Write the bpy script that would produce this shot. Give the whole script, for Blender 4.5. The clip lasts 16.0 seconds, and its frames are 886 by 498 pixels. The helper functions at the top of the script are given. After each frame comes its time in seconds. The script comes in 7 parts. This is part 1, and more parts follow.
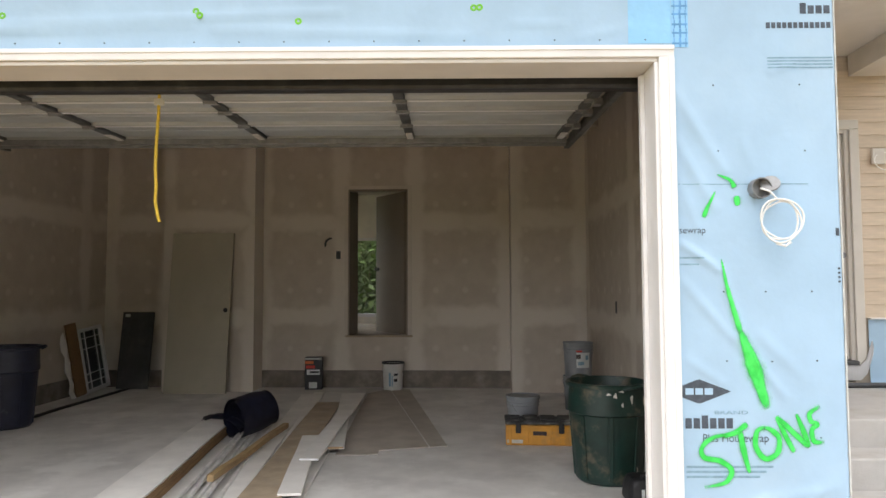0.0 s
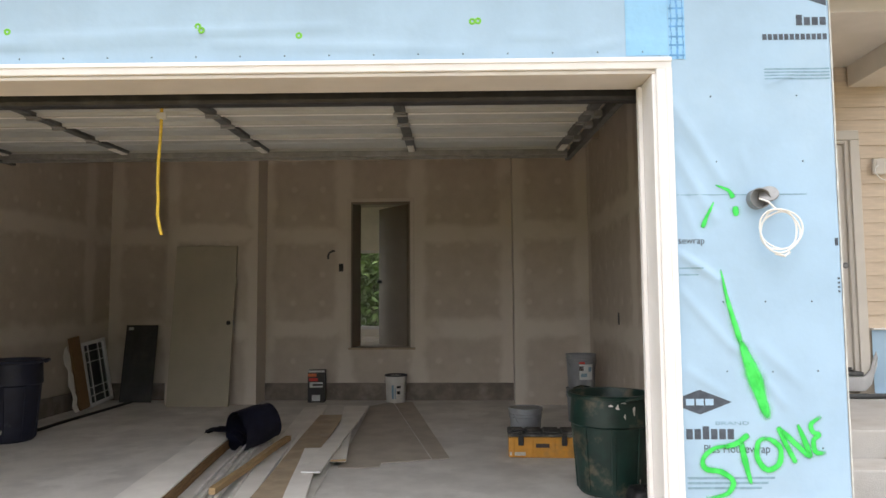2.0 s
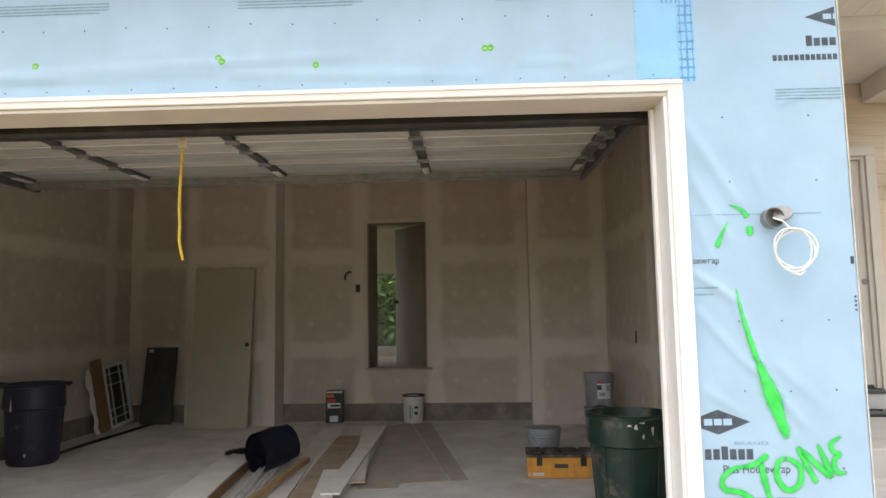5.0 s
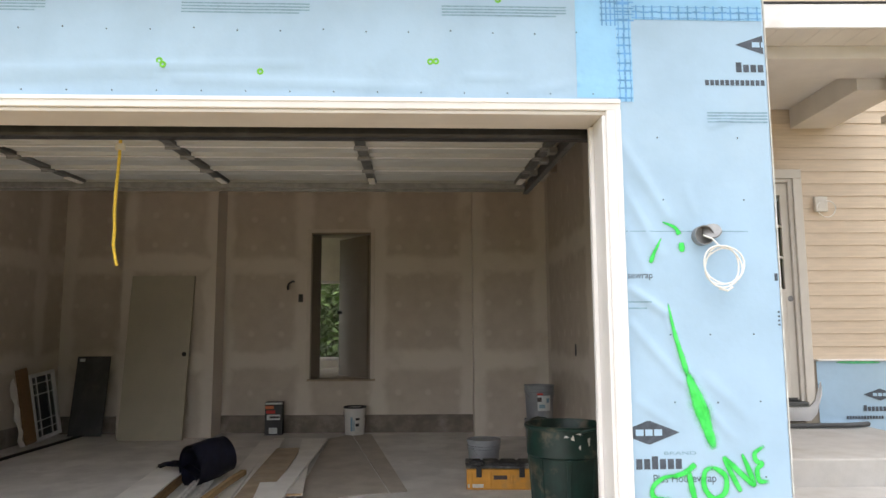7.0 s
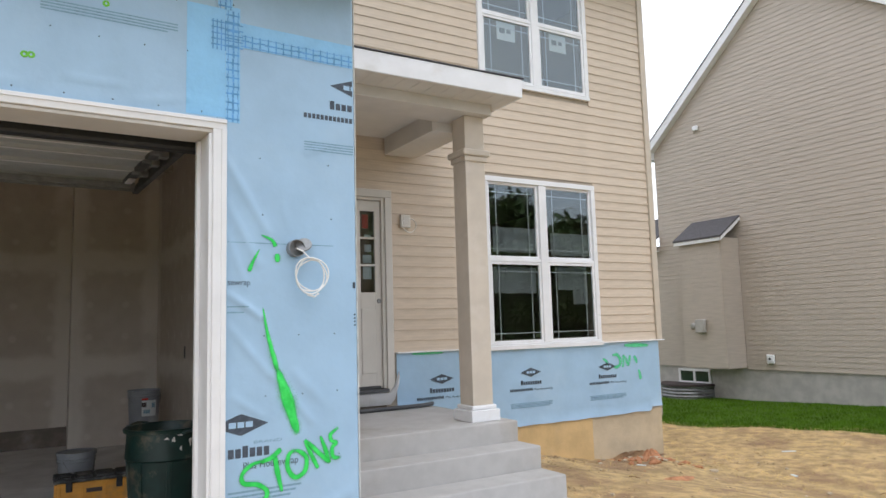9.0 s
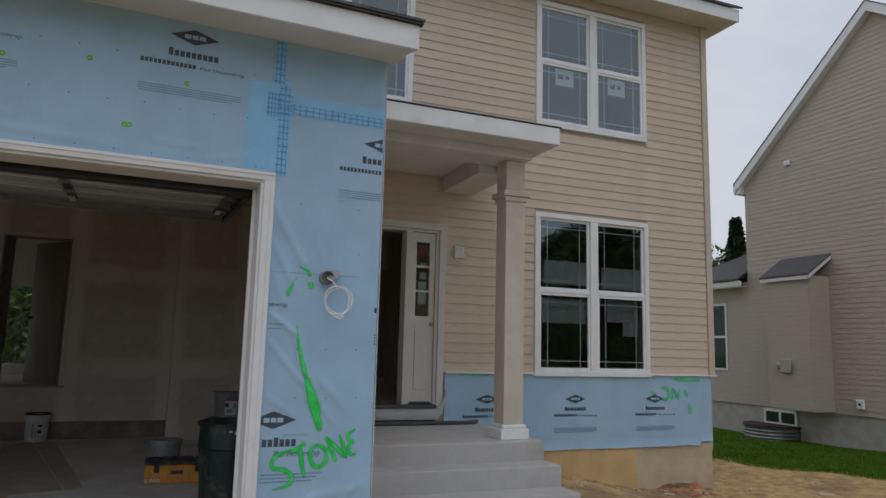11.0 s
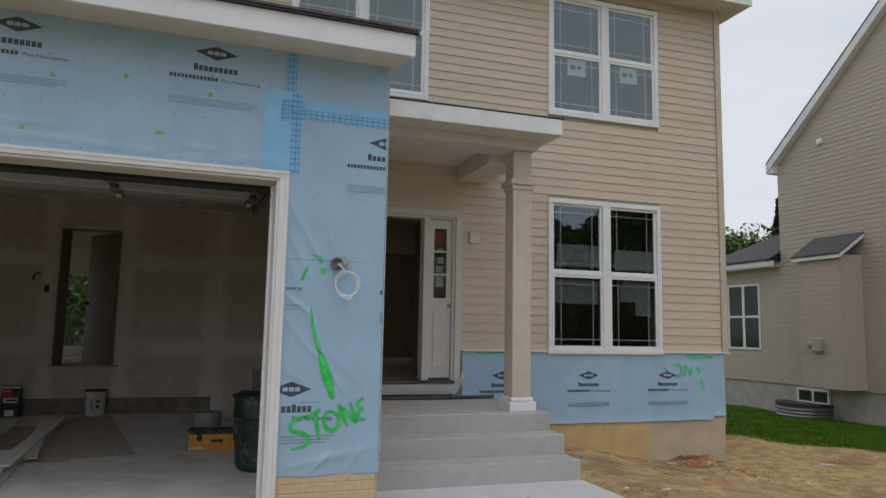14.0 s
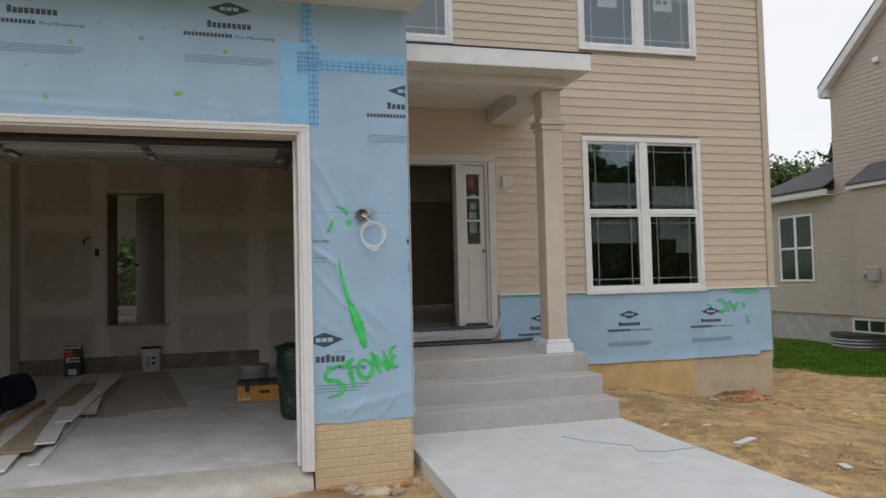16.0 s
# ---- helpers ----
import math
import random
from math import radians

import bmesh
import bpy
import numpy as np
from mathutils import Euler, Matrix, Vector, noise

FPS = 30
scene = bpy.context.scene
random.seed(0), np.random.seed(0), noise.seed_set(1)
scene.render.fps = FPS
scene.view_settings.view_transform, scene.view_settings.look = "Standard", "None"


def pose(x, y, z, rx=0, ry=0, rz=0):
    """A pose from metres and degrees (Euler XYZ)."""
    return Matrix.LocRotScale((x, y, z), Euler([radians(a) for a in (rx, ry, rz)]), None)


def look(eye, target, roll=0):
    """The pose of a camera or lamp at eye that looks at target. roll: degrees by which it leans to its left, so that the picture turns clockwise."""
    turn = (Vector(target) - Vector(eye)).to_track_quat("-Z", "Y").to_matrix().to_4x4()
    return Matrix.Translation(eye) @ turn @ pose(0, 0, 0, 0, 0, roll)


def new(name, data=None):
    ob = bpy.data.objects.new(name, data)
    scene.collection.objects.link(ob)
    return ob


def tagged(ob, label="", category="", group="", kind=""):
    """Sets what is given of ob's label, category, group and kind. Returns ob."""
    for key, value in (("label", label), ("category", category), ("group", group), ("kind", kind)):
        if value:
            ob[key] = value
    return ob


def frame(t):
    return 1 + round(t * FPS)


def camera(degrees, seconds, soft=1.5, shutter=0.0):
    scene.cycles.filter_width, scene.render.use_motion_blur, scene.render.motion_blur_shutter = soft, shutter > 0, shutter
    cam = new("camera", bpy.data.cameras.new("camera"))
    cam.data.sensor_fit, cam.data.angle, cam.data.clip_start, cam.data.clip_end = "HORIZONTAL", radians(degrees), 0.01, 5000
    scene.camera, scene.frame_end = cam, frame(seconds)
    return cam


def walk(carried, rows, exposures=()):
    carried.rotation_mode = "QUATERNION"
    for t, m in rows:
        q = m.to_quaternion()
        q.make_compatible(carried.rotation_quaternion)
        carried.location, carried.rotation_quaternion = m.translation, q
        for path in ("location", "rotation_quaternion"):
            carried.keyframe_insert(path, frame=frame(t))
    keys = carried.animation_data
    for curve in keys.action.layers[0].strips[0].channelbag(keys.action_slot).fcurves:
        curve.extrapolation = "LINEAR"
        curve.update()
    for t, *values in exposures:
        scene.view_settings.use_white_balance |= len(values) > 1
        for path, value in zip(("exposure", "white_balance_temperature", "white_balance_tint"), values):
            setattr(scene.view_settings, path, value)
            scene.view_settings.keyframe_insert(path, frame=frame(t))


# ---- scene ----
cam = camera(65.2, 16.0)
PATH = [
    (0, (0.315, -3.255, 1.417), (0.228, -1.26, 1.532), -0.2),
    (0.5, (0.327, -3.234, 1.416), (0.274, -1.237, 1.521), -0.3),
    (1, (0.344, -3.24, 1.41), (0.285, -1.245, 1.525), -0.9),
    (1.5, (0.348, -3.262, 1.41), (0.287, -1.267, 1.543), -1.3),
    (2, (0.335, -3.267, 1.411), (0.237, -1.275, 1.562), -0.4),
    (2.5, (0.322, -3.293, 1.418), (0.165, -1.307, 1.587), -0.6),
    (3, (0.311, -3.304, 1.413), (0.126, -1.318, 1.559), -0.8),
    (3.5, (0.326, -3.301, 1.415), (0.187, -1.314, 1.588), -0.7),
    (4, (0.33, -3.32, 1.427), (0.203, -1.335, 1.63), -1.0),
    (4.2, (0.337, -3.312, 1.428), (0.204, -1.328, 1.642), -1.3),
    (6.3, (0.332, -3.326, 1.425), (0.194, -1.339, 1.608), 0.46),
    (6.5, (0.330, -3.335, 1.420), (0.223, -1.348, 1.619), 0.74),
    (7, (0.363, -3.331, 1.420), (0.374, -1.345, 1.657), -0.31),
    (7.5, (0.436, -3.313, 1.434), (0.533, -1.325, 1.634), -0.65),
    (7.6, (0.428, -3.377, 1.415), (0.635, -1.396, 1.594), 0.0),
    (7.8, (0.47, -3.398, 1.441), (0.922, -1.46, 1.64), 0.4),
    (8, (0.429, -3.430, 1.433), (1.090, -1.559, 1.675), -0.28),
    (8.5, (0.42, -3.585, 1.429), (1.484, -1.892, 1.436), 0.3),
    (9, (0.387, -3.703, 1.432), (1.405, -1.996, 1.649), -1.63),
    (9.5, (0.449, -3.923, 1.442), (1.408, -2.200, 1.779), -2.27),
    (9.7, (0.474, -4.090, 1.406), (1.378, -2.335, 1.723), -1.57),
    (11.8, (0.725, -4.767, 1.442), (1.423, -2.913, 1.715), 0.6),
    (12, (0.748, -4.829, 1.418), (1.425, -2.969, 1.702), -0.7),
    (12.5, (0.686, -4.927, 1.405), (1.361, -3.055, 1.603), -0.9),
    (13, (0.591, -5.087, 1.394), (1.329, -3.234, 1.543), -0.2),
    (13.5, (0.592, -5.111, 1.405), (1.318, -3.266, 1.665), -0.0),
    (14, (0.754, -5.214, 1.394), (1.379, -3.328, 1.627), 1.1),
    (14.5, (0.863, -5.224, 1.372), (1.392, -3.306, 1.573), 0.3),
    (15, (0.894, -5.216, 1.406), (1.291, -3.261, 1.556), -0.5),
    (15.5, (0.918, -5.275, 1.375), (1.471, -3.363, 1.568), -1.2),
    (16, (0.917, -5.235, 1.394), (1.416, -3.299, 1.474), -1.4),
]
walk(cam, [(t, look(e, g, r)) for t, e, g, r in PATH],
     exposures=[(0, 0.98, 6650, 12), (4.2, 1.0, 6650, 12), (7, 1.02, 6600, 12), (8, 0.70, 6350, 12), (8.5, 0.50, 6350, 12), (9, 0.37, 6120, 12), (9.5, -0.06, 6050, 12), (9.7, -0.28, 6020, 12),
                (11.8, -0.82, 6000, 12), (12.5, -0.67, 6080, 12), (13, -0.51, 6250, 12), (13.5, -0.61, 6150, 11), (14.5, -0.45, 6230, 11), (15.5, -0.23, 6350, 11), (16, -0.26, 6350, 11)])

# ---- world and light: a bright overcast sky ----
world = bpy.data.worlds.new("overcast_sky")
scene.world = world
world.use_nodes = True
wt = world.node_tree
wt.nodes.clear()
w_out = wt.nodes.new("ShaderNodeOutputWorld")
w_sky = wt.nodes.new("ShaderNodeTexSky")
w_sky.sky_type, w_sky.sun_disc = "NISHITA", False
w_sky.sun_elevation, w_sky.sun_rotation = radians(62), radians(200)
w_bg = wt.nodes.new("ShaderNodeBackground")
w_bg.inputs["Strength"].default_value = 0.09
w_cl = wt.nodes.new("ShaderNodeBackground")
w_cl.inputs["Strength"].default_value = 1.24
w_tc = wt.nodes.new("ShaderNodeTexCoord")
w_map = wt.nodes.new("ShaderNodeMapping")
w_map.inputs["Scale"].default_value = (1, 1, 2.6)
w_n = wt.nodes.new("ShaderNodeTexNoise")
w_n.inputs["Scale"].default_value, w_n.inputs["Detail"].default_value = 3.2, 6
w_r = wt.nodes.new("ShaderNodeValToRGB")
w_r.color_ramp.elements[0].position, w_r.color_ramp.elements[0].color = 0.36, (0.86, 0.90, 0.96, 1)
w_r.color_ramp.elements[1].position, w_r.color_ramp.elements[1].color = 0.56, (1.0, 1.0, 1.0, 1)
w_mix = wt.nodes.new("ShaderNodeMixShader")
w_mix.inputs[0].default_value = 0.86
wt.links.new(w_tc.outputs["Generated"], w_map.inputs["Vector"])
wt.links.new(w_map.outputs["Vector"], w_n.inputs["Vector"])
wt.links.new(w_n.outputs["Fac"], w_r.inputs["Fac"])
wt.links.new(w_r.outputs["Color"], w_cl.inputs["Color"])
wt.links.new(w_sky.outputs["Color"], w_bg.inputs["Color"])
wt.links.new(w_bg.outputs["Background"], w_mix.inputs[1])
wt.links.new(w_cl.outputs["Background"], w_mix.inputs[2])
wt.links.new(w_mix.outputs["Shader"], w_out.inputs["Surface"])

sun = new("sun", bpy.data.lights.new("sun", "SUN"))
sun.data.energy, sun.data.angle, sun.data.color = 0.55, radians(35), (1.0, 0.97, 0.94)
sun.matrix_world = look((-6, -18, 36), (0, 0, 0))

# ---- materials ----
def node_mat(name):
    m = bpy.data.materials.new(name)
    m.use_nodes = True
    return m, m.node_tree, m.node_tree.nodes["Principled BSDF"]


def mathn(nt, op, a, b=None, c=None):
    n = nt.nodes.new("ShaderNodeMath")
    n.operation = op
    for i, v in enumerate((a, b, c)):
        if v is None:
            continue
        if isinstance(v, (int, float)):
            n.inputs[i].default_value = v
        else:
            nt.links.new(v, n.inputs[i])
    return n.outputs[0]


def noise_fac(nt, scale, detail=4, stretch=None, rough=0.55):
    tc = nt.nodes.new("ShaderNodeTexCoord")
    src = tc.outputs["Object"]
    if stretch:
        mp = nt.nodes.new("ShaderNodeMapping")
        mp.inputs["Scale"].default_value = stretch
        nt.links.new(src, mp.inputs["Vector"])
        src = mp.outputs["Vector"]
    n = nt.nodes.new("ShaderNodeTexNoise")
    n.inputs["Scale"].default_value, n.inputs["Detail"].default_value = scale, detail
    n.inputs["Roughness"].default_value = rough
    nt.links.new(src, n.inputs["Vector"])
    return n.outputs["Fac"]


def step(nt, fac, lo, hi):
    r = nt.nodes.new("ShaderNodeMapRange")
    r.interpolation_type = "SMOOTHSTEP"
    r.inputs["From Min"].default_value, r.inputs["From Max"].default_value = lo, hi
    nt.links.new(fac, r.inputs["Value"])
    return r.outputs["Result"]


def mixc(nt, fac, a, b):
    n = nt.nodes.new("ShaderNodeMix")
    n.data_type = "RGBA"
    if isinstance(fac, (int, float)):
        n.inputs[0].default_value = fac
    else:
        nt.links.new(fac, n.inputs[0])
    for sock, v in ((n.inputs[6], a), (n.inputs[7], b)):
        if isinstance(v, tuple):
            sock.default_value = (*v, 1)
        else:
            nt.links.new(v, sock)
    return n.outputs[2]


def mat(name, c, rough=0.6, metal=0.0, vary=0.12, scale=7, stain=None, sscale=1.3, srange=(0.5, 0.72), samt=0.6,
        bump=0.15, bscale=70, stretch=None, rand=0.0, spec=0.5):
    """A worn surface: fine grain, larger stains of another colour, relief, and a little change from piece to piece."""
    m, nt, p = node_mat(name)
    lo, hi = tuple(v * (1 - vary) for v in c), tuple(min(1, v * (1 + vary)) for v in c)
    col = mixc(nt, step(nt, noise_fac(nt, scale, 6, stretch), 0.3, 0.7), lo, hi)
    if stain:
        f = mathn(nt, "MULTIPLY", step(nt, noise_fac(nt, sscale, 7, stretch, 0.62), *srange), samt)
        col = mixc(nt, f, col, stain)
    if rand:
        info = nt.nodes.new("ShaderNodeObjectInfo")
        hsv = nt.nodes.new("ShaderNodeHueSaturation")
        nt.links.new(mathn(nt, "MULTIPLY_ADD", info.outputs["Random"], 2 * rand, 1 - rand), hsv.inputs["Value"])
        nt.links.new(col, hsv.inputs["Color"])
        col = hsv.outputs["Color"]
    nt.links.new(col, p.inputs["Base Color"])
    p.inputs["Metallic"].default_value = metal
    p.inputs["Specular IOR Level"].default_value = spec
    rr = nt.nodes.new("ShaderNodeMapRange")
    rr.inputs["To Min"].default_value, rr.inputs["To Max"].default_value = max(0, rough - 0.08), min(1, rough + 0.1)
    nt.links.new(noise_fac(nt, scale * 0.6, 4), rr.inputs["Value"])
    nt.links.new(rr.outputs["Result"], p.inputs["Roughness"])
    if bump:
        b = nt.nodes.new("ShaderNodeBump")
        b.inputs["Strength"].default_value, b.inputs["Distance"].default_value = bump, 0.01
        nt.links.new(noise_fac(nt, bscale, 5, stretch), b.inputs["Height"])
        nt.links.new(b.outputs["Normal"], p.inputs["Normal"])
    return m


def glass_mat(name, tint=(0.9, 0.95, 0.95)):
    m, nt, p = node_mat(name)
    nt.nodes.remove(p)
    out = nt.nodes["Material Output"]
    tr, gl, mx, fr = (nt.nodes.new(k) for k in ("ShaderNodeBsdfTransparent", "ShaderNodeBsdfGlossy", "ShaderNodeMixShader", "ShaderNodeFresnel"))
    tr.inputs["Color"].default_value = (*tint, 1)
    gl.inputs["Roughness"].default_value = 0.01
    gl.inputs["Color"].default_value = (0.84, 0.96, 1.0, 1)
    fr.inputs["IOR"].default_value = 2.3
    nt.links.new(fr.outputs[0], mx.inputs[0])
    nt.links.new(tr.outputs[0], mx.inputs[1])
    nt.links.new(gl.outputs[0], mx.inputs[2])
    nt.links.new(mx.outputs[0], out.inputs["Surface"])
    return m


def drywall_mat(name, axis, ups, levels):
    """Grey gypsum board with lighter joint compound on its seams and screw heads, not painted yet."""
    m, nt, p = node_mat(name)
    geo = nt.nodes.new("ShaderNodeNewGeometry")
    sep = nt.nodes.new("ShaderNodeSeparateXYZ")
    nt.links.new(geo.outputs["Position"], sep.inputs[0])
    u, z = sep.outputs[axis], sep.outputs["Z"]
    wob = mathn(nt, "MULTIPLY", mathn(nt, "SUBTRACT", noise_fac(nt, 2.6, 6), 0.5), 0.24)
    mud = None
    for src, places, w in ((u, ups, 0.13), (z, levels, 0.13)):
        for c in places:
            d = mathn(nt, "ADD", mathn(nt, "ABSOLUTE", mathn(nt, "SUBTRACT", src, c)), wob)
            f = mathn(nt, "SUBTRACT", 1.0, step(nt, d, w * 0.45, w * 1.35))
            mud = f if mud is None else mathn(nt, "MAXIMUM", mud, f)
    du = mathn(nt, "ABSOLUTE", mathn(nt, "SUBTRACT", mathn(nt, "FRACT", mathn(nt, "MULTIPLY", u, 1 / 0.406)), 0.5))
    dz = mathn(nt, "ABSOLUTE", mathn(nt, "SUBTRACT", mathn(nt, "FRACT", mathn(nt, "MULTIPLY", z, 1 / 0.4)), 0.5))
    dd = mathn(nt, "SQRT", mathn(nt, "ADD", mathn(nt, "POWER", du, 2.0), mathn(nt, "POWER", dz, 2.0)))
    dot = mathn(nt, "MULTIPLY", mathn(nt, "SUBTRACT", 1.0, step(nt, mathn(nt, "ADD", dd, mathn(nt, "MULTIPLY", wob, 0.4)), 0.05, 0.15)), 0.55)
    mud = mathn(nt, "MAXIMUM", mud, dot)
    mud = mathn(nt, "MULTIPLY", mud, step(nt, noise_fac(nt, 2.0, 5), 0.12, 0.5))
    paper = mixc(nt, step(nt, noise_fac(nt, 5, 5), 0.3, 0.7), (0.53, 0.465, 0.395), (0.585, 0.52, 0.445))
    nt.links.new(mixc(nt, mud, paper, (0.70, 0.64, 0.565)), p.inputs["Base Color"])
    p.inputs["Roughness"].default_value = 0.85
    b = nt.nodes.new("ShaderNodeBump")
    b.inputs["Strength"].default_value, b.inputs["Distance"].default_value = 0.12, 0.004
    nt.links.new(mathn(nt, "ADD", mud, mathn(nt, "MULTIPLY", noise_fac(nt, 40, 3), 0.3)), b.inputs["Height"])
    nt.links.new(b.outputs["Normal"], p.inputs["Normal"])
    return m


def spray_mat(name, c, soft=0.5, most=1.0):
    """Spray paint that thins out into specks towards the edges of a stroke."""
    m, nt, p = node_mat(name)
    nt.links.new(mixc(nt, step(nt, noise_fac(nt, 18, 4), 0.35, 0.7), c, tuple(min(1, v * 1.3 + 0.03) for v in c)), p.inputs["Base Color"])
    p.inputs["Roughness"].default_value = 0.5
    at = nt.nodes.new("ShaderNodeAttribute")
    at.attribute_name = "cover"
    grain = mathn(nt, "MULTIPLY", mathn(nt, "SUBTRACT", noise_fac(nt, 420, 4, None, 0.7), 0.5), 0.5)
    drift = mathn(nt, "MULTIPLY", mathn(nt, "SUBTRACT", noise_fac(nt, 30, 4), 0.5), 0.35)
    gate = step(nt, at.outputs["Fac"], 0.0, 0.12)
    f = mathn(nt, "MULTIPLY", gate, step(nt, mathn(nt, "ADD", mathn(nt, "ADD", at.outputs["Fac"], grain), drift), 0.06, 0.06 + soft))
    nt.links.new(mathn(nt, "MULTIPLY", f, most), p.inputs["Alpha"])
    return m


M_WRAP = mat("housewrap", (0.357, 0.523, 0.688), 0.42, vary=0.05, scale=3, stain=(0.425, 0.575, 0.71), sscale=1.1, samt=0.5, bump=0.2, bscale=14)
M_TAPE = mat("seam_tape", (0.27, 0.56, 0.84), 0.3, vary=0.06, scale=5, bump=0.2, bscale=30)
M_TAPEINK = mat("tape_ink", (0.12, 0.34, 0.66), 0.4, vary=0.2, scale=20)
M_INK = mat("print_ink", (0.06, 0.078, 0.105), 0.5, vary=0.25, scale=25)
M_INKPALE = mat("pale_print_ink", (0.21, 0.35, 0.45), 0.5, vary=0.15, scale=60)
M_GREEN = spray_mat("green_spray_paint", (0.02, 0.56, 0.07), 0.75)
# pale tone for light caught where the wrap turns the corner
M_EDGE = mat("sheathing_edge", (0.60, 0.61, 0.58), 0.8, vary=0.15, scale=12)
M_NAIL = mat("nail_head", (0.03, 0.035, 0.05), 0.45)
M_GREENCAP = mat("green_cap", (0.16, 0.52, 0.03), 0.4)
M_WHITE = mat("white_vinyl", (0.80, 0.80, 0.805), 0.4, vary=0.04, scale=4, stain=(0.6, 0.56, 0.5), sscale=2.5, srange=(0.58, 0.75), samt=0.35, bump=0.05)
M_JAMB = mat("primed_jamb", (0.63, 0.60, 0.56), 0.5, vary=0.06, scale=3, bump=0.05, stretch=(1, 1, 1))
M_SOFFIT = mat("soffit", (0.66, 0.63, 0.58), 0.5, vary=0.05, scale=3, bump=0.05)
M_SIDING = mat("beige_vinyl_siding", (0.605, 0.500, 0.385), 0.5, vary=0.07, scale=3.5, stretch=(1, 1, 14), bump=0.12, bscale=26, rand=0.035)
M_NSIDING = mat("taupe_vinyl_siding", (0.475, 0.41, 0.345), 0.55, vary=0.06, scale=2.5, stretch=(1, 1, 10), bump=0.1, bscale=26)
M_CORNER = mat("corner_post", (0.56, 0.485, 0.385), 0.5, vary=0.05, bump=0.05)
M_SHINGLE = mat("asphalt_shingle", (0.10, 0.095, 0.10), 0.9, vary=0.35, scale=40, bump=0.6, bscale=120)
M_LIP = mat("worn_lip_concrete", (0.58, 0.545, 0.475), 0.88, vary=0.10, scale=6, stain=(0.47, 0.41, 0.32), sscale=1.6, samt=0.6, bump=0.5, bscale=50)
M_EARTH = mat("damp_earth", (0.20, 0.115, 0.055), 0.95, vary=0.35, scale=10, stain=(0.34, 0.21, 0.10), sscale=5, bump=1.0, bscale=30)
M_CONC = mat("grey_concrete", (0.63, 0.63, 0.625), 0.85, vary=0.05, scale=5, stain=(0.54, 0.53, 0.51), sscale=0.9, samt=0.5, bump=0.3, bscale=130)
M_STEP = mat("step_concrete", (0.47, 0.455, 0.435), 0.85, vary=0.05, scale=8, stain=(0.34, 0.295, 0.235), sscale=1.4, srange=(0.46, 0.70), samt=0.5, bump=0.35, bscale=110)
M_FLOOR = mat("garage_slab", (0.72, 0.705, 0.685), 0.7, vary=0.12, scale=2.4, stain=(0.88, 0.87, 0.85), sscale=1.5, srange=(0.50, 0.66), samt=0.75, bump=0.2, bscale=60)
M_FOUND = mat("tan_foundation", (0.61, 0.425, 0.20), 0.85, vary=0.1, scale=4, stain=(0.47, 0.42, 0.35), sscale=0.7, samt=0.8, bump=0.35, bscale=60)
M_NFOUND = mat("grey_foundation", (0.42, 0.40, 0.37), 0.9, vary=0.12, scale=4, bump=0.3, bscale=40)
M_FOUNDGREY = mat("grey_foundation", (0.54, 0.44, 0.30), 0.85, vary=0.1, scale=4, stain=(0.42, 0.33, 0.22), sscale=0.9, samt=0.7, bump=0.35, bscale=60)
M_BRICK = mat("formed_brick", (0.66, 0.51, 0.315), 0.85, vary=0.14, scale=9, stain=(0.52, 0.40, 0.265), sscale=6, samt=0.6, bump=0.5, bscale=90, rand=0.012)
M_MORTAR = mat("brick_joint", (0.60, 0.465, 0.29), 0.9, vary=0.14, scale=9, bump=0.4)
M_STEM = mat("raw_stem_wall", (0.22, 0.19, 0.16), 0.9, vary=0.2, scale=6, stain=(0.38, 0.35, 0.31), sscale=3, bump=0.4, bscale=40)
M_DIRT = mat("straw_soil", (0.46, 0.32, 0.15), 0.95, vary=0.32, scale=6, stain=(0.24, 0.14, 0.08), sscale=1.1, srange=(0.48, 0.64), samt=0.75, bump=1.0, bscale=22)
M_CRUMB = mat("soil_crumb", (0.40, 0.275, 0.14), 0.95, vary=0.5, scale=3, stain=(0.55, 0.46, 0.34), sscale=4, bump=0)
M_TURF = mat("turf", (0.06, 0.115, 0.010), 0.9, spec=0.1, vary=0.3, scale=8, bump=0.8, bscale=60)
M_BLADE = mat("grass_blade", (0.075, 0.155, 0.008), 0.8, spec=0.1, vary=0.3, scale=3, bump=0, rand=0)
M_STRAW = mat("straw", (0.52, 0.37, 0.13), 0.8, vary=0.45, scale=3, bump=0)
M_STONE = mat("pale_stone", (0.47, 0.38, 0.27), 0.9, vary=0.25, scale=9, rand=0.2, bump=0.5, bscale=30)
M_REDCLAY = mat("orange_clay", (0.46, 0.21, 0.10), 0.95, vary=0.25, scale=12, bump=0.6, bscale=40)
M_STEEL = mat("galvanised_steel", (0.27, 0.275, 0.28), 0.5, metal=0.5, vary=0.15, scale=15)
M_DARKSTEEL = mat("dark_galvanised_steel", (0.12, 0.125, 0.13), 0.5, metal=0.4, vary=0.2, scale=15)
M_SCRIBBLE = spray_mat("faint_green_spray", (0.08, 0.62, 0.25), 0.7, 0.75)
M_DOORSKIN = mat("door_back_skin", (0.46, 0.485, 0.49), 0.45, vary=0.05, scale=4, bump=0.08)
M_BLACK = mat("black_rubber", (0.016, 0.016, 0.018), 0.5, vary=0.3, scale=12, stain=(0.05, 0.05, 0.05), sscale=6)
M_NAVY = mat("navy_plastic", (0.013, 0.016, 0.036), 0.45, vary=0.2, scale=8, stain=(0.12, 0.12, 0.13), sscale=5, srange=(0.62, 0.7), bump=0.15)
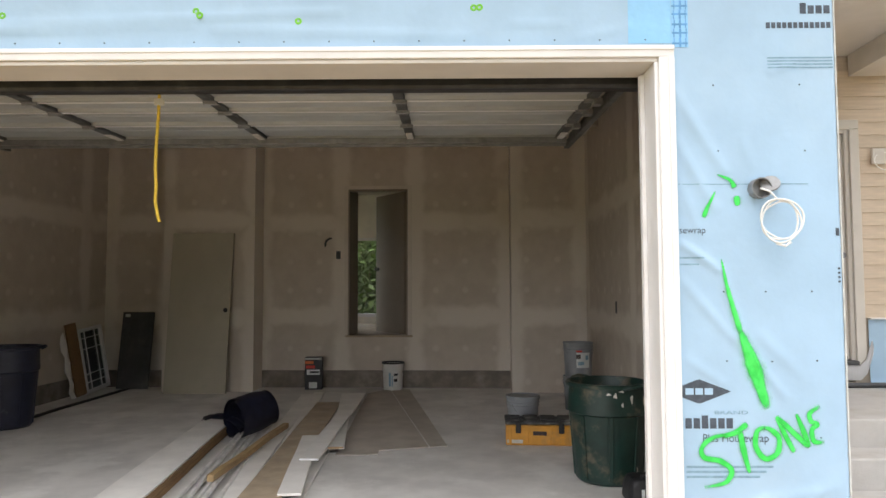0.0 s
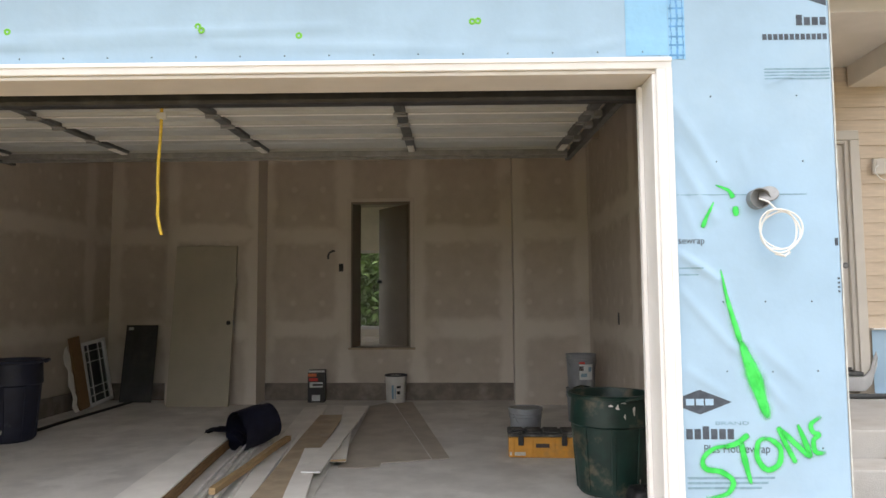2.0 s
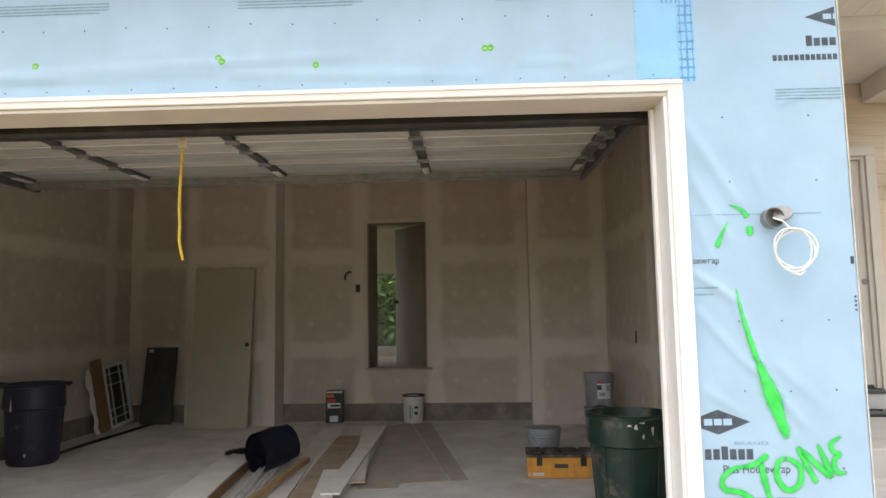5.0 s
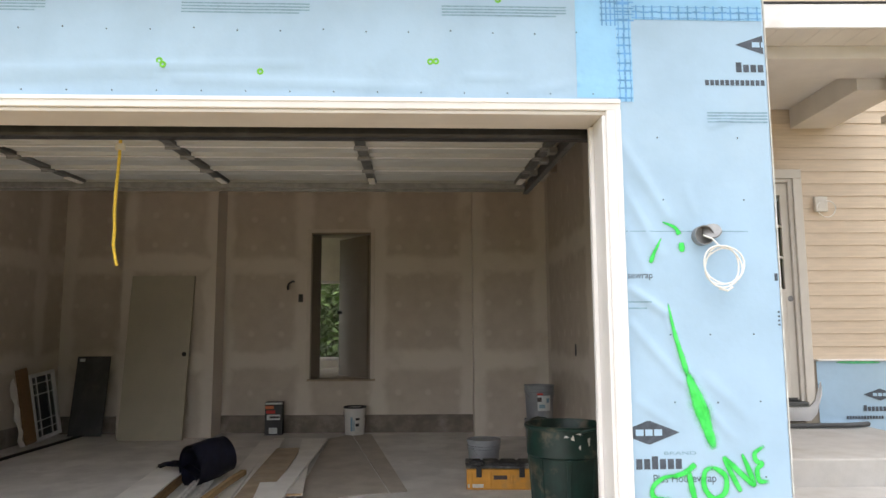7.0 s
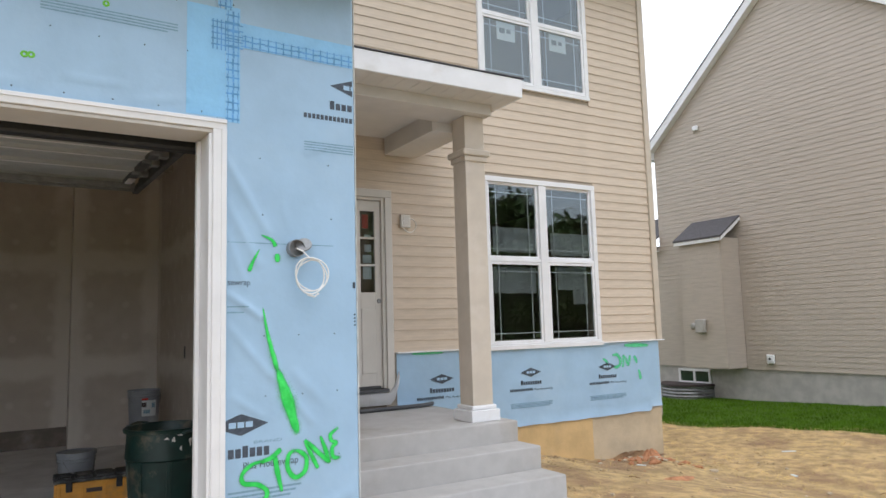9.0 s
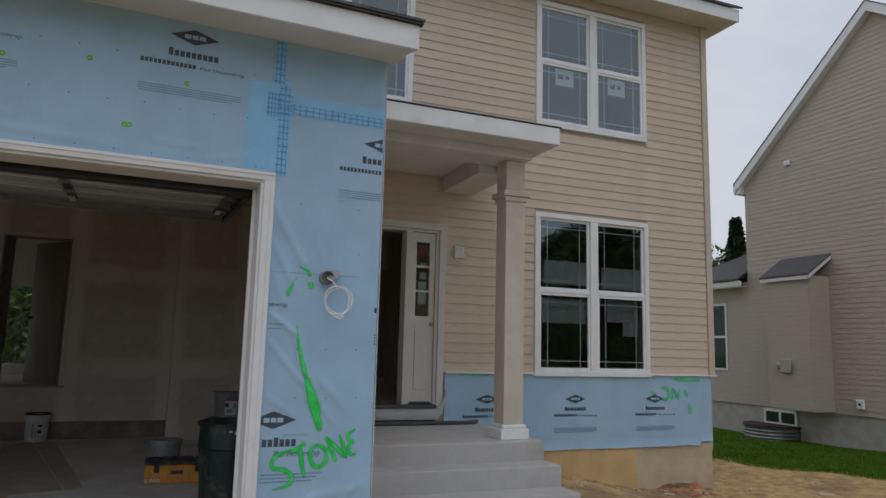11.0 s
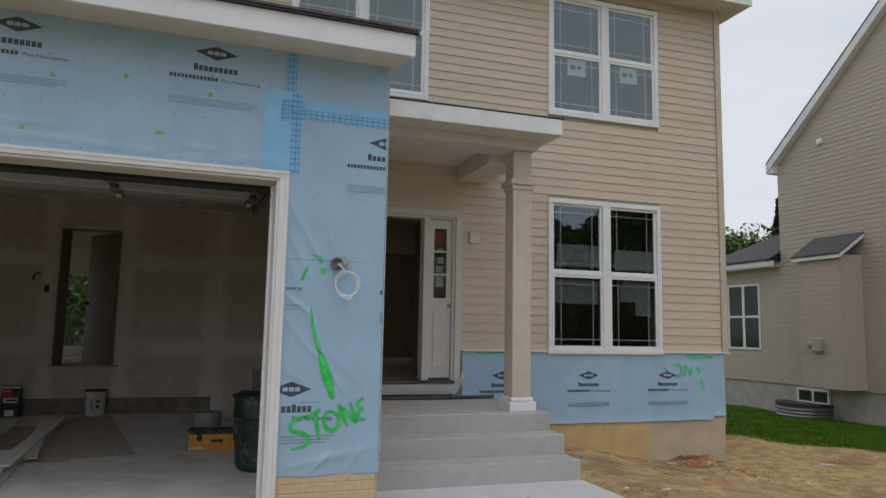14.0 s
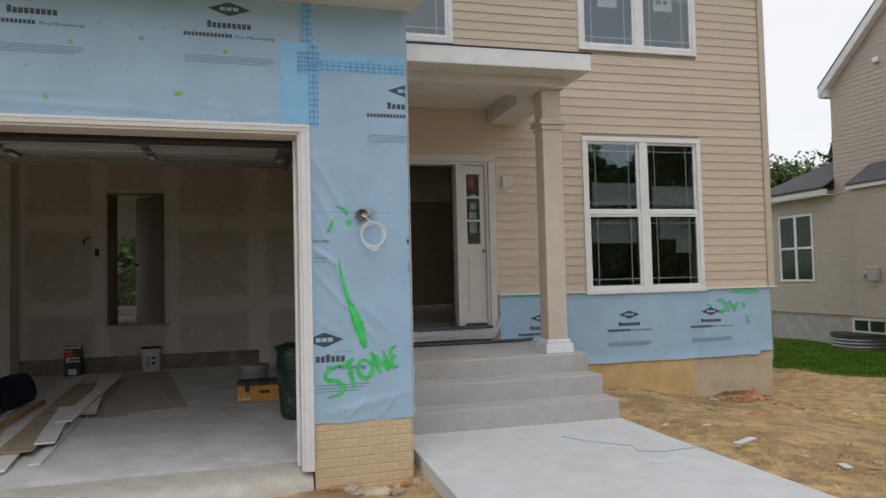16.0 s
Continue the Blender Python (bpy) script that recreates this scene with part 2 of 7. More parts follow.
M_GREENBIN = mat("green_bin_plastic", (0.006, 0.030, 0.024), 0.42, vary=0.25, scale=7, stain=(0.15, 0.125, 0.085), sscale=5, srange=(0.54, 0.68), samt=0.75, bump=0.15)
M_MUDSPLASH = mat("dried_mud_splash", (0.62, 0.60, 0.56), 0.9, vary=0.15, scale=20, bump=0.4)
M_BUCKET = mat("grey_bucket_plastic", (0.24, 0.255, 0.275), 0.45, vary=0.12, scale=6, stain=(0.55, 0.54, 0.52), sscale=4, samt=0.5)
M_WBUCKET = mat("white_bucket_plastic", (0.66, 0.65, 0.62), 0.4, vary=0.08, scale=6, stain=(0.4, 0.38, 0.34), sscale=5, samt=0.5)
M_YELLOW = mat("yellow_toolbox_plastic", (0.62, 0.29, 0.035), 0.45, vary=0.12, scale=7, stain=(0.32, 0.2, 0.08), sscale=5, samt=0.6)
M_YCORD = mat("yellow_rope", (0.72, 0.50, 0.05), 0.6, vary=0.15, scale=60)
M_DOORPAINT = mat("almond_door_paint", (0.44, 0.405, 0.31), 0.45, vary=0.05, scale=3, stain=(0.36, 0.33, 0.26), sscale=1.5, bump=0.05)
M_FRONTDOOR = mat("primed_steel_door", (0.60, 0.57, 0.52), 0.45, vary=0.04, scale=3, bump=0.03)
M_SLATE = mat("dark_sheet", (0.06, 0.062, 0.065), 0.5, vary=0.2, scale=5, stain=(0.12, 0.12, 0.12), sscale=4)
M_PLY = mat("brown_fibreboard", (0.42, 0.335, 0.24), 0.85, vary=0.15, scale=5, stain=(0.42, 0.38, 0.32), sscale=3, samt=0.6, bump=0.2)
M_SHEET = mat("grey_fibreboard", (0.50, 0.455, 0.40), 0.85, vary=0.1, scale=4, stain=(0.38, 0.33, 0.28), sscale=2.5, samt=0.5, bump=0.15)
M_ROLL = mat("black_membrane", (0.022, 0.024, 0.050), 0.4, vary=0.25, scale=9, stain=(0.06, 0.06, 0.065), sscale=5, samt=0.4, bump=0.2, bscale=20)
M_LUMBER = mat("raw_lumber", (0.42, 0.29, 0.15), 0.75, vary=0.15, scale=5, stretch=(12, 1, 12), stain=(0.25, 0.15, 0.07), sscale=3, bump=0.2)
M_DARKLUMBER = mat("brown_lumber", (0.25, 0.15, 0.07), 0.8, vary=0.25, scale=5, stretch=(12, 1, 12), stain=(0.15, 0.09, 0.045), sscale=3, bump=0.25)
M_PRIMED = mat("primed_board", (0.86, 0.84, 0.81), 0.55, vary=0.06, scale=4, stain=(0.74, 0.71, 0.67), sscale=2.2, samt=0.45, bump=0.1)
M_GALV = mat("dusty_metal_strip", (0.78, 0.77, 0.75), 0.5, metal=0.1, vary=0.15, scale=9)
M_COLUMN = mat("column_wrap", (0.60, 0.525, 0.43), 0.6, vary=0.06, scale=4, stain=(0.68, 0.61, 0.53), sscale=3.5, samt=0.7, bump=0.08)
M_WIRE = mat("white_cable", (0.80, 0.80, 0.78), 0.4, vary=0.05)
M_PAPER = mat("white_sheet", (0.66, 0.69, 0.69), 0.7, vary=0.04, bump=0.03)
M_STICKER = mat("glossy_sticker", (0.88, 0.88, 0.86), 0.5, vary=0.03, bump=0.03)
M_RED = mat("red_sticker", (0.6, 0.03, 0.02), 0.5)
M_ORANGE = mat("orange_print", (0.75, 0.16, 0.04), 0.5)
M_CARTON = mat("black_carton", (0.02, 0.02, 0.022), 0.5, vary=0.2)
M_IN = mat("interior_drywall", (0.42, 0.36, 0.29), 0.85, vary=0.05, scale=3)
M_INFLOOR = mat("interior_subfloor", (0.40, 0.34, 0.27), 0.8, vary=0.12, scale=6)
# brown of the door leaf; on jamb and passage wall it stands for shadow
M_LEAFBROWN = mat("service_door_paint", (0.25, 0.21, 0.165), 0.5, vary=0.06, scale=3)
M_MUD = mat("joint_compound", (0.66, 0.60, 0.53), 0.85, vary=0.05, scale=4)
M_ROOM = mat("pale_room_wall", (0.84, 0.80, 0.73), 0.85, vary=0.05, scale=3)
M_CEIL = mat("ceiling_board", (0.5, 0.47, 0.42), 0.9, vary=0.05, scale=3)
M_GLASS = glass_mat("window_glass")
# green reflection of foliage is mixed into the base colour of this glass
M_DARKGLASS = mat("dark_far_glass", (0.03, 0.05, 0.034), 0.06, vary=0.1, bump=0, spec=0.25)
M_DUSTY = mat("dusty_black_plastic", (0.05, 0.05, 0.05), 0.6, vary=0.3, scale=12, stain=(0.28, 0.27, 0.25), sscale=7, srange=(0.45, 0.65), samt=0.8)
M_LEAF = mat("broad_leaf", (0.10, 0.16, 0.04), 0.6, vary=0.4, scale=2.5, bump=0)
M_NEEDLE = mat("dark_needle", (0.025, 0.05, 0.018), 0.7, vary=0.4, scale=2.5, bump=0)
M_BARK = mat("bark", (0.10, 0.075, 0.05), 0.9, vary=0.3, scale=10, bump=0.6, bscale=25)
M_WELL = mat("corrugated_galvanised", (0.5, 0.5, 0.5), 0.45, metal=0.6, vary=0.12)
M_DARKTOP = mat("dark_cover", (0.05, 0.035, 0.035), 0.6)
M_DW_BACK = drywall_mat("drywall_back", "X", (-4.8, -3.95, -2.62, -1.52, -0.5, 0.77), (1.05, 2.35))
M_DW_SECL = drywall_mat("drywall_projection", "X", (-3.82, -2.64, 0.84, 1.75), (1.05, 2.35))
M_DW_SIDE = drywall_mat("drywall_side", "Y", (0.9, 3.3, 5.8), (1.05, 2.35))

# ---- mesh helpers ----
def finish(name, bm, material, smooth=None):
    me = bpy.data.meshes.new(name)
    bmesh.ops.recalc_face_normals(bm, faces=bm.faces)
    if smooth:
        for f in bm.faces:
            f.smooth = True
        for e in bm.edges:
            if len(e.link_faces) == 2 and e.calc_face_angle() > radians(smooth):
                e.smooth = False
    bm.to_mesh(me)
    bm.free()
    for k in (material if isinstance(material, (list, tuple)) else [material]):
        me.materials.append(k)
    return me


def part(name, bm, material, parent=None, label="", smooth=None):
    ob = new(name, finish(name, bm, material, smooth))
    if parent is not None:
        ob.parent = parent
    if label:
        ob["label"] = label
    return ob


def thing(name, label, category, group="", m=None, kind=""):
    ob = new(name)
    ob.empty_display_size = 0.1
    if m is not None:
        ob.matrix_basis = m
    return tagged(ob, label, category, group, kind)


def fixed(name, bm, material, label, category, smooth=None):
    return tagged(part(name, bm, material, None, "", smooth), label, category, "", "structure")


def bx(bm, x0, x1, y0, y1, z0, z1, bevel=0.0, m=None):
    """A box, with its edges rounded off when bevel is given."""
    t = Matrix.LocRotScale(((x0 + x1) / 2, (y0 + y1) / 2, (z0 + z1) / 2), None, (abs(x1 - x0), abs(y1 - y0), abs(z1 - z0)))
    r = bmesh.ops.create_cube(bm, size=1, matrix=t)
    if bevel:
        es = list({e for v in r["verts"] for e in v.link_edges})
        r2 = bmesh.ops.bevel(bm, geom=es, offset=bevel, segments=2, affect="EDGES", profile=0.5)
        vs = list({v for f in r2["faces"] for v in f.verts} | {v for v in r["verts"] if v.is_valid})
    else:
        vs = r["verts"]
    if m is not None:
        bmesh.ops.transform(bm, matrix=m, verts=vs)
    return bm


def boxm(*a, **k):
    return bx(bmesh.new(), *a, **k)


def lathe(bm, profile, seg=32, m=None):
    """Turn a profile of (radius, height) about z."""
    rings = []
    for r, z in profile:
        if r < 1e-5:
            rings.append([bm.verts.new((0, 0, z))])
        else:
            rings.append([bm.verts.new((r * math.cos(2 * math.pi * i / seg), r * math.sin(2 * math.pi * i / seg), z)) for i in range(seg)])
    for a, b in zip(rings, rings[1:]):
        for i in range(seg):
            j = (i + 1) % seg
            q = [a[i % len(a)], a[j % len(a)], b[j % len(b)], b[i % len(b)]]
            q = [v for k, v in enumerate(q) if v not in q[:k]]
            if len(q) > 2:
                bm.faces.new(q)
    if m is not None:
        bmesh.ops.transform(bm, matrix=m, verts=[v for r in rings for v in r])
    return bm


def tube(bm, pts, r, seg=8, closed=False):
    """A round rod along points; r a number or a list."""
    pts = [Vector(p) for p in pts]
    n = len(pts)
    rings = []
    up = Vector((0.13, 0.31, 0.94))
    for i, p in enumerate(pts):
        a = pts[(i - 1) % n] if closed or i else pts[0]
        b = pts[(i + 1) % n] if closed or i < n - 1 else pts[-1]
        d = (b - a).normalized()
        s = d.cross(up)
        s = s.normalized() if s.length > 1e-3 else d.orthogonal().normalized()
        w = d.cross(s)
        rr = r[i] if isinstance(r, (list, tuple)) else r
        rings.append([bm.verts.new(p + rr * (math.cos(2 * math.pi * k / seg) * s + math.sin(2 * math.pi * k / seg) * w)) for k in range(seg)])
    for i in range(n if closed else n - 1):
        a, b = rings[i], rings[(i + 1) % n]
        for k in range(seg):
            bm.faces.new((a[k], a[(k + 1) % seg], b[(k + 1) % seg], b[k]))
    if not closed:
        bm.faces.new(rings[0])
        bm.faces.new(rings[-1])
    return bm


def slab(bm, pts, d):
    """A flat polygon given thickness by the vector d."""
    a = [bm.verts.new(p) for p in pts]
    b = [bm.verts.new(Vector(p) + Vector(d)) for p in pts]
    bm.faces.new(a)
    bm.faces.new(b)
    for i in range(len(a)):
        j = (i + 1) % len(a)
        bm.faces.new((a[i], a[j], b[j], b[i]))
    return bm


def smooth01(v, a, b):
    t = max(0.0, min(1.0, (v - a) / (b - a)))
    return t * t * (3 - 2 * t)

# ---- ground ----
def turf_edge(y):
    return 10.2 + 0.46 * max(0.0, min(3.4, 5.85 - y)) + 0.12 * math.sin(y * 2.3)


def ground_z(x, y):
    z = -0.13 + 0.10 * smooth01(x, 1.9, 2.3) - 0.44 * smooth01(x, 4.4, 8.2) - 0.03 * smooth01(x, 8, 13) * max(-3, min(4, y - 4))
    z += 0.035 * noise.noise((x * 0.9, y * 0.9, 0)) + 0.018 * noise.noise((x * 3.1, y * 3.1, 4))
    z += 0.10 * math.exp(-((x - 6.9) ** 2 + (y - 2.3) ** 2) / 0.35)
    return z if -6 < x < 20 and -12 < y < 18 else -0.4


gx = np.concatenate([np.linspace(-600, -14, 9), np.linspace(-8, 20, 141), np.linspace(26, 600, 9)])
gy = np.concatenate([np.linspace(-600, -16, 9), np.linspace(-9, 14, 116), np.linspace(20, 600, 9)])
bm = bmesh.new()
gv = [[bm.verts.new((float(x), float(y), ground_z(float(x), float(y)))) for y in gy] for x in gx]
for i in range(len(gx) - 1):
    for j in range(len(gy) - 1):
        f = bm.faces.new((gv[i][j], gv[i + 1][j], gv[i + 1][j + 1], gv[i][j + 1]))
        c = f.calc_center_median()
        f.material_index = 1 if (c.x > turf_edge(c.y) and abs(c.x) < 60) or c.y > 14 or c.x < -8 or c.y < -16 else 0
        f.smooth = True
fixed("ground", bm, [M_DIRT, M_TURF], "bare tan soil scattered with straw, with green turf beyond", "ground")

# ---- garage shell ----
GX0, GX1, GR = -4.87, 1.80, 2.0        # inner left, inner right, outer right
OX0, OX1, OZ = -3.74, 1.18, 2.488       # garage opening
BY, SY = 6.32, 5.92                    # back wall, side projections
CZ = 3.44
SLOPE = 0.011                          # the slab falls towards the opening


def slab_z(y):
    return SLOPE * (y - 0.34)



bm = bmesh.new()
bx(bm, GX0 - 0.2, GX1 + 0.2, 0.34, 6.5, -0.25, 0.0)
for v in bm.verts:
    if v.co.z > -0.1 and v.co.y > 3:
        v.co.z = slab_z(v.co.y)
fixed("garage_floor", bm, M_FLOOR, "dusty grey concrete garage slab with pale smears", "floor")
bm = bmesh.new()
rows = [(0.331, -0.008), (0.10, -0.012), (-0.03, -0.018), (-0.085, -0.030), (-0.12, -0.052), (-0.14, -0.10), (-0.14, -0.3), (0.331, -0.3)]
xs = np.linspace(-5.05, 1.24, 60)
rings = [[bm.verts.new((float(x), y + ((0.13 * smooth01(float(x), 0.70, 1.24) ** 2 - 0.028 * noise.noise((float(x) * 2.3, i * 0.4, 7)) - 0.010 * noise.noise((float(x) * 9, i * 0.8, 3))) if 1 < i < 7 else 0), z)) for i, (y, z) in enumerate(rows)] for x in xs]
for a, b in zip(rings, rings[1:]):
    for k in range(len(rows)):
        bm.faces.new((a[k], b[k], b[(k + 1) % len(rows)], a[(k + 1) % len(rows)]))
lip = fixed("garage_threshold", bm, M_LIP, "worn concrete lip at the garage opening", "threshold", smooth=50)

bm = bmesh.new()
bx(bm, GX0 - 0.2, OX0, 0.012, 0.42, 0, CZ + 0.06)
bx(bm, OX1, GR, 0.012, 0.2, 0.0, CZ + 0.06)
bx(bm, OX0, OX1, 0.012, 0.24, OZ + 0.02, CZ + 0.06)
front = fixed("wall_garage_front", bm, M_DW_SIDE, "garage front wall behind blue housewrap", "wall")
bm = boxm(GX0 - 0.2, GX0, 0.2, 6.6, 0.28, CZ)
fixed("wall_garage_left", bm, M_DW_SIDE, "taped unpainted drywall side wall of the garage", "wall")
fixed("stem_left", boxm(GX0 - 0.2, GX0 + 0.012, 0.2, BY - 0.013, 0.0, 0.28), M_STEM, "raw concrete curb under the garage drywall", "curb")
bm = boxm(GX1, GR - 0.012, 0.2, 6.6, 0.0, CZ)
fixed("wall_garage_right", bm, M_DW_SIDE, "taped unpainted drywall side wall of the garage", "wall")
DX0, DX1, DZ0, DZ1 = -1.425, -0.595, 0.755, 2.81
bm = bmesh.new()
bx(bm, GX0, DX0, BY, BY + 0.15, 0.30, CZ)
bx(bm, DX1, 0.815, BY, BY + 0.15, 0.30, CZ)
bx(bm, DX0, DX1, BY, BY + 0.15, DZ1, CZ)
bx(bm, DX0, DX1, BY, BY + 0.15, 0.30, DZ0)
fixed("wall_garage_back", bm, M_DW_BACK, "taped unpainted drywall back wall of the garage", "wall")
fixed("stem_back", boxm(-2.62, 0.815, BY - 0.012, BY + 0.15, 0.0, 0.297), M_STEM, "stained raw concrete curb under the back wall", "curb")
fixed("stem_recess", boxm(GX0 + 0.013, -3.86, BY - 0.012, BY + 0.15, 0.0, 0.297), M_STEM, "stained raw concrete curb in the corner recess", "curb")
bm = bmesh.new()
bx(bm, -3.86, -2.62, SY, BY - 0.001, 0.03, CZ)
fixed("wall_projection_left", bm, M_DW_SECL, "boxed-out drywall projection with taped joints", "wall")
bm = bmesh.new()
bx(bm, 0.815, GX1, SY, BY + 0.15, 0.03, CZ)
fixed("wall_projection_right", bm, M_DW_SECL, "boxed-out drywall projection with taped joints", "wall")
fixed("ceiling_garage", boxm(GX0 - 0.2, GR - 0.012, 0.03, 6.6, CZ, CZ + 0.055), M_CEIL, "garage ceiling board", "ceiling")

# casing round the garage opening: stepped brickmould
def mould(name, length, m, parent, miter=0.0):
    """Stepped moulding profile drawn out along x."""
    prof = [(0.0, 0.0), (0.0, -0.033), (0.003, -0.036), (0.026, -0.036), (0.029, -0.030), (0.066, -0.026), (0.070, -0.022), (0.070, 0.0)]
    b = bmesh.new()
    slab(b, [(0, p[1], p[0]) for p in prof], (length, 0, 0))
    if miter:
        for v in b.verts:
            if v.co.x > length / 2:
                v.co.x += (v.co.z - 0.07) * miter
    bmesh.ops.transform(b, matrix=m, verts=b.verts)
    return part(name, b, M_WHITE, parent)


casing = thing("trim_garage_opening", "stepped white casing round the garage opening", "trim", kind="structure")
# head: outer edge up; jambs stand on the slab
mould("head_casing", 1.25 - (OX0 - 0.07), Matrix.Translation((OX0 - 0.07, 0, OZ + 0.056)) @ Matrix.Diagonal((1, 1, -0.77, 1)), casing)
mould("side_casing", OZ - 0.001, Matrix(((0, 0, -1, 1.25), (0, 1, 0, 0), (1, 0, 0, 0.003), (0, 0, 0, 1))), casing)
mould("side_casing", OZ - 0.001, Matrix(((0, 0, 1, OX0 - 0.07), (0, 1, 0, 0), (1, 0, 0, 0.003), (0, 0, 0, 1))), casing)
part("head_jamb", boxm(OX0, OX1, -0.012, 0.23, OZ - 0.018, OZ + 0.001, 0.003), M_JAMB, casing)
part("side_jamb", boxm(OX1 - 0.018, OX1 + 0.0, -0.012, 0.23, 0.003, OZ - 0.019, 0.003), M_WHITE, casing)
part("side_jamb", boxm(OX0, OX0 + 0.018, -0.012, 0.23, 0.003, OZ - 0.019, 0.003), M_WHITE, casing)
part("stop_strip", boxm(OX1 - 0.04, OX1 - 0.019, 0.15, 0.19, 0.003, OZ - 0.03, 0.003), M_WHITE, casing)

# ---- housewrap over the garage front ----
FOLDS = ((1.25, 2.34, 1.47, 1.96, 0.026, 0.015), (1.26, 2.10, 1.43, 1.78, 0.024, 0.012), (1.25, 1.95, 1.36, 1.66, 0.020, 0.008), (1.60, 1.98, 1.56, 2.12, 0.02, 0.006), (1.62, 1.20, 1.80, 1.02, 0.025, 0.007), (1.27, 1.62, 1.44, 1.50, 0.018, 0.014),
         (1.44, 1.50, 1.52, 1.22, 0.02, 0.014), (1.27, 1.45, 1.50, 1.18, 0.022, 0.010), (1.50, 1.20, 1.72, 0.93, 0.02, 0.010),
         (1.27, 1.1, 1.45, 0.98, 0.02, 0.006), (1.70, 2.42, 1.82, 2.46, 0.02, 0.006), (1.35, 0.40, 1.95, 0.52, 0.03, 0.008),
         (1.5, 0.36, 1.62, 0.48, 0.015, 0.01), (1.75, 0.36, 1.86, 0.5, 0.02, 0.01),
         (-2.3, 2.66, -0.3, 2.72, 0.018, 0.010), (-2.6, 2.62, -1.0, 2.66, 0.014, 0.008), (-0.9, 2.64, 0.3, 2.60, 0.02, 0.008),
         (0.5, 2.66, 0.75, 2.65, 0.012, 0.008), (-3.5, 2.7, -1.8, 2.64, 0.02, 0.009), (0.8, 2.58, 1.05, 2.64, 0.02, 0.006))


def wrap_lift(x, z):
    h = 0.0035 * noise.noise((x * 1.6, z * 1.6, 3)) + 0.0016 * noise.noise((x * 6, z * 5, 9))
    for x0, z0, x1, z1, w, a in FOLDS:
        dx, dz = x1 - x0, z1 - z0
        t = ((x - x0) * dx + (z - z0) * dz) / (dx * dx + dz * dz)
        fade = max(0.0, 1 - max(0, -t, t - 1) * 5)
        tt = max(0, min(1, t))
        d2 = (x - x0 - tt * dx) ** 2 + (z - z0 - tt * dz) ** 2
        if d2 < 9 * w * w:
            h += a * fade * math.exp(-d2 / (w * w)) * (0.6 + 0.4 * math.sin(tt * 3.14))
    return h + 0.004


def wrap_y(x, z, lift=0.0):
    return -(wrap_lift(x, z) + lift)


bm = bmesh.new()


def wrap_sheet(x0, x1, z0, z1, s, ragged=0.0):
    nx, nz = max(1, round((x1 - x0) / s)), max(1, round((z1 - z0) / s))
    g = []
    for i in range(nx + 1):
        x = x0 + (x1 - x0) * i / nx
        col = []
        for j in range(nz + 1):
            lo = z0 + (ragged * noise.noise((x * 5, 1, 2)) if ragged else 0)
            z = lo + (z1 - lo) * j / nz
            col.append(bm.verts.new((x, wrap_y(x, z), z)))
        g.append(col)
    for i in range(nx):
        for j in range(nz):
            bm.faces.new((g[i][j], g[i + 1][j], g[i + 1][j + 1], g[i][j + 1])).smooth = True


WX1 = 2.0
wrap_sheet(OX0 - 1.1, 1.2, OZ + 0.03, 3.5, 0.02)
wrap_sheet(1.2, WX1, 0.325, 3.5, 0.0125, 0.012)
bmesh.ops.remove_doubles(bm, verts=bm.verts, dist=1e-4)
# turn the sheet round the corner
c0 = [bm.verts.new((WX1 + 0.004, y, z)) for y, z in ((0.004, 0.33), (0.004, 3.5), (2.9, 3.5), (2.9, 0.57), (1.35, 0.57), (1.35, 0.33))]
bm.faces.new(c0)
bmesh.ops.solidify(bm, geom=bm.faces[:], thickness=-0.0015)
housewrap = tagged(part("housewrap", bm, M_WRAP), "wrinkled pale blue housewrap stapled over the garage front", "housewrap", "", "structure")


# thin added strip paints the bright corner line of the wrap
part("corner_edge", boxm(2.0045, 2.012, -0.004, 0.0035, 0.345, 3.44, 0.002), M_EDGE, housewrap, "pale strip coloured as the lit corner of the wrap")


def on_wrap(name, bm2, material, parent, label="", lift=0.003, wrap=True, y0=0.0):
    """Lay a flat (x, z) figure on the sheet."""
    for v in bm2.verts:
        v.co.y = (wrap_y(v.co.x, v.co.z, lift) if wrap else y0 - lift)
    ob = part(name, bm2, material, parent, label)
    return ob


def figure(polys):
    """Polygons in x, z, cut fine enough to follow the folds."""
    b = bmesh.new()
    for poly in polys:
        b.faces.new([b.verts.new((x, 0, z)) for x, z in poly])
    return b


def bar(b, x0, x1, z0, z1, n=8):
    g = [[b.verts.new((x0 + (x1 - x0) * i / n, 0, z)) for z in (z0, (z0 + z1) / 2, z1)] for i in range(n + 1)]
    for i in range(n):
        for j in (0, 1):
            b.faces.new((g[i][j], g[i + 1][j], g[i + 1][j + 1], g[i][j + 1]))
    return b


def diamond(b, cx, cz, w, h, cut=None, lo=None):
    """A lozenge with a hollow band, clipped at x = cut (on the right) or lo (on the left)."""
    n = 16
    x0, x1 = cx - w / 2, cx + w / 2
    if lo is not None:
        x0 = max(x0, lo)
    if cut is not None:
        x1 = min(x1, cut)
    prev = None
    for i in range(n + 1):
        x = x0 + (x1 - x0) * i / n
        k = h / 2 * (1 - abs(x - cx) / (w / 2))
        pts = [b.verts.new((x, 0, cz - k)), b.verts.new((x, 0, cz)), b.verts.new((x, 0, cz + k))]
        if prev:
            for j in (0, 1):
                q = [prev[j], pts[j], pts[j + 1], prev[j + 1]]
                b.faces.new(q)
        prev = pts
    bmesh.ops.remove_doubles(b, verts=b.verts, dist=1e-5)
    return b


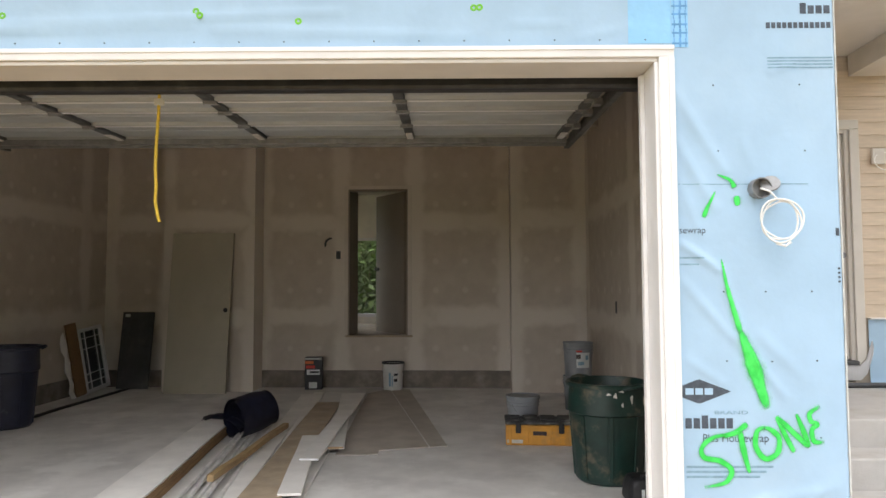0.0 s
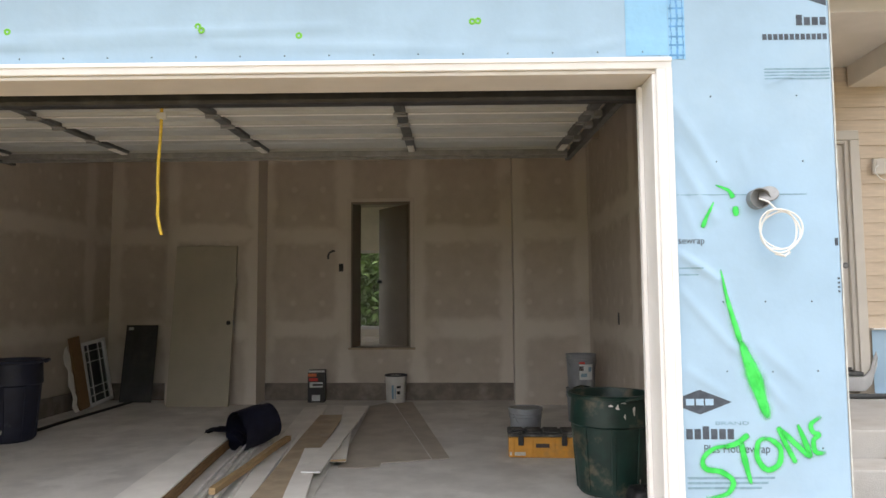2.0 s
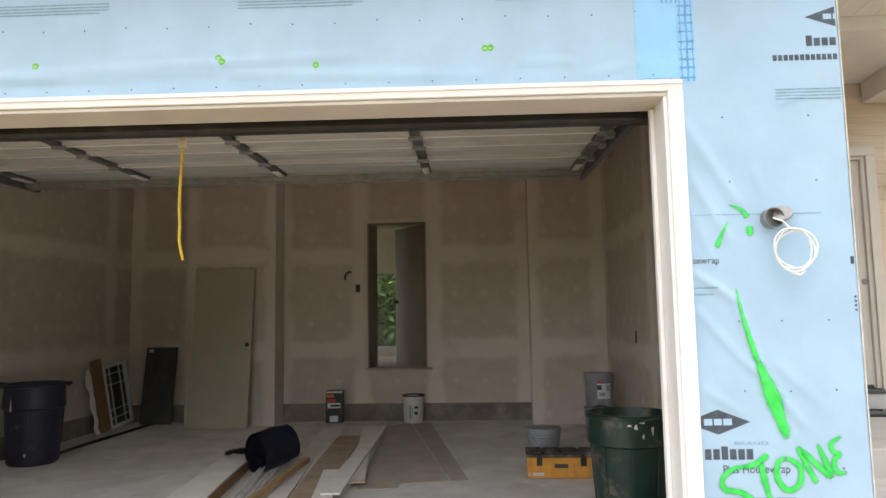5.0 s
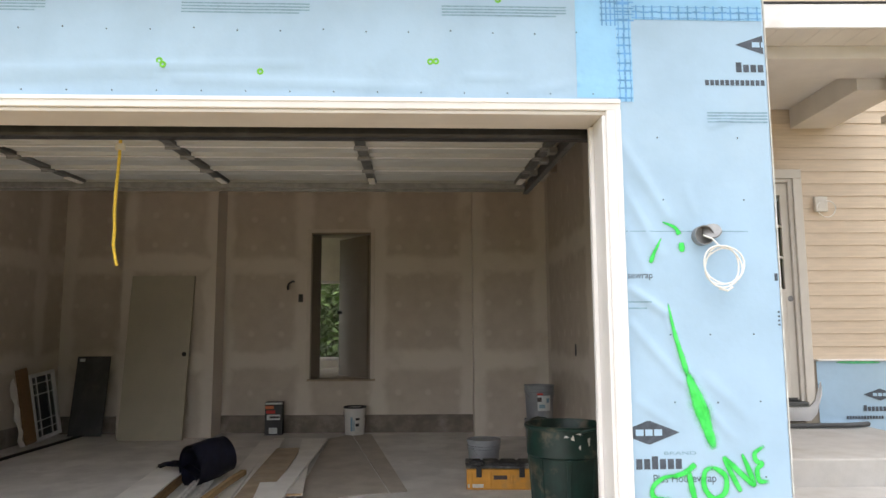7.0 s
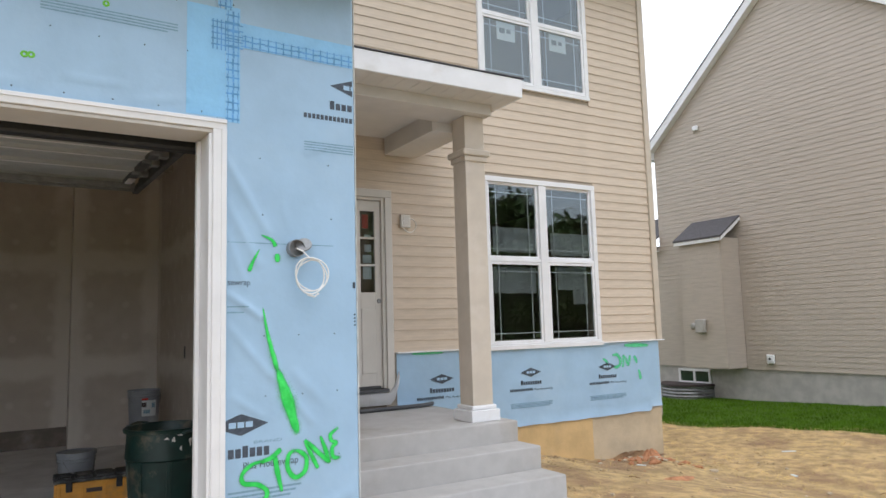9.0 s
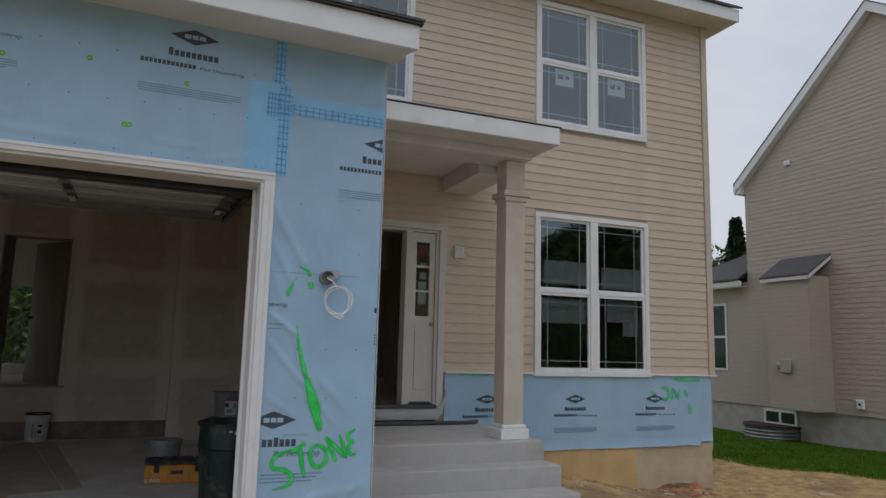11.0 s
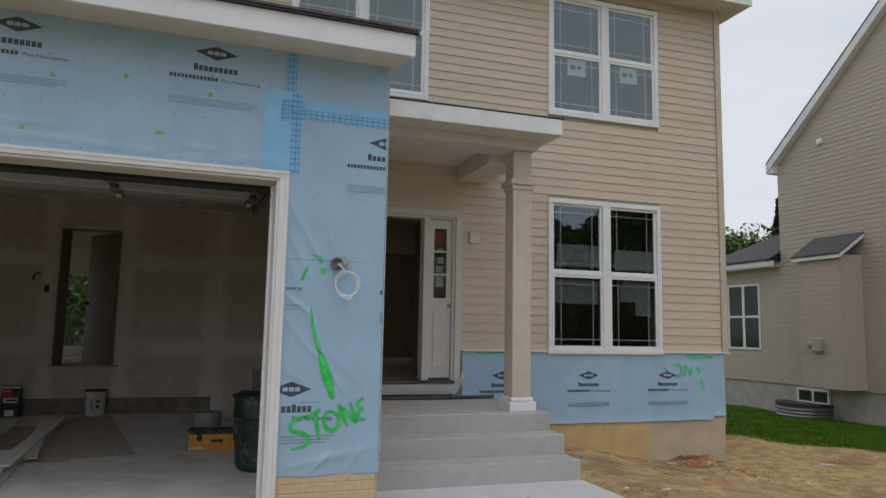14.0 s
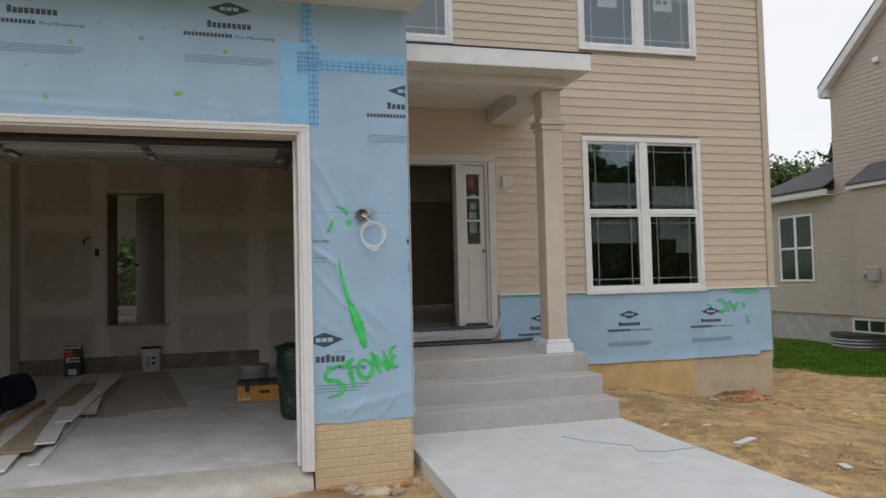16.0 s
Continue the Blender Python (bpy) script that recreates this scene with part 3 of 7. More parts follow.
def ribbon(b, pts, w, n=10):
    """A painted stroke through points; w: widths at its ends and middle."""
    pts = [Vector((p[0], 0, p[1])) for p in pts]
    path = []
    for i in range(len(pts) - 1):
        p0, p1, p2, p3 = pts[max(0, i - 1)], pts[i], pts[i + 1], pts[min(len(pts) - 1, i + 2)]
        for k in range(n + (i == len(pts) - 2)):
            t = k / n
            path.append(0.5 * (2 * p1 + (p2 - p0) * t + (2 * p0 - 5 * p1 + 4 * p2 - p3) * t * t + (3 * p1 - p0 - 3 * p2 + p3) * t ** 3))
    cover = b.verts.layers.float_color.get("cover") or b.verts.layers.float_color.new("cover")
    prev = None
    for i, p in enumerate(path):
        d = (path[min(i + 1, len(path) - 1)] - path[max(i - 1, 0)]).normalized()
        s = Vector((-d.z, 0, d.x))
        f = i / (len(path) - 1)
        ww = (w[0] + (w[1] - w[0]) * f * 2 if f < 0.5 else w[1] + (w[2] - w[1]) * (f - 0.5) * 2) / 2
        ww *= 1 + 0.22 * noise.noise((p.x * 22, p.z * 22, 5))
        tip = min(1.0, 0.35 + 4 * min(f, 1 - f))
        row = []
        for k, c in ((2.3, 0.0), (1.15, 0.26), (0.55, 0.8), (0.0, 1.0), (-0.55, 0.8), (-1.15, 0.26), (-2.3, 0.0)):
            v = b.verts.new(p + s * ww * k)
            v[cover] = (c * tip, c * tip, c * tip, 1)
            row.append(v)
        if prev:
            for k in range(6):
                b.faces.new((prev[k], row[k], row[k + 1], prev[k + 1]))
        prev = row
    return b


def text_mesh(words, size, x, z, width=None):
    cu = bpy.data.curves.new("words", "FONT")
    cu.body, cu.size = words, size
    ob = new("words", cu)
    bpy.context.view_layer.update()
    me = bpy.data.meshes.new_from_object(ob.evaluated_get(bpy.context.evaluated_depsgraph_get()))
    bpy.data.objects.remove(ob)
    b = bmesh.new()
    b.from_mesh(me)
    span = max(v.co.x for v in b.verts) - min(v.co.x for v in b.verts)
    k = width / span if width else 1.0
    for v in b.verts:
        v.co = Vector((x + v.co.x * k, 0, z + v.co.y))
    return b


def logo_gaps(parent, cx, cz, w, h, lo=None, hi=None, wrap=True, y0=0.0):
    """Three plain pale blocks inside a printed lozenge."""
    b = bmesh.new()
    for x0, x1 in ((-0.215, -0.085), (-0.06, 0.06), (0.085, 0.215)):
        x0, x1 = cx + x0 * w, cx + x1 * w
        x0, x1 = (max(x0, lo) if lo is not None else x0), (min(x1, hi) if hi is not None else x1)
        if x1 - x0 < 0.006:
            continue
        bar(b, x0, x1, cz - 0.13 * h, cz + 0.13 * h, 2)
    on_wrap("printed_gap", b, M_WRAP, parent, "", 0.0042, wrap, y0)


# printing: repeated lozenge and lines
def wrap_print(parent, cx, cz, lo=None, hi=None, wrap=True, y0=0.0, small=True):
    clip = lambda a, b_: (max(a, lo) if lo is not None else a, min(b_, hi) if hi is not None else b_)
    on_wrap("printed_lozenge", diamond(bmesh.new(), cx, cz, 0.30, 0.105, hi, lo), M_INK, parent, "dark printed lozenge", 0.003, wrap, y0)
    b = bmesh.new()
    for a, e, z0, z1 in ((cx - 0.155, cx + 0.155, cz - 0.155, cz - 0.092),):
        a, e = clip(a, e)
        if e > a:
            n = max(1, round((e - a) / 0.034))
            for i in range(n):   # bars as wide as letters
                bar(b, a + (e - a) * (i + 0.08) / n, a + (e - a) * (i + 0.86) / n, z0 + 0.012, z1 - 0.012 * (i != 0), 1)
    on_wrap("printed_bar", b, M_INK, parent, "", 0.003, wrap, y0)
    logo_gaps(parent, cx, cz, 0.30, 0.105, lo, hi, wrap, y0)
    b = bmesh.new()
    a, e = clip(cx - 0.315, cx + 0.02)
    n = max(1, round((e - a) / 0.026))
    for i in range(n):
        bar(b, a + (e - a) * (i + 0.1) / n, a + (e - a) * (i + 0.86) / n, cz - 0.212, cz - 0.184, 1)
    on_wrap("printed_bar", b, M_INK, parent, "", 0.003, wrap, y0)
    if hi is None:
        on_wrap("printed_word", text_mesh("Plus Housewrap", 0.036, cx + 0.04, cz - 0.212, 0.275), M_INK, parent, "", 0.003, wrap, y0)
    if small:
        b = bmesh.new()
        for k in range(4):
            a, e = clip(cx - 0.31, cx + 0.31 - 0.05 * (k == 3))
            bar(b, a, e, cz - 0.356 - k * 0.0155, cz - 0.349 - k * 0.0155, 12)
        on_wrap("small_print", b, M_INKPALE, parent, "", 0.003, wrap, y0)


for cx in (0.69, -0.58, -1.85, -3.12):
    wrap_print(housewrap, cx, 3.375)
wrap_print(housewrap, 2.0, 2.84, hi=1.992)
# lower panel with a readable word
on_wrap("printed_lozenge", diamond(bmesh.new(), 1.335, 0.948, 0.29, 0.112, None, 1.255), M_INK, housewrap, "dark printed lozenge")
logo_gaps(housewrap, 1.335, 0.948, 0.29, 0.112, 1.258)
on_wrap("printed_word", text_mesh("BRAND", 0.022, 1.40, 0.846, 0.15), M_INKPALE, housewrap)
b = bmesh.new()
for i in range(6):
    bar(b, 1.27 + i * 0.037, 1.27 + i * 0.037 + 0.029, 0.782, 0.828 + 0.012 * (i == 2), 1)
on_wrap("printed_bar", b, M_INK, housewrap)
on_wrap("printed_word", text_mesh("Plus Housewrap", 0.052, 1.345, 0.722, 0.295), M_INK, housewrap)
b = bmesh.new()
for k in range(3):
    bar(b, 1.27, 1.66 - 0.03 * k, 0.606 - k * 0.022, 0.616 - k * 0.022, 14)
on_wrap("small_print", b, M_INKPALE, housewrap)
on_wrap("printed_word", text_mesh("sewrap", 0.046, 1.262, 1.668, 0.118), M_INK, housewrap)
b = bmesh.new()
for k in range(2):
    bar(b, 1.262, 1.37 - 0.02 * k, 1.552 - k * 0.03, 1.559 - k * 0.03, 6)
on_wrap("small_print", b, M_INKPALE, housewrap)
b = bmesh.new()
for zz in (1.44, 1.46, 1.48, 1.50):
    bar(b, 1.982, 1.993, zz, zz + 0.009, 1)
bar(b, 1.978, 1.994, 1.655, 1.69, 1)
on_wrap("printed_bar", b, M_INK, housewrap)
on_wrap("chalk_line", bar(bmesh.new(), 1.26, 1.86, 1.893, 1.897, 20), M_INKPALE, housewrap)

# seam tape and its printed ladder marks
tape = bmesh.new()
for i in range(30):
    bar(tape, 1.045, 1.245, 2.56 + i * 0.0202, 2.56 + (i + 1) * 0.0202, 8)
bmesh.ops.remove_doubles(tape, verts=tape.verts, dist=0.0005)
on_wrap("seam_tape", tape, M_TAPE, housewrap, "bright blue seam tape", 0.0036)
tape = bmesh.new()
for i in range(44):
    x_ = 1.246 if i < 30 else 1.205
    bar(tape, x_, x_ + 0.078, 2.54 + i * 0.0215, 2.54 + (i + 1) * 0.0215, 4)
on_wrap("seam_tape", tape, M_TAPE, housewrap, "bright blue seam tape", 0.0039)
on_wrap("seam_tape", bar(bar(bmesh.new(), 1.325, 1.993, 2.965, 3.035, 40), 1.325, 1.993, 3.035, 3.105, 40), M_TAPE, housewrap, "bright blue seam tape", 0.0036)
rng = random.Random(4)
b = bmesh.new()
for i in range(21):
    z_ = 2.54 + i * 0.0445
    x_ = 1.246 if i < 14 else 1.205
    for off, w_ in ((0.010, 0.005), (0.036, 0.010), (0.064, 0.005)):
        j = rng.uniform(-0.002, 0.002)
        bar(b, x_ + off + j, x_ + off + w_ + j, z_, z_ + 0.043, 1)
    j = rng.uniform(-0.004, 0.004)
    bar(b, x_ + 0.002, x_ + 0.074, z_ + 0.016 + j, z_ + 0.025 + j, 1)
for i in range(15):
    x_ = 1.33 + i * 0.0442
    for off, w_ in ((0.004, 0.005), (0.032, 0.009), (0.062, 0.004)):
        j = rng.uniform(-0.002, 0.002)
        bar(b, x_, x_ + 0.043, 2.968 + off + j, 2.968 + off + w_ + j, 1)
    j = rng.uniform(-0.004, 0.004)
    bar(b, x_ + 0.016 + j, x_ + 0.024 + j, 2.966, 3.04, 2)
for k in range(5):
    bar(b, 1.17, 1.34, 2.955 + k * 0.032, 2.962 + k * 0.032, 4)
for k in range(4):
    bar(b, 1.175 + k * 0.022, 1.182 + k * 0.022, 2.93, 3.10, 1)
tagged(on_wrap("tape_print", b, M_TAPEINK, housewrap, "dark blue printed ladder marks on the seam tape", 0.0056), kind="stuff")

# nails in rows and green caps
nail = finish("nail_head", lathe(bmesh.new(), [(0, 0.004), (0.0035, 0.003), (0.004, 0)], 8, pose(0, 0, 0, 90)), M_NAIL)
cap = finish("green_cap", lathe(bmesh.new(), [(0.006, 0.002), (0.012, 0.004), (0.016, 0.003), (0.017, 0)], 14, pose(0, 0, 0, 90)), M_GREENCAP)


def pin(me, x, z):
    ob = new(me.name, me)
    ob.parent = housewrap
    ob.location = (x, wrap_y(x, z, 0.001), z)


for i in range(29):
    pin(nail, -4.801 + i * 0.2116, 2.578)
    pin(nail, -4.58 + i * 0.2085, 2.885 + 0.01 * (i % 3 == 0))
    pin(nail, -4.55 + i * 0.2085, 3.20)
for x, z in ((1.435, 2.36), (1.835, 2.36), (1.45, 2.05), (1.85, 2.05), (1.455, 1.40), (1.65, 1.40), (1.86, 1.40), (1.465, 1.085), (1.67, 1.082), (1.875, 1.085), (1.48, 0.42), (1.68, 0.42), (1.88, 0.42), (1.47, 0.75), (1.88, 0.74)):
    pin(nail, x, z)
for x, z in ((-0.965, 2.705), (-0.985, 2.727), (-0.502, 2.677), (0.323, 2.736), (0.350, 2.738), (-1.904, 2.713), (-0.35, 3.06), (0.66, 3.06), (0.1, 3.12)):
    pin(cap, x, z)

# spray paint: an arrow, ticks and the word STONE
STROKES = [
    # arrow
    ([(1.45, 1.55), (1.476, 1.394), (1.529, 1.207)], (0.008, 0.020, 0.032)),
    ([(1.526, 1.225), (1.584, 1.056), (1.641, 0.869)], (0.030, 0.068, 0.034)),
    # ticks
    ([(1.44, 1.94), (1.5, 1.914), (1.521, 1.878)], (0.006, 0.016, 0.028)),
    ([(1.432, 1.862), (1.4, 1.805), (1.374, 1.74)], (0.006, 0.014, 0.026)),
    ([(1.529, 1.841), (1.531, 1.794)], (0.024, 0.028, 0.016)),
    # S
    ([(1.459, 0.755), (1.387, 0.74), (1.34, 0.695), (1.353, 0.652), (1.424, 0.637), (1.472, 0.595), (1.44, 0.542), (1.348, 0.522)], (0.02, 0.026, 0.02)),
    # T
    ([(1.437, 0.748), (1.498, 0.767), (1.548, 0.805)], (0.02, 0.026, 0.026)),
    ([(1.514, 0.775), (1.527, 0.693), (1.553, 0.583)], (0.024, 0.028, 0.018)),
    # O
    ([(1.63, 0.79), (1.59, 0.767), (1.585, 0.698), (1.627, 0.647), (1.68, 0.675), (1.688, 0.74), (1.651, 0.777), (1.619, 0.785)], (0.022, 0.026, 0.022)),
    # N
    ([(1.68, 0.838), (1.719, 0.748), (1.756, 0.675)], (0.022, 0.025, 0.025)),
    ([(1.682, 0.835), (1.756, 0.762), (1.825, 0.698)], (0.02, 0.025, 0.022)),
    ([(1.825, 0.698), (1.798, 0.775), (1.769, 0.848)], (0.022, 0.024, 0.018)),
    # E
    ([(1.877, 0.882), (1.83, 0.848), (1.838, 0.812), (1.862, 0.8), (1.838, 0.775), (1.846, 0.725), (1.893, 0.72)], (0.02, 0.026, 0.024)),
]
tag_mark = thing("spray_paint_marking", "bright green spray-painted arrow and word STONE on the housewrap", "graffiti", m=pose(1.5, 0, 0.5))
for pts, w in STROKES:
    ob = on_wrap("paint_stroke", ribbon(bmesh.new(), pts, w), M_GREEN, None, "", 0.006)
    ob.parent = tag_mark
    ob.matrix_parent_inverse = tag_mark.matrix_basis.inverted()

# ---- formed brick pier foot under the wrap ----
pier = fixed("pier_foot", boxm(1.254, 1.993, 0.0, 0.2, -0.3, 0.36), M_MORTAR, "tan brick-patterned concrete foot of the pier", "foundation")
def brick_mesh(w):
    """A formed brick face with soft bed edges and tight ends."""
    sec = [(0.0, -0.0335), (-0.0022, -0.0315), (-0.0046, -0.026), (-0.0050, 0.020), (-0.0036, 0.0295), (0.0, 0.0335)]
    return finish("brick", slab(bmesh.new(), [(-w / 2, y, z) for y, z in sec], (w, 0, 0)), M_BRICK)


bme, bmh = brick_mesh(0.2035), brick_mesh(0.1015)
for r in range(9):
    x = 1.258
    row = ("half", "full", "full", "full", "half") if r % 2 == 0 else ("full", "full", "full", "half")
    for kind_ in row:
        w = 0.205 if kind_ == "full" else 0.103
        if x + w > 2.01:
            break
        ob = new("brick", bme if kind_ == "full" else bmh)
        ob.parent = pier
        ob.location = (x + w / 2, 0.0, -0.236 + r * 0.0685)
        x += w

# ---- garage eave and roof ----
eave = thing("garage_eave", "white fascia and soffit along the garage eave", "eave", kind="structure")
part("fascia", boxm(GX0 - 0.5, 2.09, -0.40, -0.38, 3.43, 3.60, 0.003), M_WHITE, eave)
part("soffit", slab(bmesh.new(), [(GX0 - 0.5, -0.38, 3.44), (2.07, -0.38, 3.44), (2.07, 0.02, 3.475), (GX0 - 0.5, 0.02, 3.475)], (0, 0, 0.015)), M_SOFFIT, eave)
part("eave_return", slab(bmesh.new(), [(2.07, -0.38, 3.43), (2.09, -0.38, 3.43), (2.09, -0.38, 3.6), (2.07, -0.38, 3.6)], (0, 0.6, 0.16)), M_WHITE, eave)
part("drip_edge", boxm(GX0 - 0.5, 2.11, -0.43, -0.38, 3.601, 3.610), M_BLACK, eave)
part("rake_board", slab(bmesh.new(), [(2.07, -0.38, 3.45), (2.09, -0.38, 3.45), (2.09, -0.38, 3.6), (2.07, -0.38, 3.6)], (0, 3.29, 1.20)), M_WHITE, eave)
bm = slab(bmesh.new(), [(GX0 - 0.5, -0.43, 3.62), (2.12, -0.43, 3.62), (2.12, 2.9, 4.83), (GX0 - 0.5, 2.9, 4.83)], (0, 0, 0.02))
roof_g = fixed("roof_garage", bm, M_SHINGLE, "dark asphalt shingle roof of the garage", "roof")

# the garage front stands two degrees out of square with the house, turned about its right corner
OUT = radians(2.05)
TURN = Matrix.Translation((2.0, 0, 0)) @ Matrix.Rotation(OUT, 4, "Z") @ Matrix.Translation((-2.0, 0, 0))
for ob in (lip, front, casing, housewrap, tag_mark, pier, eave, roof_g):
    ob.matrix_basis = TURN @ ob.matrix_basis

# ---- main house front ----
MY = 2.925
HX1 = 7.72
WIN = [(4.90, 6.635, 1.17, 3.165), (4.90, 6.635, 4.35, 6.02), (1.47, 3.206, 4.32, 6.0)]
DOOR = (2.16, 3.69, 0.77, 2.89)
EAVE_Z = 6.2
COURSE = 0.1143


def wall_with_holes(bm, x0, x1, z0, z1, y0, y1, holes):
    """Boxes round rectangular holes."""
    xs_ = sorted({x0, x1, *[min(max(v, x0), x1) for h in holes for v in h[:2]]})
    for a, b_ in zip(xs_, xs_[1:]):
        cuts = sorted((h[2], h[3]) for h in holes if h[0] < (a + b_) / 2 < h[1])
        z = z0
        for lo, hi in cuts + [(z1, z1)]:
            if lo > z:
                bx(bm, a, b_, y0, y1, z, min(lo, z1))
            z = max(z, hi)


inset = lambda h, d: (h[0] + d, h[1] - d, h[2] + d, h[3] - d)
holes = [inset(h, 0.06) for h in WIN] + [(DOOR[0] + 0.05, DOOR[1] - 0.08, 0.60, DOOR[3] - 0.08)]
bm = bmesh.new()
wall_with_holes(bm, 2.0, HX1 - 0.03, 0.16, EAVE_Z + 0.1, MY + 0.012, MY + 0.17, holes)
wall_with_holes(bm, GX0 - 0.2, 2.0, CZ + 0.14, EAVE_Z + 0.1, MY + 0.012, MY + 0.17, holes)
wall_front = fixed("wall_house_front", bm, M_IN, "framed front wall of the house behind its siding", "wall")
bm = bmesh.new()
bx(bm, HX1 - 0.17, HX1 - 0.012, MY + 0.172, 11.0, 0.16, EAVE_Z + 0.1)
fixed("wall_house_side", bm, M_SIDING, "beige siding on the side wall of the house", "wall")
bm = bmesh.new()
bx(bm, 4.12, 6.43, MY + 0.0, 11.0, -0.9, 0.26)
fixed("foundation_house", bm, M_FOUND, "tan parged concrete foundation with earth stains", "foundation")
fixed("foundation_corner", boxm(6.4305, HX1 - 0.06, MY + 0.003, 11.0, -0.9, 0.26, 0.004), M_FOUNDGREY, "weathered grey-beige concrete end of the foundation", "foundation")
b = bmesh.new()
zc = 0.20
while zc < EAVE_Z - 0.02:
    slab(b, [(HX1 - 0.0115, MY + 0.081, zc), (HX1 + 0.002, MY + 0.081, zc), (HX1 + 0.001, MY + 0.081, zc + 0.01), (HX1 - 0.008, MY + 0.081, zc + COURSE)], (0, 8.0, 0))
    zc += COURSE
tagged(part("side_siding", b, M_SIDING), "lapped beige vinyl siding on the house side", "siding", "", "structure")
corner = thing("corner_post", "beige vinyl corner post of the house", "trim", kind="structure")
part("post_face", boxm(HX1 - 0.085, HX1 + 0.012, MY - 0.022, MY + 0.0, 1.16, EAVE_Z, 0.004), M_CORNER, corner)
part("post_face", boxm(HX1 - 0.008, HX1 + 0.012, MY + 0.001, MY + 0.08, 1.16, EAVE_Z, 0.004), M_CORNER, corner)

# each course of siding is a board of its own, lapped
board_cache = {}


def siding_board(x0, x1, z, parent, y=MY, mt=None):
    L = round(x1 - x0, 4)
    if L not in board_cache:
        b = bmesh.new()
        prof = [(0.0, 0.005), (-0.009, 0.005), (-0.0095, 0.0), (-0.0125, 0.0), (-0.0135, 0.003), (-0.0125, 0.008), (-0.0085, COURSE * 0.5), (-0.004, COURSE + 0.008), (0.0, COURSE + 0.008)]
        slab(b, [(0, p[0], p[1]) for p in prof], (L, 0, 0))
        board_cache[L] = finish("siding_board", b, mt or M_SIDING)
    ob = new("siding_board", board_cache[L])
    ob.parent = parent
    ob.location = (x0, y + 0.011, z)


z = 1.155
SIDE_X = HX1 - 0.087
while z < EAVE_Z - 0.02:
    spans = [(2.006 if z < 3.9 else 0.4, SIDE_X)]
    for h in [*WIN, (DOOR[0] - 0.02, DOOR[1], 0, DOOR[3])]:
        if h[2] - 0.06 < z + COURSE / 2 < h[3] + 0.0:
            spans = [s2 for s1 in spans for s2 in ((s1[0], min(s1[1], h[0])), (max(s1[0], h[1]), s1[1])) if s2[1] - s2[0] > 0.02]
    for a, c in spans:
        siding_board(a, c, z, wall_front)
    z += COURSE

# blue wrap band under the siding, with its cap
bm = bmesh.new()
nx = 120
g = []
for i in range(nx + 1):
    x = 3.725 + (7.66 - 3.725) * i / nx
    col = []
    for j in range(15):
        lo = 0.235 + 0.012 * noise.noise((x * 3, 0, 0)) + (0.05 if x > 7.45 else 0) if x > 4.1 else 0.58
        zz = lo + (1.14 - lo) * j / 14
        col.append(bm.verts.new((x, MY - 0.006 - 0.004 * (1 + noise.noise((x * 3, zz * 5, 1))) - (0.014 if j == 0 else 0), zz)))
    g.append(col)
for i in range(nx):
    for j in range(14):
        bm.faces.new((g[i][j], g[i + 1][j], g[i + 1][j + 1], g[i][j + 1])).smooth = True
band = tagged(part("housewrap_band", bm, M_WRAP), "pale blue housewrap band below the beige siding", "housewrap", "", "structure")
for cx in (4.27, 5.49, 6.71):
    wrap_print(band, cx, 0.845, wrap=False, y0=MY - 0.013)
for pts, w in (([(6.80, 0.98), (6.88, 0.985), (6.94, 0.93), (6.93, 0.86), (6.87, 0.83), (6.81, 0.84)], (0.03, 0.045, 0.03)), ([(6.98, 0.82), (6.99, 0.90), (7.00, 0.98)], (0.03, 0.04, 0.03)),
               ([(7.00, 0.98), (7.05, 0.90), (7.08, 0.83)], (0.03, 0.04, 0.03)), ([(7.08, 0.83), (7.10, 0.90), (7.12, 0.97)], (0.03, 0.04, 0.03)),
               ([(7.19, 0.96), (7.22, 0.91), (7.24, 0.86)], (0.03, 0.045, 0.02)), ([(7.26, 0.78), (7.28, 0.71), (7.29, 0.65)], (0.025, 0.045, 0.05)),
               ([(6.64, 0.95), (6.70, 0.91), (6.72, 0.86)], (0.02, 0.035, 0.02)),
               ([(7.02, 1.10), (7.22, 1.095), (7.47, 1.085)], (0.03, 0.055, 0.03)), ([(3.9, 1.13), (4.3, 1.128)], (0.015, 0.025, 0.015))):
    on_wrap("green_scribble", ribbon(bmesh.new(), pts, w), M_SCRIBBLE, band, "faint green spray paint", 0.016, False, MY)
fixed("ledge_cap", boxm(3.725, HX1 + 0.03, MY - 0.045, MY + 0.011, 1.142, 1.156, 0.003), M_WHITE, "thin white ledge cap under the siding", "trim")

# main eave
bm = bmesh.new()
bx(bm, GX0 - 0.4, HX1 + 0.3, MY - 0.36, MY + 0.3, EAVE_Z, EAVE_Z + 0.015)
fixed("soffit_house", bm, M_SOFFIT, "pale soffit under the house eave", "soffit")
fixed("fascia_house", boxm(GX0 - 0.4, HX1 + 0.3, MY - 0.385, MY - 0.361, EAVE_Z - 0.01, EAVE_Z + 0.17, 0.003), M_WHITE, "white fascia board of the house eave", "fascia")
bm = slab(bmesh.new(), [(GX0 - 0.4, MY - 0.42, EAVE_Z + 0.18), (HX1 + 0.34, MY - 0.42, EAVE_Z + 0.18), (HX1 + 0.34, 7, EAVE_Z + 2.6), (GX0 - 0.4, 7, EAVE_Z + 2.6)], (0, 0, 0.03))
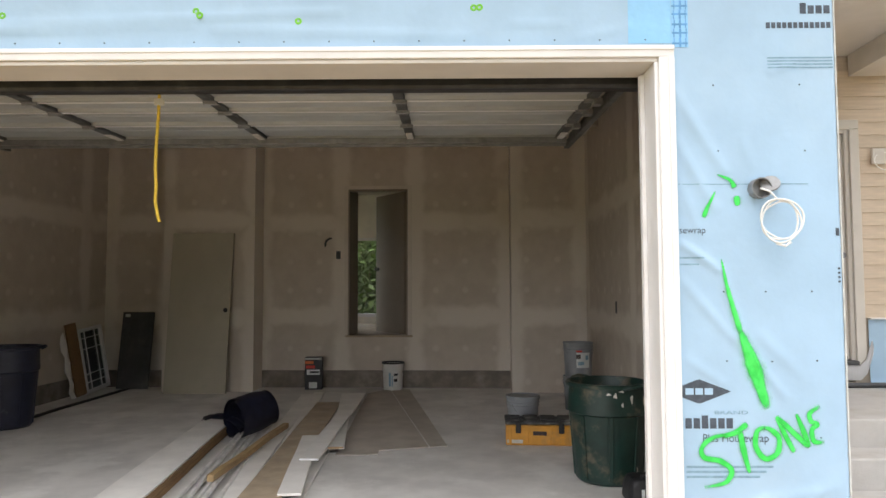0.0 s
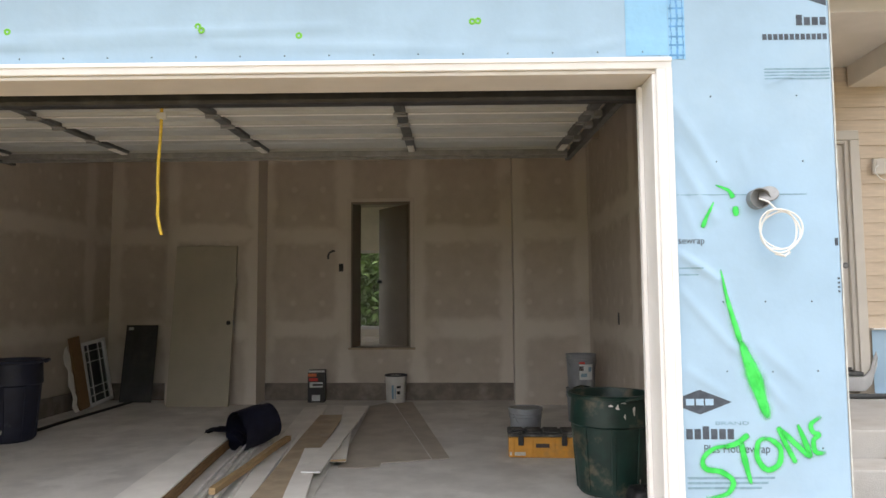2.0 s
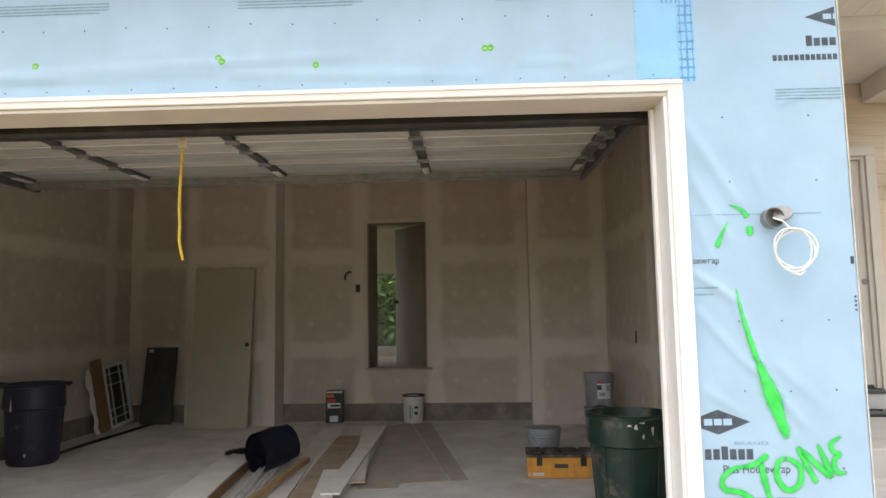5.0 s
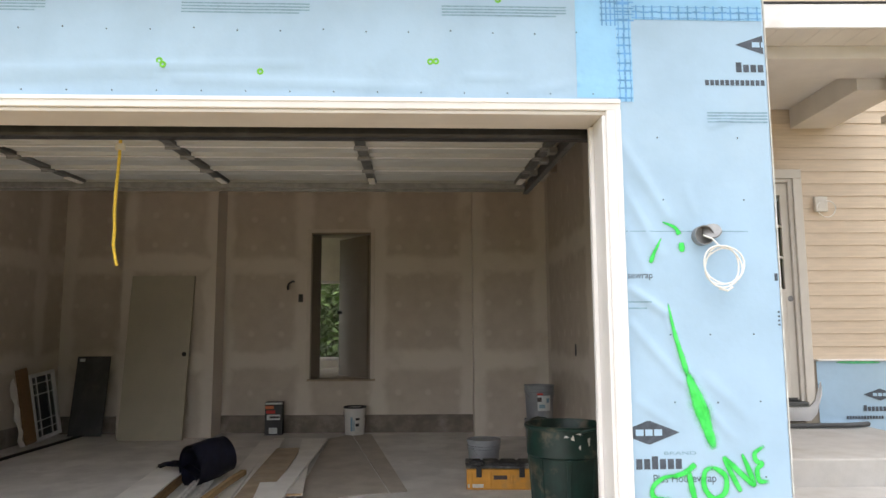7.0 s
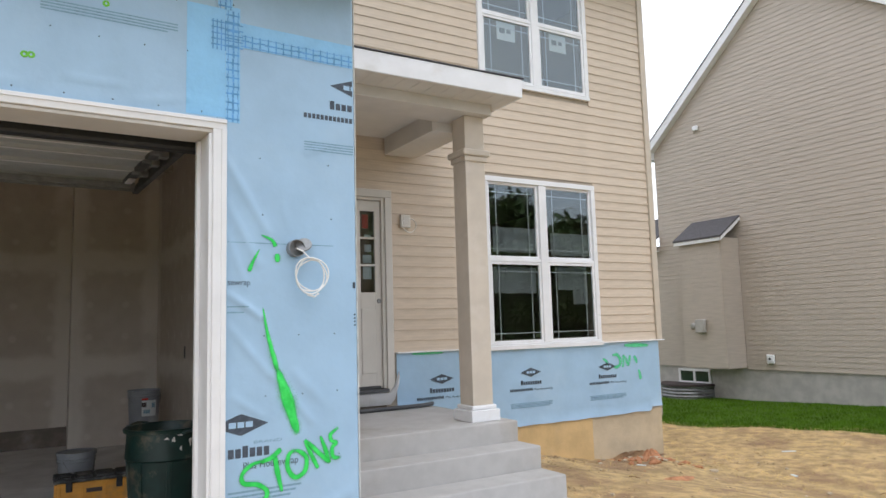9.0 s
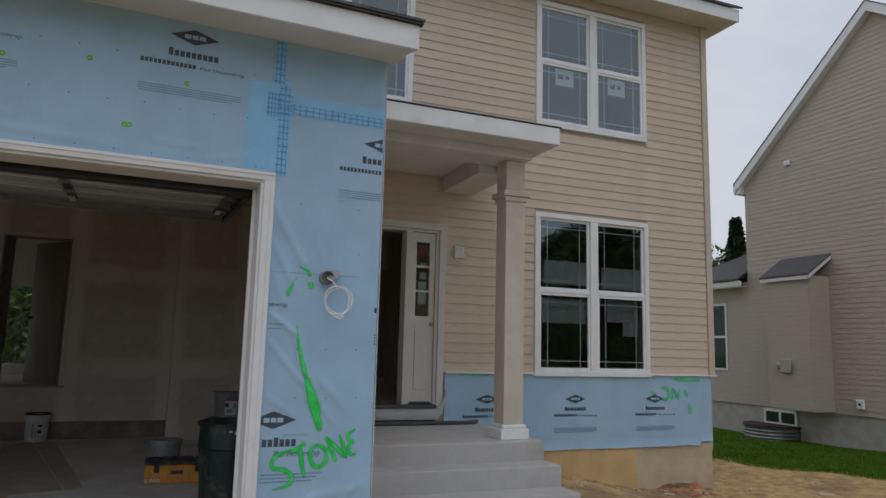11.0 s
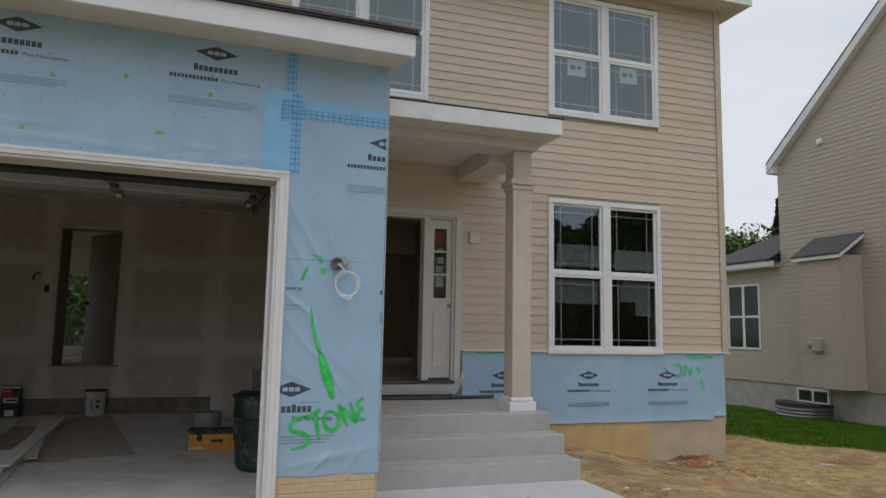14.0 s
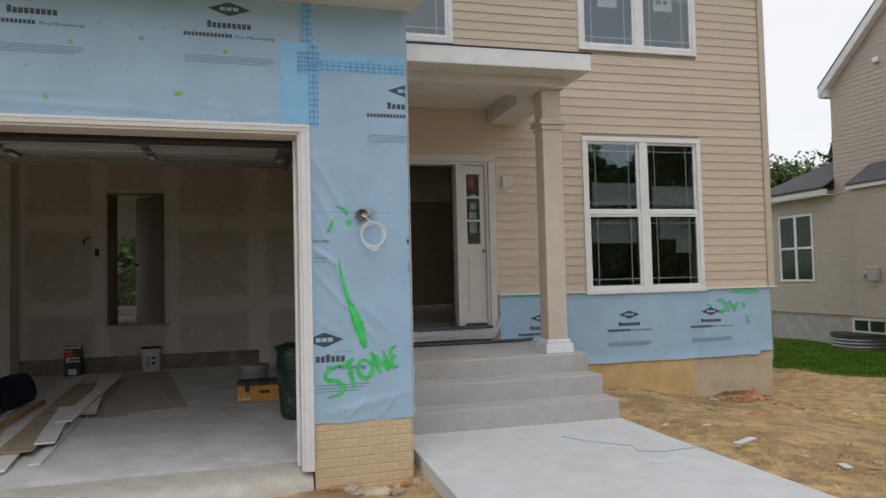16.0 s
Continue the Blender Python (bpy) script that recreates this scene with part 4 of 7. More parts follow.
slab(bm, [(GX0 - 0.4, 11.4, EAVE_Z + 0.18), (HX1 + 0.34, 11.4, EAVE_Z + 0.18), (HX1 + 0.34, 7, EAVE_Z + 2.6), (GX0 - 0.4, 7, EAVE_Z + 2.6)], (0, 0, 0.03))
fixed("roof_house", bm, M_SHINGLE, "dark asphalt shingle roof of the house", "roof")

# ---- windows: twin double-hung units with a border grille ----
def pane_part(x0, x1, z0, z1, y, parent):
    b_ = bmesh.new()
    b_.faces.new([b_.verts.new(p) for p in ((x0, y, z0), (x1, y, z0), (x1, y, z1), (x0, y, z1))])
    me = bpy.data.meshes.new("pane")
    b_.to_mesh(me)
    b_.free()
    me.materials.append(M_GLASS)
    ob = new("pane", me)
    ob.parent = parent
    ob.visible_shadow = False
    return ob


def twin_window(name, x0, x1, z0, z1, rail, y=MY, grille=True, label="", out=0.0):
    w = thing(name, label, "window", m=pose(x0, y, z0), kind="structure")
    W, H, R = x1 - x0, z1 - z0, rail - z0
    fr = bmesh.new()
    t, tb = 0.062, 0.022
    bx(fr, 0, W, -0.03, 0.02, H - t, H, 0.004)
    bx(fr, 0, W, -0.034, 0.02, 0, tb, 0.004)
    bx(fr, 0, t, -0.03, 0.02, tb + 0.001, H - t - 0.001, 0.004)
    bx(fr, W - t, W, -0.03, 0.02, tb + 0.001, H - t - 0.001, 0.004)
    bx(fr, W / 2 - 0.055, W / 2 + 0.055, -0.03, 0.02, tb + 0.001, H - t - 0.001, 0.004)
    part("window_frame", fr, M_WHITE, w)
    part("window_sill", boxm(-out, W + out, -0.036 - out, 0.01, -0.050, -0.001, 0.004), M_WHITE, w)
    for a, b_ in ((t, W / 2 - 0.055), (W / 2 + 0.055, W - t)):
        for lo, hi, yy in ((tb, R - 0.02, 0.0), (R + 0.02, H - t, 0.02)):
            sash = bmesh.new()
            s = 0.032
            bx(sash, a, b_, yy - 0.016, yy + 0.018, lo, lo + s, 0.003)
            bx(sash, a, b_, yy - 0.016, yy + 0.018, hi - s, hi, 0.003)
            bx(sash, a, a + s, yy - 0.016, yy + 0.018, lo + s, hi - s, 0.003)
            bx(sash, b_ - s, b_, yy - 0.016, yy + 0.018, lo + s, hi - s, 0.003)
            so = part("sash", sash, M_WHITE, w)
            pane_part(a + s, b_ - s, lo + s, hi - s, yy, so)
            if grille:
                gr = bmesh.new()
                q = 0.105
                for xx in (a + s + q, b_ - s - q):
                    bx(gr, xx - 0.006, xx + 0.006, yy + 0.004, yy + 0.010, lo + s, hi - s)
                for zz in (lo + s + q * 0.8, hi - s - q * 0.8):
                    bx(gr, a + s, b_ - s, yy + 0.0041, yy + 0.0101, zz - 0.006, zz + 0.006)
                part("grille", gr, M_WHITE, so)
        part("meeting_rail", boxm(a, b_, -0.022, 0.03, R - 0.019, R + 0.019, 0.003), M_WHITE, w)
    return w


twin_window("window_1", *WIN[0], 2.17, label="white twin double-hung window with border grilles and paper sheets inside", out=0.01)
twin_window("window_2", *WIN[1], 5.19, label="white twin double-hung upper window with stickers on the panes")
twin_window("window_3", *WIN[2], 5.17, label="white twin double-hung upper window over the porch")


def sheet(x0, x1, z0, z1, y, label="plain white paper sheet taped inside the window"):
    b = bmesh.new()
    n = 6
    g_ = [[b.verts.new((x0 + (x1 - x0) * i / n, y + 0.004 * math.sin(i * 1.7), zz + 0.004 * math.sin(i * 2.1))) for zz in (z0, (z0 + z1) / 2, z1)] for i in range(n + 1)]
    for i in range(n):
        for j in (0, 1):
            b.faces.new((g_[i][j], g_[i + 1][j], g_[i + 1][j + 1], g_[i][j + 1]))
    bmesh.ops.solidify(b, geom=b.faces[:], thickness=0.002)
    return b


def paper(x0, x1, z0, z1, y=MY + 0.05):
    ob = part("window_paper", sheet(x0, x1, z0, z1, y), M_PAPER)
    return tagged(ob, "plain pale sheet hung inside the window pane", "paper", "sheets in the window")


paper(5.06, 5.69, 2.27, 2.57)
paper(5.93, 6.57, 2.25, 2.53)
paper(5.04, 5.68, 1.78, 2.09)
stp = part("window_paper", sheet(6.02, 6.50, 1.82, 2.12, MY + 0.05), M_PAPER)
tagged(stp, "plain pale stepped sheet hung inside the window pane", "paper", "sheets in the window")
part("lower_flap", sheet(6.26, 6.50, 1.64, 1.818, MY + 0.05), M_PAPER, stp)
for x in (5.205, 6.03):
    st = part("window_sticker", boxm(x, x + 0.28, MY + 0.018, MY + 0.020, 4.90, 5.13), M_STICKER)
    tagged(st, "square white maker's sticker with grey print on the pane", "sticker", "window stickers")
    part("printed_bar", boxm(x + 0.15, x + 0.21, MY + 0.0155, MY + 0.0175, 5.0, 5.045), M_STEEL, st)
    part("printed_bar", boxm(x + 0.04, x + 0.12, MY + 0.0155, MY + 0.0175, 4.99, 5.06), M_STEEL, st)

# ---- front entrance ----
entry = thing("door_1", "front entry with open door and half-glazed side panel", "door", m=pose(0, MY, 0), kind="structure")
DXL, DXP, DXR = 2.22, 3.20, 3.61
b = bmesh.new()
bx(b, DXR, 3.69, -0.035, 0.02, 0.70, 2.80, 0.005)
bx(b, 2.14, 2.22, -0.035, 0.02, 0.70, 2.80, 0.005)
bx(b, 2.14, 3.69, -0.035, 0.02, 2.801, 2.885, 0.005)
part("casing", b, M_FRONTDOOR, entry)
b = bmesh.new()
bx(b, DXR - 0.035, DXR, -0.01, 0.16, 0.79, 2.80, 0.003)
bx(b, DXL, DXL + 0.03, -0.01, 0.16, 0.79, 2.80, 0.003)
bx(b, DXL + 0.031, DXR - 0.036, -0.01, 0.16, 2.77, 2.80, 0.003)
bx(b, DXP, DXP + 0.075, -0.02, 0.16, 0.79, 2.769, 0.004)
part("jamb", b, M_FRONTDOOR, entry)
part("threshold", boxm(DXL, DXR, -0.07, 0.16, 0.755, 0.788, 0.006), M_SLATE, entry, "dark metal threshold")
# flashing apron below the sill
b = bmesh.new()
prev = None
for i in range(31):
    x = 2.1 + 1.63 * i / 30
    r = [b.verts.new((x, yy + 0.01 * noise.noise((x * 4, k, 2)), zz + (0.22 * max(0, (x - 3.62) / 0.11) ** 2 if k > 0 else 0))) for k, (yy, zz) in enumerate(((0.0, 0.752), (-0.05, 0.748), (-0.07, 0.69), (-0.06, 0.625)))]
    if prev:
        for k in range(3):
            b.faces.new((prev[k], r[k], r[k + 1], prev[k + 1]))
    prev = r
bmesh.ops.solidify(b, geom=b.faces[:], thickness=0.004)
part("sill_flashing", b, M_WHITE, entry, "curled white sill flashing", 40)
# side panel: three stacked lites over a raised panel
sx0, sx1 = DXP + 0.078, DXR - 0.037
b = bmesh.new()
gx0, gx1, gz0, gz1 = sx0 + 0.065, sx1 - 0.065, 1.79, 2.655
bx(b, sx0, gx0, 0.02, 0.062, 0.80, 2.765, 0.003)
bx(b, gx1, sx1, 0.02, 0.062, 0.80, 2.765, 0.003)
bx(b, gx0, gx1, 0.021, 0.061, gz1, 2.764)
bx(b, gx0, gx1, 0.021, 0.061, 0.801, gz0)
for k in (1, 2):
    zz = gz0 + (gz1 - gz0) * k / 3
    bx(b, gx0, gx1, 0.024, 0.058, zz - 0.012, zz + 0.012, 0.002)
side = part("side_panel", b, M_FRONTDOOR, entry)
part("panel_moulding", boxm(gx0, gx1, 0.012, 0.0205, 0.95, 1.62, 0.006), M_FRONTDOOR, side)
for k in range(3):
    z0_ = gz0 + (gz1 - gz0) * k / 3
    pane_part(gx0, gx1, z0_ + 0.012, z0_ + 0.275, 0.04, side)
part("kick_strip", boxm(sx0 + 0.02, sx1 - 0.02, 0.012, 0.019, 0.795, 0.82), M_SLATE, side)
part("red_sticker", boxm(gx0 + 0.03, gx1 - 0.06, 0.046, 0.048, 2.47, 2.62), M_RED, side, "red paper sticker inside the glass")
for zz, hh in ((2.36, 0.05), (2.22, 0.08), (2.1, 0.09), (1.93, 0.16)):
    part("white_label", boxm(gx0 + 0.035 + 0.02 * (zz > 2.2), gx1 - 0.03, 0.046, 0.048, zz, zz + hh), M_PAPER, side)
part("lock_plate", lathe(bmesh.new(), [(0, 0.012), (0.018, 0.012), (0.026, 0.004), (0.026, 0)], 16, pose(sx1 - 0.025, 0.02, 1.70, 90)), M_STEEL, side)
# the leaf stands open into the hall
leaf = thing("front_door_leaf", "primed pale entry door standing open into the hall", "door", m=pose(DXL + 0.04, MY + 0.13, 0.80, 0, 0, 78))
b = boxm(0, 0.90, 0, 0.044, 0, 1.96, 0.003)
part("door_slab", b, M_FRONTDOOR, leaf)
for a, c, lo, hi in ((0.12, 0.40, 0.15, 0.85), (0.50, 0.78, 0.15, 0.85), (0.12, 0.40, 1.0, 1.8), (0.50, 0.78, 1.0, 1.8)):
    part("raised_panel", boxm(a, c, -0.009, 0.0, lo, hi, 0.006), M_FRONTDOOR, leaf)
part("door_knob", lathe(bmesh.new(), [(0, 0.06), (0.022, 0.055), (0.028, 0.04), (0.02, 0.025), (0.012, 0.02), (0.012, 0.008), (0.03, 0.006), (0.03, 0)], 16, pose(0.84, 0, 0.92, 90)), M_STEEL, leaf, "metal door knob")

# wall light box with a loop of cable beside the door
lb = thing("wall_light_block", "pale electrical block with dangling white wire on the siding", "electrical box", m=pose(3.855, MY - 0.012, 2.56))
part("mounting_block", boxm(-0.06, 0.06, -0.03, 0, -0.07, 0.07, 0.008), M_SOFFIT, lb)
part("box_opening", boxm(-0.032, 0.032, -0.033, -0.0305, -0.035, 0.045, 0.002), M_JAMB, lb)
part("cable", tube(bmesh.new(), [(0.07 * math.sin(a) * 1.2 + 0.03, -0.05 - 0.01 * math.sin(2 * a), -0.05 + 0.075 * math.cos(a)) for a in np.linspace(0, 5.6, 24)], 0.004, 6), M_WIRE, lb)

# white hose stub sticking out past the garage corner
tubeb = tube(bmesh.new(), [(2.006, 1.9, 1.03), (2.09, 1.9, 1.035), (2.17, 1.89, 1.03)], 0.016, 10)
tagged(part("pipe_stub", tubeb, M_WIRE, None, "", 40), "short white plastic pipe stub through the wrap", "pipe")

# ---- porch ----
PZ = 0.568
b = bmesh.new()
bx(b, 2.008, 4.15, 1.39, MY - 0.008, -0.6, PZ, 0.012)
porch = fixed("porch_slab", b, M_STEP, "broom-finished concrete porch slab", "porch")
for k, (y0, y1, z1) in enumerate(((1.075, 1.3895, 0.39), (0.76, 1.0745, 0.205))):
    s_ = fixed("porch_step", boxm(2.008, 4.15, y0, y1, -0.4, z1, 0.012), M_STEP, "poured concrete porch step with grey riser", "step")
b = bmesh.new()
ys = np.linspace(0.7595, -14.0, 50)
top = []
for y in ys:
    xl = 2.06
    xr = 4.17 - 0.03 * min(0, y) if y > -4 else 4.29
    top.append([b.verts.new((xl, y, 0.018 - 0.004)), b.verts.new((xl + 0.012, y, 0.018)), b.verts.new((xr - 0.012, y, 0.018)), b.verts.new((xr, y, 0.014)), b.verts.new((xr, y, -0.3)), b.verts.new((xl, y, -0.3))])
for a, c in zip(top, top[1:]):
    for k in range(6):
        b.faces.new((a[k], c[k], c[(k + 1) % 6], a[(k + 1) % 6]))
b.faces.new(top[0])
b.faces.new(top[-1])
fixed("walkway", b, M_CONC, "pale new concrete walkway up to the porch steps", "walkway")

col = thing("porch_column", "square beige wrapped porch column with white base", "column", m=pose(3.895, 1.66, PZ))
part("shaft", boxm(-0.108, 0.108, -0.108, 0.108, 0.14, 2.79, 0.006), M_COLUMN, col)
b = boxm(-0.152, 0.152, -0.152, 0.152, 0, 0.10, 0.006)
bx(b, -0.132, 0.132, -0.132, 0.132, 0.101, 0.14, 0.012)
part("base_block", b, M_WHITE, col, "white column base")
b = boxm(-0.125, 0.125, -0.125, 0.125, 2.36, 2.41, 0.008)
bx(b, -0.148, 0.148, -0.148, 0.148, 2.411, 2.47, 0.012)
part("capital_band", b, M_COLUMN, col)

roofp = thing("porch_roof", "small porch roof with white fascia and beige beams", "porch roof", m=pose(2.0, 1.155, 3.36), kind="structure")
part("fascia", boxm(0.01, 2.17, 0, 0.02, 0.10, 0.27, 0.003), M_WHITE, roofp)
part("side_fascia", slab(bmesh.new(), [(2.15, 0.021, 0.10), (2.17, 0.021, 0.10), (2.17, 0.021, 0.27), (2.15, 0.021, 0.27)], (0, 1.73, 0.0)), M_WHITE, roofp)
part("soffit_panel", boxm(0.01, 2.149, 0.021, 0.30, 0.098, 0.112), M_SOFFIT, roofp)
for i in range(14):
    part("soffit_groove", boxm(0.08 + i * 0.15, 0.086 + i * 0.15, 0.023, 0.298, 0.0955, 0.0975), M_JAMB, roofp)
part("porch_ceiling", boxm(0.01, 2.149, 0.301, 1.755, 0.098, 0.112), M_SOFFIT, roofp)
part("front_beam", boxm(0.01, 2.03, 0.301, 0.70, 0.0, 0.0975, 0.004), M_JAMB, roofp)
part("side_beam", boxm(1.62, 2.0, 0.701, 1.74, -0.09, 0.0975, 0.004), M_JAMB, roofp)
part("drip_edge", slab(bmesh.new(), [(0.01 + 2.18 * i / 12, -0.006, 0.2715 + 0.001 * math.sin(i * 2.2)) for i in range(13)] + [(2.19 - 2.18 * i / 12, -0.006, 0.2745 + 0.001 * math.sin((12 - i) * 2.2)) for i in range(13)], (0, 0.05, 0.003)), M_BLACK, roofp, "dark drip edge of shingles")
part("shingles", slab(bmesh.new(), [(0.01, -0.004, 0.2785), (2.19, -0.004, 0.2785), (2.19, 1.74, 0.516), (0.01, 1.74, 0.516)], (0, 0, 0.008)), M_SHINGLE, roofp)

# ---- rooms behind the openings ----
b = bmesh.new()
bx(b, 2.01, 7.54, MY + 0.171, 6.3, 0.55, 0.77)
bx(b, -5.4, 7.54, 6.471, 10.0, 0.55, 0.77)
bx(b, GX1 + 0.2, 7.54, 6.3, 6.471, 0.55, 0.77)
fixed("floor_house", b, M_INFLOOR, "bare subfloor inside the house", "floor")
b = bmesh.new()
bx(b, 4.05, 4.17, MY + 0.171, 6.3, 0.77, 3.2)
bx(b, 2.30, 2.42, 4.3, 6.3, 0.77, 3.2)
bx(b, 4.171, 7.54, 6.301, 6.42, 0.77, 3.2)
bx(b, 2.005, 2.10, MY + 0.171, 6.3, 0.77, 3.2)
fixed("wall_hall", b, M_IN, "beige interior hall wall", "wall")
fixed("ceiling_house", boxm(2.01, 7.54, MY + 0.171, 11.0, 3.2, 3.35), M_CEIL, "interior ceiling between the storeys", "ceiling")
b = bmesh.new()
bx(b, -5.4, 2.0, 6.471, 10.0, 3.2, 3.35)
fixed("ceiling_rear", b, M_CEIL, "interior ceiling of the rear room", "ceiling")
# left wall gap and leftmost back opening are unseen, added to let light in
b = bmesh.new()
bx(b, -5.4, -5.25, 6.471, 7.0, 0.77, 3.2)
bx(b, -5.4, -5.25, 9.4, 9.7, 0.77, 3.2)
bx(b, -5.4, -5.25, 7.0, 9.4, 2.9, 3.2)
bx(b, -5.4, -5.25, 7.0, 9.4, 0.77, 0.84)
bx(b, 2.0, 2.15, 6.471, 9.7, 0.77, 3.2)
wall_with_holes(b, -5.4, 2.15, 0.77, 3.2, 9.701, 9.85, [(-5.1, -3.1, 0.84, 2.84), (-2.75, -1.44, 0.90, 2.38)])
fixed("wall_rear_room", b, M_ROOM, "pale interior wall of the rear room with added unseen light openings", "wall")
# the hole in the rear wall is invented, to bring daylight into the hall
b = bmesh.new()
wall_with_holes(b, 2.16, 7.54, 0.0, 6.3, 10.9, 11.0, [(2.6, 4.0, 0.9, 2.9)])
bx(b, GX0, 7.56, MY + 0.171, 11.0, EAVE_Z + 0.08, EAVE_Z + 0.2)
bx(b, 0.2, 7.56, 4.9, 5.0, 3.34, 6.29)
fixed("wall_upper_rooms", b, M_IN, "plain inner walls of the upper rooms and rear wall with added light opening", "wall")
# this wall wears the dark door brown in place of shade
fixed("wall_passage", boxm(-1.56, -1.405, 6.472, 7.02, 0.771, 3.2), M_LEAFBROWN, "end wall of the passage behind the service door, its shade in the dark colour", "wall")
rw = thing("window_4", "white-framed rear window looking on green trees", "window", m=pose(-2.75, 9.70, 0.90), kind="structure")
b = bmesh.new()
bx(b, 0, 1.31, -0.02, 0.05, 0, 0.06, 0.003)
bx(b, 0, 1.31, -0.02, 0.05, 1.43, 1.48, 0.003)
bx(b, 0, 0.05, -0.02, 0.05, 0.061, 1.429, 0.003)
bx(b, 1.25, 1.31, -0.02, 0.05, 0.061, 1.429, 0.003)
part("window_frame", b, M_WHITE, rw)
pane_part(0.05, 1.25, 0.06, 1.43, 0.02, rw)

# garage service door, ajar into the house
d2 = thing("door_2", "cased service doorway in the garage back wall", "door", m=pose(0, BY, 0), kind="structure")
b = bmesh.new()
bx(b, DX0 - 0.055, DX0 - 0.002, -0.014, 0.0, DZ0, DZ1 + 0.05, 0.003)
bx(b, DX1 + 0.002, DX1 + 0.055, -0.014, 0.0, DZ0, DZ1 + 0.05, 0.003)
bx(b, DX0 - 0.001, DX1 + 0.001, -0.014, 0.0, DZ1 + 0.002, DZ1 + 0.05, 0.003)
part("casing", b, M_MUD, d2)
b = bmesh.new()
bx(b, DX0, DX0 + 0.02, -0.005, 0.155, DZ0 + 0.03, DZ1, 0.002)
bx(b, DX1 - 0.02, DX1, -0.005, 0.155, DZ0 + 0.03, DZ1, 0.002)
bx(b, DX0 + 0.021, DX1 - 0.021, -0.005, 0.155, DZ1 - 0.02, DZ1, 0.002)
# jamb shadow is put into its colour
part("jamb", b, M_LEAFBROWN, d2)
part("sill", boxm(DX0 - 0.03, DX1 + 0.07, -0.04, 0.155, DZ0, DZ0 + 0.028, 0.004), M_PLY, d2)
sd = thing("service_door_leaf", "brown-grey service door standing half open into the house", "door", m=pose(DX1 - 0.025, BY + 0.15, DZ0 + 0.035, 0, 0, 129))
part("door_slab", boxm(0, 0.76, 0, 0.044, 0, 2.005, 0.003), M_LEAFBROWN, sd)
part("door_knob", lathe(bmesh.new(), [(0, 0.06), (0.022, 0.055), (0.028, 0.04), (0.02, 0.025), (0.012, 0.02), (0.012, 0.008), (0.03, 0.006), (0.03, 0)], 14, pose(0.70, 0.044, 0.92, -90)), M_BLACK, sd, "dark door knob")
for zz in (0.25, 1.0, 1.75):
    part("hinge", boxm(-0.012, 0.012, -0.012, -0.001, zz - 0.05, zz + 0.05, 0.002), M_SLATE, sd)

# ---- house next door ----
NX = 15.2
nb = thing("neighbour_house", "two-storey taupe-sided neighbouring house with white rake trim", "house", m=pose(NX, 4.2, -0.6))
# local: x into the house, y along the wall
YE, YF, YR = 5.3, -3.4, 1.4
ZE, SL, SR = 6.62, 0.85, 0.70
ridge = ZE + SL * (YE - YR)
b = bmesh.new()
slab(b, [(0, YF, 0.77), (0, YE, 0.77), (0, YE, ZE), (0, YR, ridge), (0, YF, ridge - SR * (YR - YF))], (9, 0, 0))
bx(b, 0.0, 7, YE + 0.001, YE + 2.6, 0.77, 4.0)
part("wall", b, M_NSIDING, nb)
b = bmesh.new()
zc = 0.77
while zc < ridge - 0.15:
    top_y = min(YE, YR + (ridge - zc - COURSE) / SL)
    lo_y = max(YF, YR - (ridge - zc - COURSE) / SR)
    slab(b, [(-0.002, lo_y, zc), (-0.012, lo_y, zc), (-0.012, lo_y, zc + 0.008), (-0.004, lo_y, zc + COURSE)], (0, top_y - lo_y, 0))
    if zc < 3.9:
        for a, c in ((YE, 6.08), (7.36, YE + 2.6)) if 1.55 < zc < 3.45 else ((YE, YE + 2.6),):
            slab(b, [(-0.002, a, zc), (-0.010, a, zc), (-0.010, a, zc + 0.008), (-0.004, a, zc + COURSE)], (0, c - a, 0))
    zc += COURSE
tagged(part("lap_siding", b, M_NSIDING, nb), kind="stuff")
part("foundation", boxm(0.03, 8.9, YF, YE + 2.5, -0.8, 0.769), M_NFOUND, nb, "grey concrete foundation")
# rake boards and roof
for slope, yy in ((SL, YE + 0.20), (SR, YF - 0.35)):
    z_end = ridge - slope * abs(yy - YR)
    part("rake_board", slab(bmesh.new(), [(-0.20, yy, z_end - 0.02), (-0.20, yy, z_end + 0.225), (-0.20, YR, ridge + 0.225), (-0.20, YR, ridge - 0.02)], (0.03, 0, 0)), M_WHITE, nb, "white rake board")
    part("rake_soffit", slab(bmesh.new(), [(-0.169, yy, z_end), (-0.169, YR, ridge), (-0.169, YR, ridge - 0.015), (-0.169, yy, z_end - 0.015)], (0.167, 0, 0)), M_WHITE, nb)
    part("roof", slab(bmesh.new(), [(-0.22, yy, z_end + 0.227), (-0.22, YR, ridge + 0.227), (-0.22, YR, ridge + 0.247), (-0.22, yy, z_end + 0.247)], (9.5, 0, 0)), M_SHINGLE, nb)
part("eave_return", slab(bmesh.new(), [(-0.168, YE + 0.001, ZE - 0.21), (-0.168, YE + 0.20, ZE - 0.21), (-0.168, YE + 0.20, ZE - 0.187), (-0.168, YE + 0.001, ZE - 0.017)], (0.46, 0, 0)), M_WHITE, nb)
# low rear wing
part("wing_gutter", boxm(-0.34, -0.20, YE + 0.02, YE + 2.9, 3.88, 4.02, 0.02), M_WHITE, nb)
part("wing_soffit", boxm(-0.33, 0.0, YE + 0.02, YE + 2.9, 3.86, 3.879), M_WHITE, nb)
